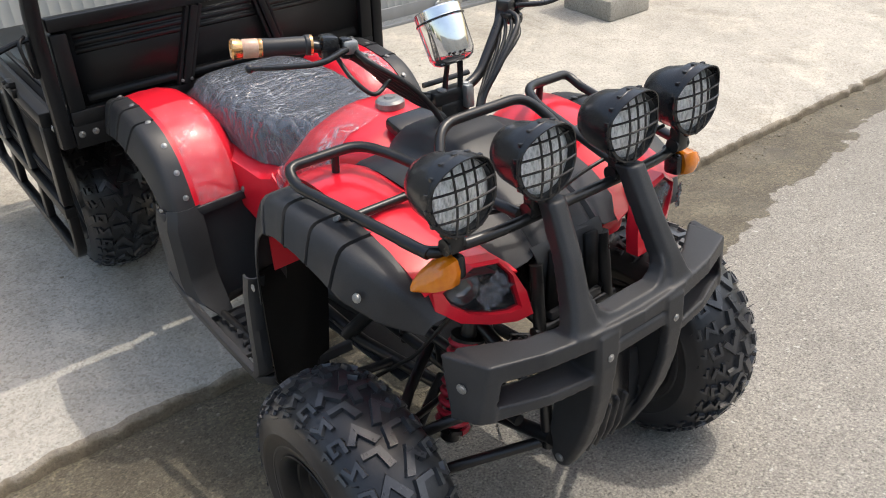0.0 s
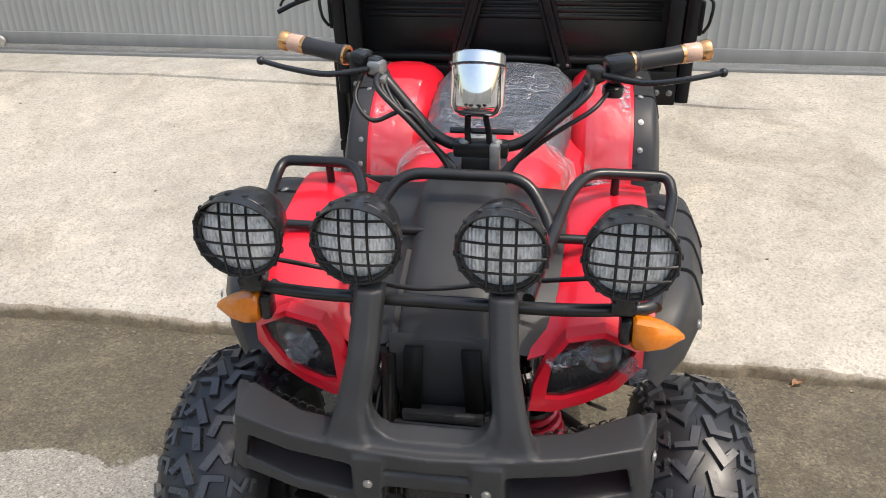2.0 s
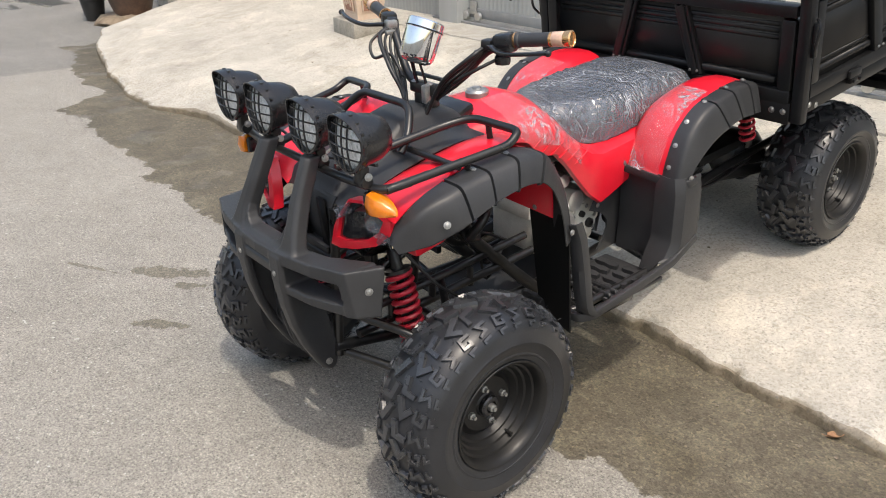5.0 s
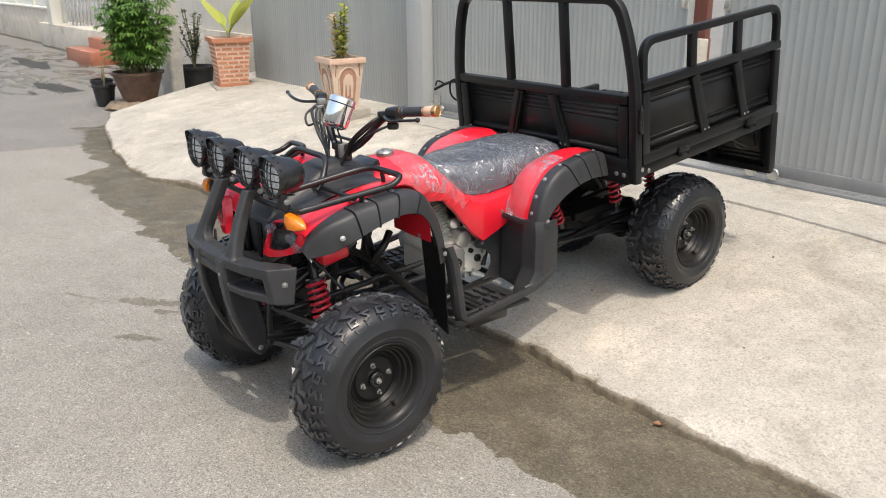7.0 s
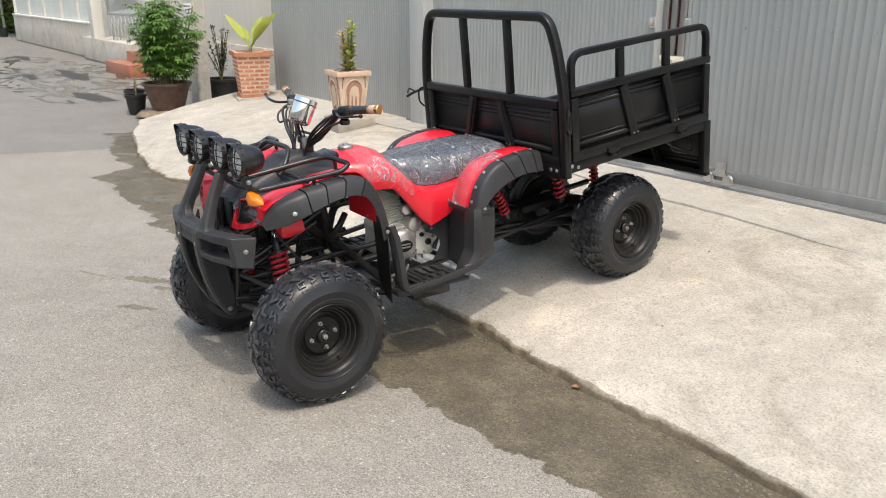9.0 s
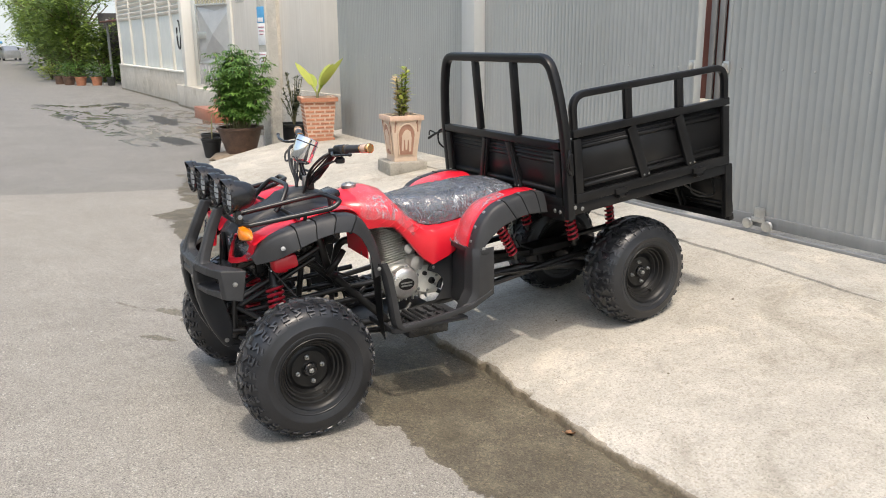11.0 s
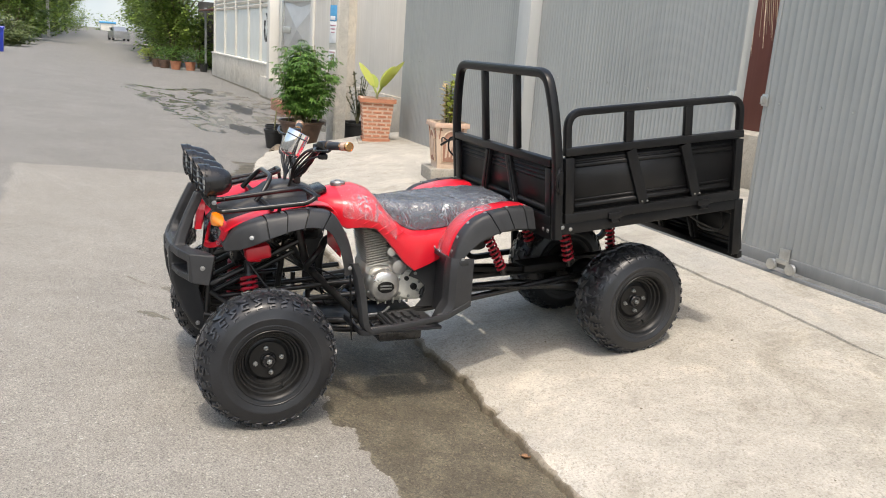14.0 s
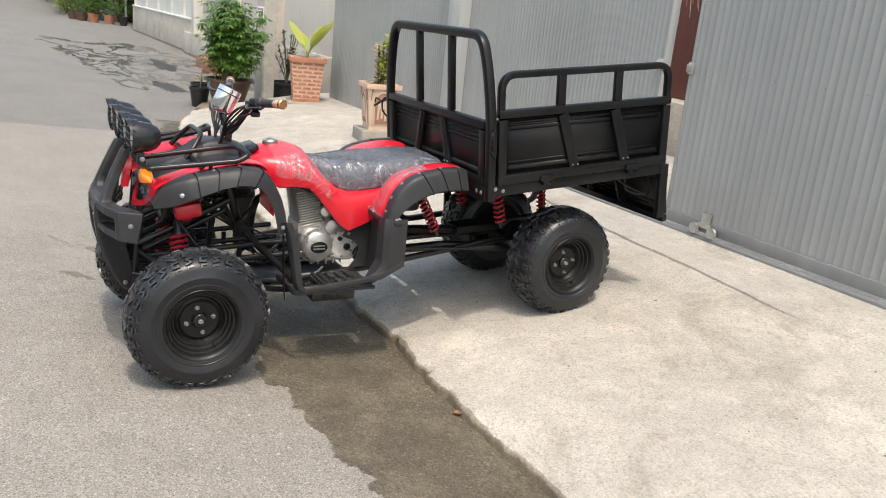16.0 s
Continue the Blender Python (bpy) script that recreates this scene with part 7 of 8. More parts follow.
# floor and chassis
bm = bmesh.new()
box(bm, (0, 0.53, 0.045), (2 * BW - 0.03, 1.02, 0.006))
bed_floor = part("bed_floor", bm, "bedpaint", bed)
for k in range(9):
    bm = bmesh.new()
    ridge(bm, (-0.48 + 0.12 * k, 0.04, 0.047), (-0.48 + 0.12 * k, 1.02, 0.047), 0.006, (0, 0, 1))
    part("floor_ridge", bm, "bedpaint", bed_floor)
for s in (1, -1):
    bm = bmesh.new()
    box(bm, (s * (BW - 0.02), 0.53, 0.018), (0.042, 1.04, 0.052), 0.005)
    part("side_sill", bm, "bedpaint", bed)
    bm = bmesh.new()
    box(bm, (s * 0.20, 0.52, -0.012), (0.045, 0.98, 0.05), 0.005)
    part("chassis_rail", bm, "bedpaint", bed)
    # rear corner post: short, carries the tailgate hinge
    bm = bmesh.new()
    box(bm, (s * (BW - 0.01), 1.045, -0.10), (0.03, 0.05, 0.28), 0.006)
    part("rear_bracket", bm, "bedpaint", bed)
for y in (0.03, 0.36, 0.70, 1.03):
    bm = bmesh.new()
    box(bm, (0, y, 0.012), (2 * BW - 0.06, 0.04, 0.04), 0.005)
    part("cross_member", bm, "bedpaint", bed)

# headboard with hoop
add_board("headboard", pressed_board(2 * BW - 0.05, 0.30, ((0.40, 0.335), (0.60, 0.665)), ((0.066, 0.011), (0.238, 0.006), (0.218, 0.006), (0.198, 0.006))), Matrix.Translation((-BW + 0.025, 0.012, 0.035)), bed, "pressed steel headboard under the hoop")
bm = bmesh.new()
sweep(bm, rounded([(-BW, 0.018, -0.02), (-BW, 0.018, 0.36), (-BW + 0.035, 0.018, 0.56), (-BW + 0.085, 0.018, 0.695), (BW - 0.085, 0.018, 0.695), (BW - 0.035, 0.018, 0.56), (BW, 0.018, 0.36), (BW, 0.018, -0.02)], 0.085, 7), frame_ring(0.042, 0.042, 0.012), up=(0, 1, 0))
hoop = part("headboard_hoop", bm, "bedpaint", bed, "rounded square-tube hoop")
for x in (-0.165, 0.165):
    bm = bmesh.new()
    box(bm, (x, 0.018, 0.51), (0.034, 0.03, 0.35), 0.004)
    part("hoop_bar", bm, "bedpaint", hoop)
bm = bmesh.new()
box(bm, (0, 0.012, 0.005), (2 * BW - 0.04, 0.03, 0.07), 0.005)
part("front_sill", bm, "bedpaint", bed)
for s in (1, -1):
    for dx in (0.04, 0.078):
        bolt(bed, (s * (BW - dx), -0.004, 0.012), (0, -1, 0), 0.0075, "sill_bolt")
    for dz in (0.0,):
        bolt(bed, (s * (BW + 0.022), 0.035, 0.035), (s, 0, 0), 0.007, "post_bolt")
        bolt(bed, (s * (BW + 0.022), 0.075, 0.022), (s, 0, 0), 0.007, "post_bolt")
    # latch on the corner post
    bm = bmesh.new()
    box(bm, (s * (BW + 0.026), 0.02, 0.235), (0.014, 0.022, 0.10), 0.004)
    tube(bm, spline([(s * (BW + 0.03), 0.015, 0.30), (s * (BW + 0.05), -0.005, 0.285), (s * (BW + 0.045), -0.012, 0.23), (s * (BW + 0.035), 0.01, 0.195)], 5), 0.005, 7)
    part("latch", bm, "bedpaint", bed)
# hooked rod by which the dropped side is held shut
bm = bmesh.new()
tube(bm, spline([(-BW - 0.01, 0.02, 0.29), (-BW - 0.06, 0.02, 0.283), (-BW - 0.13, 0.015, 0.262), (-BW - 0.19, 0.005, 0.235)], 5), 0.0075, 8)
tube(bm, spline([(-BW - 0.12, 0.015, 0.267), (-BW - 0.145, 0.0, 0.282), (-BW - 0.165, 0.0, 0.275), (-BW - 0.18, 0.005, 0.255)], 4), 0.004, 6)
part("latch_rod", bm, "bedpaint", bed)


def side_board(m, label):
    side = add_board("side_board", pressed_board(0.985, 0.335, ((0.34, 0.42), (0.64, 0.72)), ((0.072, 0.010), (0.098, 0.004), (0.275, 0.005), (0.252, 0.008)), True), m, bed, label)
    bm = bmesh.new()
    tube_pts = rounded([(0.018, 0.004, 0.325), (0.018, 0.004, 0.485), (0.967, 0.004, 0.485), (0.967, 0.004, 0.325)], 0.10, 8)
    sweep(bm, tube_pts, frame_ring(0.032, 0.032, 0.008), up=(0, 1, 0))
    bmesh.ops.transform(bm, matrix=m, verts=bm.verts)
    part("top_rail", bm, "bedpaint", side)
    for x in (0.335, 0.66):
        bm = bmesh.new()
        box(bm, (x, 0.004, 0.405), (0.042, 0.024, 0.15), 0.004)
        bmesh.ops.transform(bm, matrix=m, verts=bm.verts)
        part("rail_stub", bm, "bedpaint", side)
    for x in (0.26, 0.76):
        bm = bmesh.new()
        box(bm, (x, -0.020, 0.010), (0.075, 0.016, 0.026), 0.004)
        box(bm, (x, -0.018, -0.012), (0.05, 0.02, 0.022), 0.004)
        for dx in (-0.02, 0.02):
            lathe(bm, [(0.006, 0), (0.006, 0.008), (0, 0.009)], toward((x + dx, -0.028, -0.012), (0, -1, 0)), 6)
        bmesh.ops.transform(bm, matrix=m, verts=bm.verts)
        part("hinge", bm, "bedpaint", side)


# left side stands up: local x runs along the bed, its outer face looks to +x
side_board(Matrix.Translation((BW - 0.005, 0.055, 0.045)) @ Matrix.Rotation(radians(90), 4, "Z"), "pressed steel side board, standing up")
# right side hangs down from its hinges, a little off the sill
hang = Matrix.Translation((-BW - 0.028, 0.055, 0.076)) @ Matrix.Rotation(radians(181.5), 4, "Y") @ Matrix.Rotation(radians(90), 4, "Z")
side_board(hang, "pressed steel side board, hanging open")
# tailgate hangs down behind
tail = Matrix.Translation((BW - 0.03, 1.075, 0.02)) @ Matrix.Rotation(radians(180), 4, "Z") @ Matrix.Rotation(radians(174), 4, "X")
add_board("tailgate", pressed_board(2 * BW - 0.06, 0.30, ((0.33, 0.39), (0.60, 0.66)), ((0.066, 0.010), (0.238, 0.006), (0.214, 0.006))), tail, bed, "pressed steel tailgate, hanging open")
bm = bmesh.new()
for k in range(2):
    tube(bm, spline([(0.40, 0.80 + 0.1 * k, 0.0), (0.42, 0.9, -0.08 - 0.02 * k), (0.44, 1.03, -0.13), (0.40, 1.05, -0.03)], 5), 0.005, 6)
part("tail_cable", bm, "cable", bed)


# ---------------------------------------------------------------- pots and plants by the lane
def tapered_pot(name, label, at, turn, bottom, top, height, mat):
    p = thing(name, label, "plant pot", at=at, turn=turn)
    bm = bmesh.new()
    rows = []
    for h, w in ((0, bottom), (0.04, bottom * 1.0), (0.04, bottom * 0.98), (height - 0.05, top * 0.96), (height - 0.05, top * 1.03), (height, top * 1.04), (height, top * 0.9), (height - 0.05, top * 0.86)):
        r = w / 2
        rows.append([(r, -r, h), (r, r, h), (-r, r, h), (-r, -r, h)])
    loft(bm, rows)
    part("pot_body", bm, mat, p, angle=20)
    bm = bmesh.new()
    box(bm, (0, 0, height - 0.05), (top * 0.88, top * 0.88, 0.02))
    part("pot_soil", bm, "soil", p)
    return p


def leaf_blade(bm, base, d, length, width, droop=0.3, segs=3, up=(0, 0, 1)):
    d = Vector(d).normalized()
    side = d.cross(Vector(up))
    if side.length < 0.05:
        side = d.cross(Vector((1, 0.2, 0)))
    side.normalize()
    p, q = Vector(base), []
    for i in range(segs + 1):
        t = i / segs
        w = width * 0.5 * math.sin(math.pi * min(1, 0.12 + 0.88 * t)) ** 0.8 if i < segs else 0.0
        q.append((p.copy(), w))
        dd = (d + Vector((0, 0, -droop * t * 1.6))).normalized()
        p = p + dd * (length / segs)
    prev = None
    for c, w in q:
        row = [bm.verts.new(c)] if w == 0 else [bm.verts.new(c - side * w), bm.verts.new(c + side * w)]
        if prev:
            if len(row) == 1:
                bm.faces.new((prev[0], prev[1], row[0]))
            else:
                bm.faces.new((prev[0], prev[1], row[1], row[0]))
        prev = row


def brick_pot():
    p = tapered_pot("brick_planter", "tapered square planter with brick relief", (-6.78, 2.92, 0.285), -14, 0.33, 0.43, 0.56, "pinkclay")
    h0, h1 = 0.05, 0.51
    rows = 9
    for f in range(4):
        bm = bmesh.new()
        rot = Matrix.Rotation(math.pi / 2 * f, 4, "Z")
        for r in range(rows):
            z = h0 + (r + 0.5) * (h1 - h0) / rows
            w = 0.325 + (0.413 - 0.325) * (z - 0.04) / 0.47
            n = 3
            for c in range(-1, n):
                x0 = -w / 2 + (c + (0.5 if r % 2 else 0.0)) * w / n + 0.011
                x1 = x0 + w / n - 0.022
                x0, x1 = max(x0, -w / 2 + 0.004), min(x1, w / 2 - 0.004)
                if x1 - x0 < 0.02:
                    continue
                vs = box(bm, ((x0 + x1) / 2, -w / 2 - 0.001, z), (x1 - x0, 0.006, 0.027), 0.002, None, 1)
                bmesh.ops.transform(bm, matrix=rot, verts=vs)
        o = part("brick_relief", bm, "terracotta", p, "terracotta brick relief")
        o["kind"] = "stuff"
    for z, w, h in ((0.02, 0.345, 0.04), (0.535, 0.455, 0.05)):
        bm = bmesh.new()
        loft(bm, [[(a * r, c * r, zz) for a, c in ((-1, -1), (1, -1), (1, 1), (-1, 1))] for r, zz in ((w / 2 - 0.01, z - h / 2), (w / 2 + 0.008, z - h / 2), (w / 2 + 0.008, z + h / 2), (w / 2 - 0.01, z + h / 2))], caps=False)
        part("rim_band", bm, "terracotta", p, angle=20)
    b = thing("pot_base_slab", "thin grey concrete base slab under the planter", "slab", at=(-6.76, 2.91, 0.25), turn=-14)
    bm = bmesh.new()
    box(bm, (0, 0, 0.016), (0.48, 0.46, 0.04), 0.008)
    part("base", bm, "plinth", b)
    pl = thing("broad_leaf_plant", "young plant with broad yellow-green leaves in the planter", "plant", at=(-6.78, 2.92, 0.795))
    bm = bmesh.new()
    tube(bm, [(0, 0, -0.02), (0.0, 0.0, 0.12)], 0.02, 8)
    part("stem", bm, "stem", pl)
    bm = bmesh.new()
    for d, L, w, dr in (((-0.75, -0.3, 1.0), 0.42, 0.15, 0.25), ((0.75, 0.2, 0.95), 0.40, 0.14, 0.15), ((1.0, 0.3, 1.05), 0.55, 0.13, 0.2), ((-0.3, 0.5, 1.0), 0.36, 0.12, 0.4), ((-0.9, 0.1, 0.8), 0.33, 0.12, 0.3)):
        b0 = Vector((0, 0, 0.08))
        tube(bm, [b0, b0 + Vector(d) * 0.13], 0.008, 6)
        leaf_blade(bm, b0 + Vector(d) * 0.12, d, L, w, dr, 6)
    part("leaves", bm, "leafyellow", pl)


def carved_pot(at, turn, plant):
    pb = thing("pot_plinth", "low square grey concrete plinth", "plinth", "plinths of the carved pots", at=(at[0], at[1], at[2]), turn=turn)
    bm = bmesh.new()
    box(bm, (0, 0, 0.03), (0.40, 0.40, 0.13), 0.012)
    part("plinth_block", bm, "plinth", pb)
    p = tapered_pot("carved_pot", "tapered square clay pot with carved arched panels", (at[0], at[1], at[2] + 0.094), turn, 0.24, 0.335, 0.46, "creamclay")
    for f in range(4):
        rot = Matrix.Rotation(math.pi / 2 * f, 4, "Z")
        slope = math.atan2((0.335 - 0.24) / 2 * 0.96, 0.41)
        m = rot @ Matrix.Translation((0, -0.120, 0.04)) @ Matrix.Rotation(slope + math.pi / 2, 4, "X") @ Matrix.Diagonal((0.80, 1.04, 1, 1))
        bm = bmesh.new()
        arch = [(0.105 * math.cos(a), 0.215 + 0.115 * math.sin(a)) for a in [i * math.pi / 12 for i in range(13)]]
        prism(bm, [(-0.085, 0.03)] + [(0.085, 0.03)] + arch, m @ Matrix.Translation((0, 0, -0.004)), 0.012)
        part("arch_panel", bm, "clayrelief", p, "brown carved arch panel")
        bm = bmesh.new()
        tube(bm, [m @ Vector((x * 1.08, y * 1.0, 0.008)) for x, y in [(-0.085, 0.03)] + arch[::-1] + [(0.085, 0.03)]], 0.008, 6)
        # plain worn relief shapes inside the arch
        block = [(-0.062, 0.07), (-0.040, 0.07), (-0.034, 0.17), (-0.022, 0.18), (-0.012, 0.08), (0.010, 0.08), (0.016, 0.18), (0.030, 0.17), (0.036, 0.06), (0.060, 0.06), (0.066, 0.19), (0.050, 0.255), (0.010, 0.275), (-0.030, 0.262), (-0.060, 0.22)]
        prism(bm, block, m, 0.014)
        part("arch_moulding", bm, "creamclay", p)
        for sx in (-1, 1):
            bm = bmesh.new()
            tube(bm, [m @ Vector((sx * 0.125, 0.33, 0.002)), m @ Vector((sx * 0.145, 0.36, 0.002)), m @ Vector((sx * 0.15, 0.25, 0.002))], 0.006, 5)
            part("corner_scroll", bm, "clayrelief", p)
    bm = bmesh.new()
    for f in range(4):
        vs = box(bm, (0, -0.172, 0.435), (0.358, 0.016, 0.05), 0.004)
        bmesh.ops.transform(bm, matrix=Matrix.Rotation(math.pi / 2 * f, 4, "Z"), verts=vs)
    part("rim_band", bm, "pinkclay", p)
    if not plant:
        return
    pl = thing("croton", "croton with pink and yellow leaves in the carved pot", "plant", at=(at[0], at[1], at[2] + 0.5))
    bs, bl, by = bmesh.new(), bmesh.new(), bmesh.new()
    for k, (x, y, h, warm) in enumerate(((-0.05, 0.0, 0.38, 1), (0.03, 0.03, 0.52, 0), (0.06, -0.02, 0.46, 0), (-0.02, 0.05, 0.30, 1), (-0.08, 0.04, 0.24, 1), (0.0, -0.03, 0.42, 1))):
        top = (x * 1.5, y * 1.5, h)
        tube(bs, [(x * 0.6, y * 0.6, -0.03), (x, y, h * 0.5), top], 0.008, 6)
        n = int(h * 70)
        for i in range(n):
            t = 0.12 + 0.88 * i / n
            a = i * 2.4 + k
            c = Vector((x * (0.6 + 0.9 * t), y * (0.6 + 0.9 * t), h * t))
            leaf_blade(bl if warm else by, c, (math.cos(a), math.sin(a), random.uniform(0.2, 0.8)), random.uniform(0.08, 0.13), 0.052, 0.5, 2)
    tagged(part("stems", bs, "stem", pl), kind="stuff")
    part("pink_leaves", bl, "leafred", pl)
    part("yellow_leaves", by, "leafyellow", pl)


def round_pot(p, r0, r1, h, mat, z=0.0):
    bm = bmesh.new()
    lathe(bm, [(0, z), (r0, z), (r0 * 1.02, z + 0.01), (r1 * 0.98, z + h - 0.04), (r1 * 1.06, z + h - 0.035), (r1 * 1.07, z + h), (r1 * 0.95, z + h), (r1 * 0.92, z + h - 0.05), (0, z + h - 0.05)], n=28)
    part("pot_body", bm, mat, p, angle=30)
    bm = bmesh.new()
    lathe(bm, [(r1 * 0.93, z + h - 0.045), (0, z + h - 0.035)], n=20)
    part("pot_soil", bm, "soil", p)


def bush_pot():
    at = (-8.1, 2.25, -0.075)
    s = thing("sacking_heap", "old brown sacking under the big pot", "sack", at=at)
    bm = bmesh.new()
    rows = []
    for k, (r, h) in enumerate(((0.42, 0.0), (0.43, 0.04), (0.36, 0.085), (0.2, 0.10))):
        rows.append([(r * (1 + 0.14 * noise.noise((math.cos(a) * 2, math.sin(a) * 2, k))) * math.cos(a), r * (1 + 0.14 * noise.noise((math.cos(a) * 2, math.sin(a) * 2, k))) * math.sin(a), h + 0.03 * noise.noise((a * 2, k, 3)) * (k > 0)) for a in [i * math.pi / 14 for i in range(28)]])
    loft(bm, rows)
    part("sacking", bm, "sack", s, angle=60)
    p = thing("brown_pot", "large glazed brown pot on old sacking", "plant pot", at=(at[0], at[1], at[2] + 0.085))
    round_pot(p, 0.20, 0.31, 0.38, "darkpot")
    b = thing("leafy_bush", "dense green narrow-leaved bush in the brown pot", "plant", at=(at[0], at[1], at[2] + 0.44))
    bs, bl = bmesh.new(), bmesh.new()
    for k in range(48):
        a, r = random.uniform(0, 2 * math.pi), random.uniform(0.02, 0.24)
        h = random.uniform(0.45, 1.16) * (1.06 - r * 0.8)
        spread = random.uniform(1.3, 2.3)
        pts = [Vector((r * math.cos(a), r * math.sin(a), -0.02)), Vector((r * 1.25 * math.cos(a), r * 1.25 * math.sin(a), h * 0.5)), Vector((r * spread * math.cos(a), r * spread * math.sin(a), h))]
        tube(bs, pts, 0.007, 5)
        for i in range(60):
            t = random.uniform(0.25, 1.0)
            c = pts[0] * (1 - t) ** 2 + pts[1] * 2 * t * (1 - t) + pts[2] * t * t
            aa = random.uniform(0, 2 * math.pi)
            d = Vector((math.cos(aa), math.sin(aa), random.uniform(-0.1, 0.6)))
            c2 = c + d * random.uniform(0.03, 0.13)
            for j in range(4):
                ab = aa + (j - 1.5) * 0.55
                leaf_blade(bl, c2, (math.cos(ab), math.sin(ab), d.z * 0.3 - 0.25), random.uniform(0.08, 0.15), 0.028, 0.8, 2)
    part("stem", bs, "stem", b)
    part("leaves", bl, "leaf", b)
    for k, (x, y, hh) in enumerate(((-8.95, 2.05, 0.30), (-8.55, 1.95, 0.28))):
        q = thing("black_nursery_pot", "small black plastic nursery pot", "plant pot", "nursery pots by the pole", at=(x, y, -0.075))
        round_pot(q, 0.10, 0.14, hh, "blackpot")
        bm = bmesh.new()
        for j in range(3):
            tube(bm, [(0.02 * j, 0, hh - 0.06), (0.03 * j - 0.02, 0.02, hh + 0.12 + 0.08 * j)], 0.005, 5)
        part("bare_stem", bm, "stem", q)
    q = thing("black_tub", "black plastic tub with a dark shrub", "plant pot", at=(-8.9, 3.35, -0.05))
    round_pot(q, 0.20, 0.26, 0.36, "blackpot")
    w = thing("dark_shrub", "thin dark-leaved shrub in the black tub", "plant", at=(-8.9, 3.35, 0.29))
    bs, bl = bmesh.new(), bmesh.new()
    for k in range(12):
        a = random.uniform(0, 2 * math.pi)
        h, r = random.uniform(0.4, 0.85), random.uniform(0.08, 0.3)
        tube(bs, [(0, 0, -0.03), (r * 0.4 * math.cos(a), r * 0.4 * math.sin(a), h * 0.5), (r * math.cos(a), r * math.sin(a), h)], 0.007, 5)
        for i in range(34):
            t = random.uniform(0.3, 1.0)
            aa = random.uniform(0, 2 * math.pi)
            leaf_blade(bl, (r * t * math.cos(a), r * t * math.sin(a), h * t), (math.cos(aa), math.sin(aa), random.uniform(0, 0.7)), random.uniform(0.05, 0.10), 0.03, 0.4, 2)
    part("stem", bs, "stem", w)
    part("leaves", bl, "leafdark", w)


def utility_pole():
    p = thing("utility_pole", "square concrete utility pole with paper notices", "pole", at=(-8.68, 2.93, -0.08), turn=20)
    bm = bmesh.new()
    loft(bm, [[(a * w, b * w, z) for a, b in ((-1, -0.8), (-0.8, -1), (0.8, -1), (1, -0.8), (1, 0.8), (0.8, 1), (-0.8, 1), (-1, 0.8))] for z, w in ((0, 0.112), (3, 0.102), (8, 0.085))])
    part("shaft", bm, "pole", p, angle=20)
    for z, h, mat, n_bars in ((2.01, 0.23, "bluepaper", 0), (1.735, 0.31, "paper", 3), (1.385, 0.19, "paper", 3)):
        bm = bmesh.new()
        box(bm, (0.0, -0.112, z), (0.165, 0.004, h), 0.001)
        n = part("notice", bm, mat, p, "blue notice with a white lower edge" if n_bars == 0 else "weathered white paper notice")
        bm = bmesh.new()
        for k in range(n_bars):
            box(bm, (0.0, -0.1150, z + h * 0.32 - k * 0.05), (0.13 - 0.02 * k, 0.003, 0.020))
        if n_bars == 0:
            box(bm, (-0.01, -0.1150, z - 0.07), (0.12, 0.003, 0.06), 0.001)
        part("print_bars", bm, "ink" if n_bars else "paper", n)


def foliage(bm, c, r, n, size, seed=0):
    for i in range(n):
        d = Vector((random.gauss(0, 1), random.gauss(0, 1), random.gauss(0, 1))).normalized()
        k = random.uniform(0.55, 1.0) * (1 + 0.35 * noise.noise(d * 1.8 + Vector((seed, 0, 0))))
        p = Vector(c) + Vector((d.x * r[0], d.y * r[1], d.z * r[2])) * k
        if noise.noise(p * (1.3 / max(r))) < -0.22:
            continue
        a = random.uniform(0, 2 * math.pi)
        leaf_blade(bm, p, (math.cos(a), math.sin(a), random.uniform(-0.4, 0.6)), size * random.uniform(0.6, 1.3), size * 0.42, 0.4, 2)


def tree(at, h, spread, n, size, label, mat="leaffar"):
    t = thing("tree", label, "tree", "trees along the lane", at=at)
    bm = bmesh.new()
    sweep(bm, spline([(0, 0, 0), (0.1, 0.05, h * 0.3), (0.0, 0.1, h * 0.62)], 4), disc(0.16, 8), scale=lambda k: 1 - 0.5 * k)
    for k in range(6):
        a = k * 1.05 + at[0]
        sweep(bm, spline([(0, 0.05, h * 0.35), (spread * 0.3 * math.cos(a), spread * 0.3 * math.sin(a), h * 0.55), (spread * 0.62 * math.cos(a), spread * 0.62 * math.sin(a), h * 0.72)], 4), disc(0.06, 6), scale=lambda q: 1 - 0.7 * q)
    part("trunk", bm, "bark", t)
    bm = bmesh.new()
    for k in range(9):
        a = k * 2.4 + at[0]
        r = spread * (0.25 + 0.4 * (k % 3) / 2)
        foliage(bm, (r * math.cos(a), r * math.sin(a), h * (0.42 + 0.5 * ((k * 0.37) % 1))), (spread * 0.45, spread * 0.45, h * 0.2), n // 9, size, k + at[0])
    part("crown", bm, mat, t)


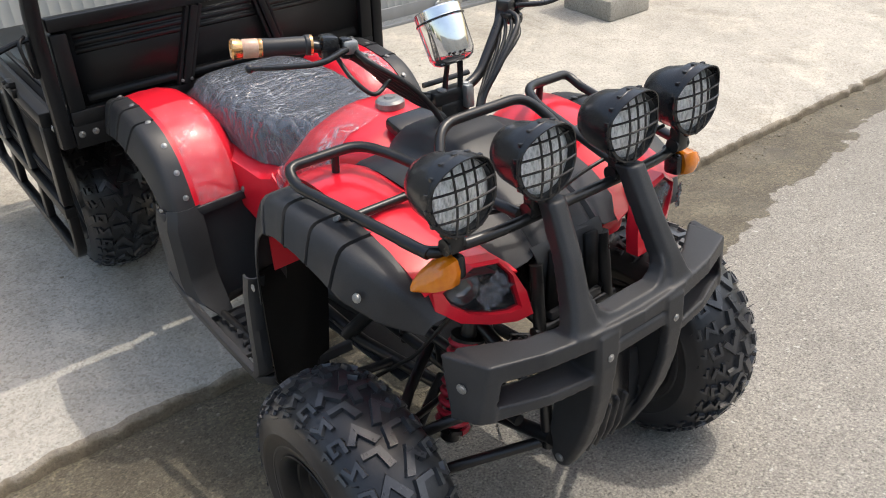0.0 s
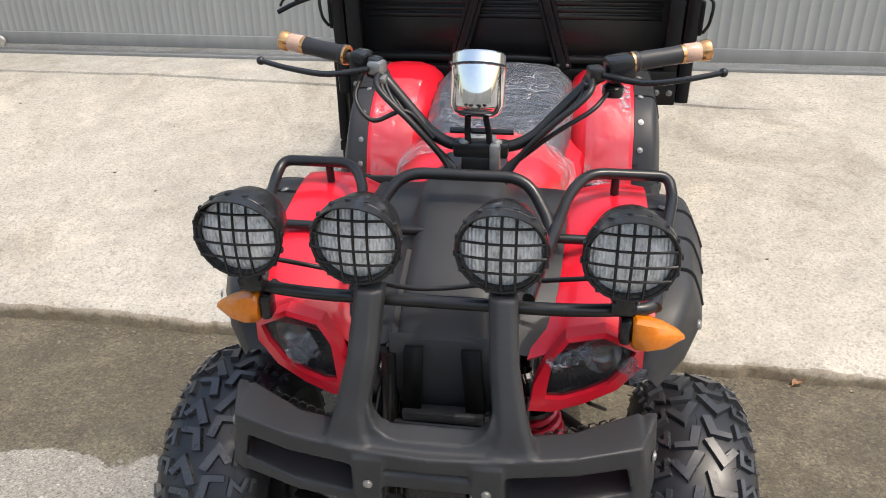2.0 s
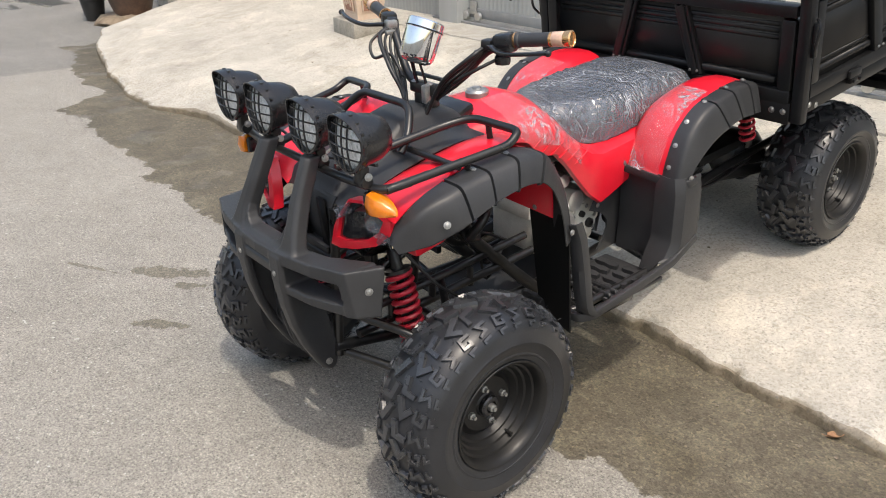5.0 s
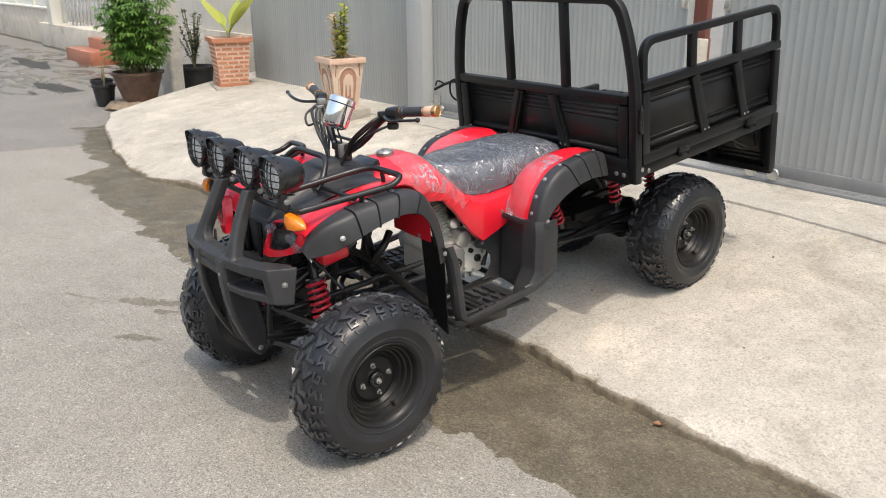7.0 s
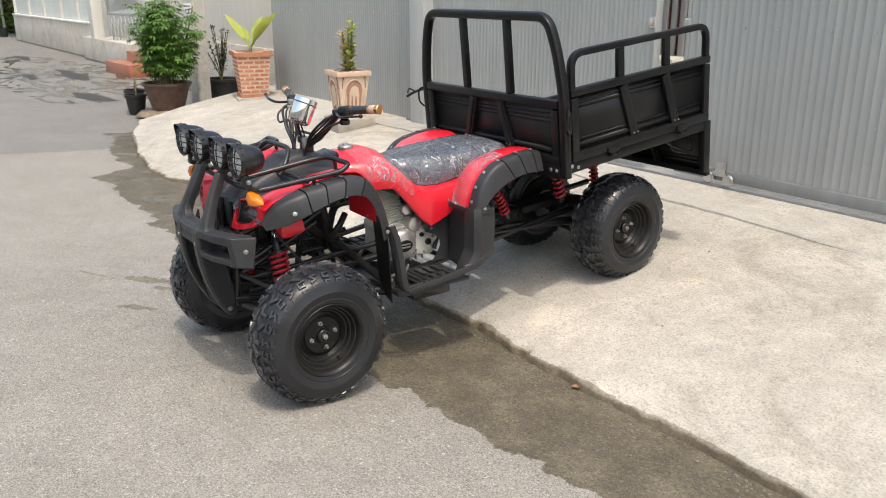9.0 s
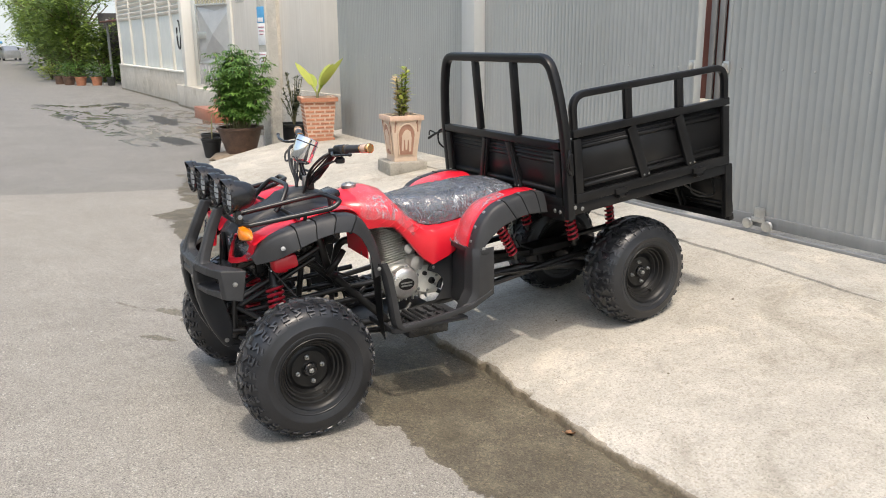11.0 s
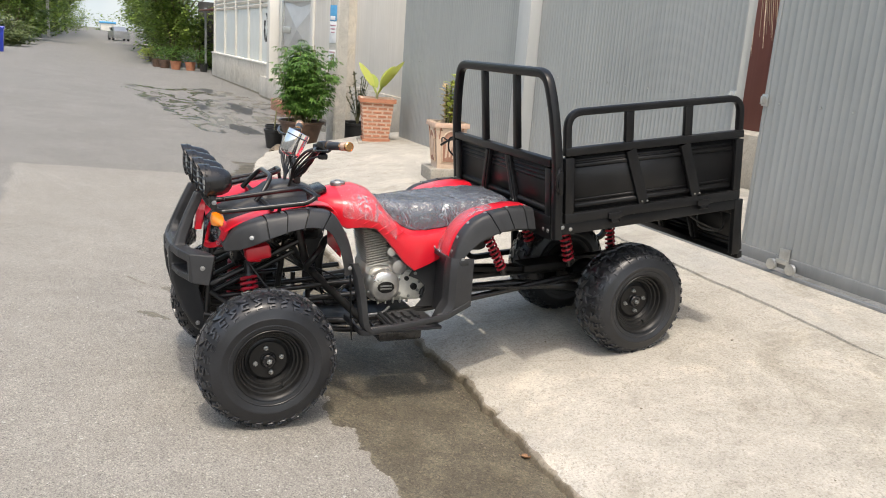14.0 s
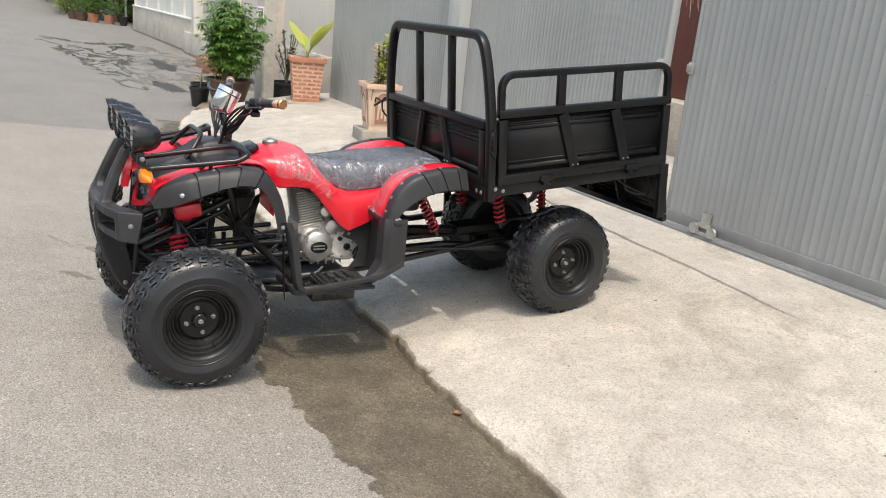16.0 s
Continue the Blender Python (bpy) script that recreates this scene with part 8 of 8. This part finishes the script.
def shrub(at, r, h, n, size, label, mat="leaffar", name="shrub"):
    t = thing(name, label, "shrub", "roadside shrubs", at=at)
    bm = bmesh.new()
    for k in range(5):
        a = k * 1.3
        tube(bm, [(0, 0, 0), (r * 0.3 * math.cos(a), r * 0.3 * math.sin(a), h * 0.5)], 0.02, 5)
    part("stem", bm, "bark", t)
    bm = bmesh.new()
    for k in range(5):
        a = k * 1.26 + at[0]
        foliage(bm, (r * 0.45 * math.cos(a), r * 0.45 * math.sin(a), h * (0.35 + 0.1 * (k % 3))), (r * 0.6, r * 0.6, h * 0.45), n // 5, size, k)
    part("crown", bm, mat, t)


def far_lane():
    # planted bank beyond the white wall
    def right_edge(x):
        return 2.6 + 0.055 * max(0.0, -x - 52)

    def left_edge(x):
        return -3.3 + 0.030 * max(0.0, -x - 54)

    for i, (x, h, sp) in enumerate(((-37, 4.6, 2.4), (-42, 5.2, 2.8), (-49, 5.5, 3.0), (-58, 6.5, 3.4), (-70, 7.0, 3.8), (-86, 8.0, 4.2), (-112, 8.5, 4.5), (-140, 9.0, 5.0))):
        tree((x, right_edge(x) + sp * 0.40, -0.08), h, sp, 2200 if i < 4 else 1800, 0.32 if i < 4 else 0.5, "leafy green roadside tree in full sun")
    for i, (x, r, h, dy) in enumerate(((-34.6, 1.1, 2.8, 0.9), (-36.4, 1.2, 4.0, 0), (-38.4, 1.4, 4.6, 0), (-41, 1.6, 5.0, 0), (-44.5, 1.8, 5.2, 0), (-49, 1.9, 5.4, 0), (-55, 2.1, 5.6, 0), (-63, 2.4, 6.0, 0), (-74, 2.6, 6.2, 0), (-88, 2.8, 6.4, 0.6), (-112, 2.8, 6.0, 0.4), (-135, 3.0, 5.4, 0))):
        shrub((x, right_edge(x) + r * 0.62 + dy, -0.08), r, h, 2600, 0.26 if i < 6 else 0.42, "bright green leafy roadside shrub")
    shrub((-39.5, 2.55, -0.08), 0.60, 0.85, 500, 0.22, "pale grassy tuft by the lane", "leafyellow", "grass_tuft")
    for i, (x, y, r, mat) in enumerate(((-32.2, 3.55, 0.22, "terracotta"), (-32.5, 3.0, 0.22, "terracotta"), (-33.3, 2.65, 0.24, "darkpot"), (-34.2, 2.4, 0.22, "darkpot"), (-31.6, 4.0, 0.17, "blackpot"))):
        q = thing("garden_pot", "clay garden pot with a green plant", "plant pot", "row of garden pots", at=(x, y, -0.08))
        round_pot(q, r * 0.75, r, 0.34, mat)
        bm = bmesh.new()
        foliage(bm, (0, 0, 0.62), (0.34, 0.34, 0.34), 220, 0.13, i)
        part("foliage", bm, "leaf", q)
    # far side of the lane
    for i, (x, h, sp) in enumerate(((-60, 6.5, 3.4), (-71, 7.5, 4.0), (-83, 8.0, 4.4), (-98, 8.5, 4.6), (-116, 9.0, 5.0), (-138, 9.5, 5.4), (-166, 9.5, 5.4))):
        tree((x, left_edge(x) - sp * 0.55, 0.15), h, sp, 4200, 0.5 if i < 2 else 0.7, "leafy green tree on the far verge of the lane")
    for i, (x, r, h) in enumerate(((-44, 1.2, 0.9), (-49, 1.4, 1.6), (-55, 1.7, 4.2), (-62, 2.0, 5.0), (-70, 2.2, 5.4), (-80, 2.4, 5.6), (-92, 2.6, 5.8), (-106, 2.8, 5.8), (-124, 3.0, 6.0), (-148, 3.0, 6.0), (-178, 3.2, 5.0))):
        shrub((x, left_edge(x) - r * 0.65, 0.15), r, h, 2400, 0.26 if i < 3 else 0.46, "green leafy shrub on the verge", "grass" if i < 2 else "leaffar")
    pp = thing("concrete_post", "slim white concrete post on the verge", "post", at=(-74, -2.9, 0.1))
    bm = bmesh.new()
    box(bm, (0, 0, 1.6), (0.22, 0.22, 3.2), 0.01)
    part("post_shaft", bm, "pole", pp)
    # unclear bluish-white shape at the lane's end, built as a blue-roofed shed
    fs = thing("blue_far_shape", "bluish-white far shape at the lane's end, built as a shed", "shed", at=(-225, 6.2, 0.0), turn=-88)
    bm = bmesh.new()
    box(bm, (0, 0, 0.9), (3.2, 3.0, 1.8), 0.02)
    part("shed_wall", bm, "cream", fs)
    bm = bmesh.new()
    box(bm, (0, 0, 2.0), (3.8, 3.6, 0.5), 0.2)
    part("shed_roof", bm, "bluepaper", fs)
    # wide woods that close the lane off at its end
    bm = bmesh.new()
    for k in range(70):
        a = radians(random.uniform(0, 360))
        R = random.uniform(210, 280)
        if abs(a - math.pi) < 0.10:
            continue
        foliage(bm, (R * math.cos(a), R * math.sin(a), 1.5), (16, 16, 4.6), 90, 2.6, k)
    for k in range(9):
        foliage(bm, (-236, -22 + 6.0 * k, 0.5), (5, 5, 4.4 if 3 <= k <= 5 else 7.0 + 1.2 * (k % 3)), 420, 1.1, k)
    w = part("far_woods", bm, "leaffar")
    tagged(w, "far green woods round the lane", "trees", kind="stuff")
    # bright hazy sky low over the lane's end
    bm = bmesh.new()
    prism(bm, [(-45, -4), (70, -4), (70, 60), (-45, 60)], Matrix(((0, 0, 1, -420), (1, 0, 0, 0), (0, 1, 0, 0), (0, 0, 0, 1))), 0.5)
    tagged(part("backdrop_sky", bm, "hazesky"), "pale hazy sky beyond the end of the lane", "sky", kind="structure")
    # blue bins and gate pillar of the house opposite
    for k, (x, y) in enumerate(((-35.5, -3.75), (-35.9, -4.35))):
        b = thing("wheelie_bin", "blue plastic wheeled rubbish bin", "bin", "blue bins", at=(x, y, 0.155))
        bm = bmesh.new()
        loft(bm, [[(a * w, c * w, z) for a, c in ((-1, -1), (1, -1), (1, 1), (-1, 1))] for z, w in ((0, 0.24), (0.9, 0.30), (0.9, 0.33), (0.98, 0.33), (1.02, 0.30))])
        part("bin_body", bm, "bluebin", b, angle=20)
    bm = bmesh.new()
    box(bm, (-33.5, -6.2, 1.6), (5.0, 2.4, 3.2), 0.03)
    tagged(part("wall_house_opposite", bm, "cream"), "cream rendered wall end of the house opposite", "wall", kind="structure")
    # parked car
    c = thing("parked_car", "silver-grey saloon car parked beside the lane", "car", at=(-94, 3.35, -0.07), turn=-84)
    prof = [(-0.84, 0.0), (-0.86, 0.35), (-0.84, 0.62), (-0.78, 0.80), (-0.62, 1.32), (-0.5, 1.40), (0.5, 1.40), (0.62, 1.32), (0.78, 0.80), (0.84, 0.62), (0.86, 0.35), (0.84, 0.0)]
    bm = bmesh.new()
    rows = []
    for y, k, top in ((-2.15, 0.86, 0.62), (-2.05, 0.95, 0.75), (-1.1, 1.0, 0.86), (-0.4, 1.0, 1.40), (0.9, 1.0, 1.40), (1.6, 1.0, 0.95), (2.1, 0.95, 0.9), (2.2, 0.9, 0.6)):
        rows.append([(x * k, y, 0.22 + min(z, top) * 0.88) for x, z in prof])
    loft(bm, rows)
    part("car_body", bm, "carpaint", c, angle=30)
    bm = bmesh.new()
    box(bm, (0, -0.78, 1.16), (1.16, 0.04, 0.62), 0.01, (-58, 0, 0))
    part("windscreen", bm, "carglass", c)
    bm = bmesh.new()
    box(bm, (0, -2.17, 0.40), (1.3, 0.06, 0.22), 0.02)
    part("grille", bm, "blackpot", c)
    for sx in (-1, 1):
        bm = bmesh.new()
        box(bm, (sx * 0.79, 0.25, 1.17), (0.03, 1.7, 0.30), 0.01, (0, sx * 17, 0))
        part("side_window", bm, "carglass", c)
    for sx in (-1, 1):
        bm = bmesh.new()
        box(bm, (sx * 0.6, -2.14, 0.72), (0.3, 0.06, 0.14), 0.02)
        part("headlight", bm, "reflector", c)
        for y in (-1.35, 1.35):
            bm = bmesh.new()
            lathe(bm, [(0, -0.1), (0.3, -0.1), (0.31, 0), (0.3, 0.1), (0, 0.1)], toward((sx * 0.76, y, 0.31), (1, 0, 0)), 18)
            part("car_wheel", bm, "rubber", c)


brick_pot()
carved_pot((-4.02, 2.73, slab_z(2.73) + 0.012), -8, True)
carved_pot((3.25, 2.62, slab_z(2.62) + 0.02), 2, False)
bush_pot()
utility_pole()
far_lane()
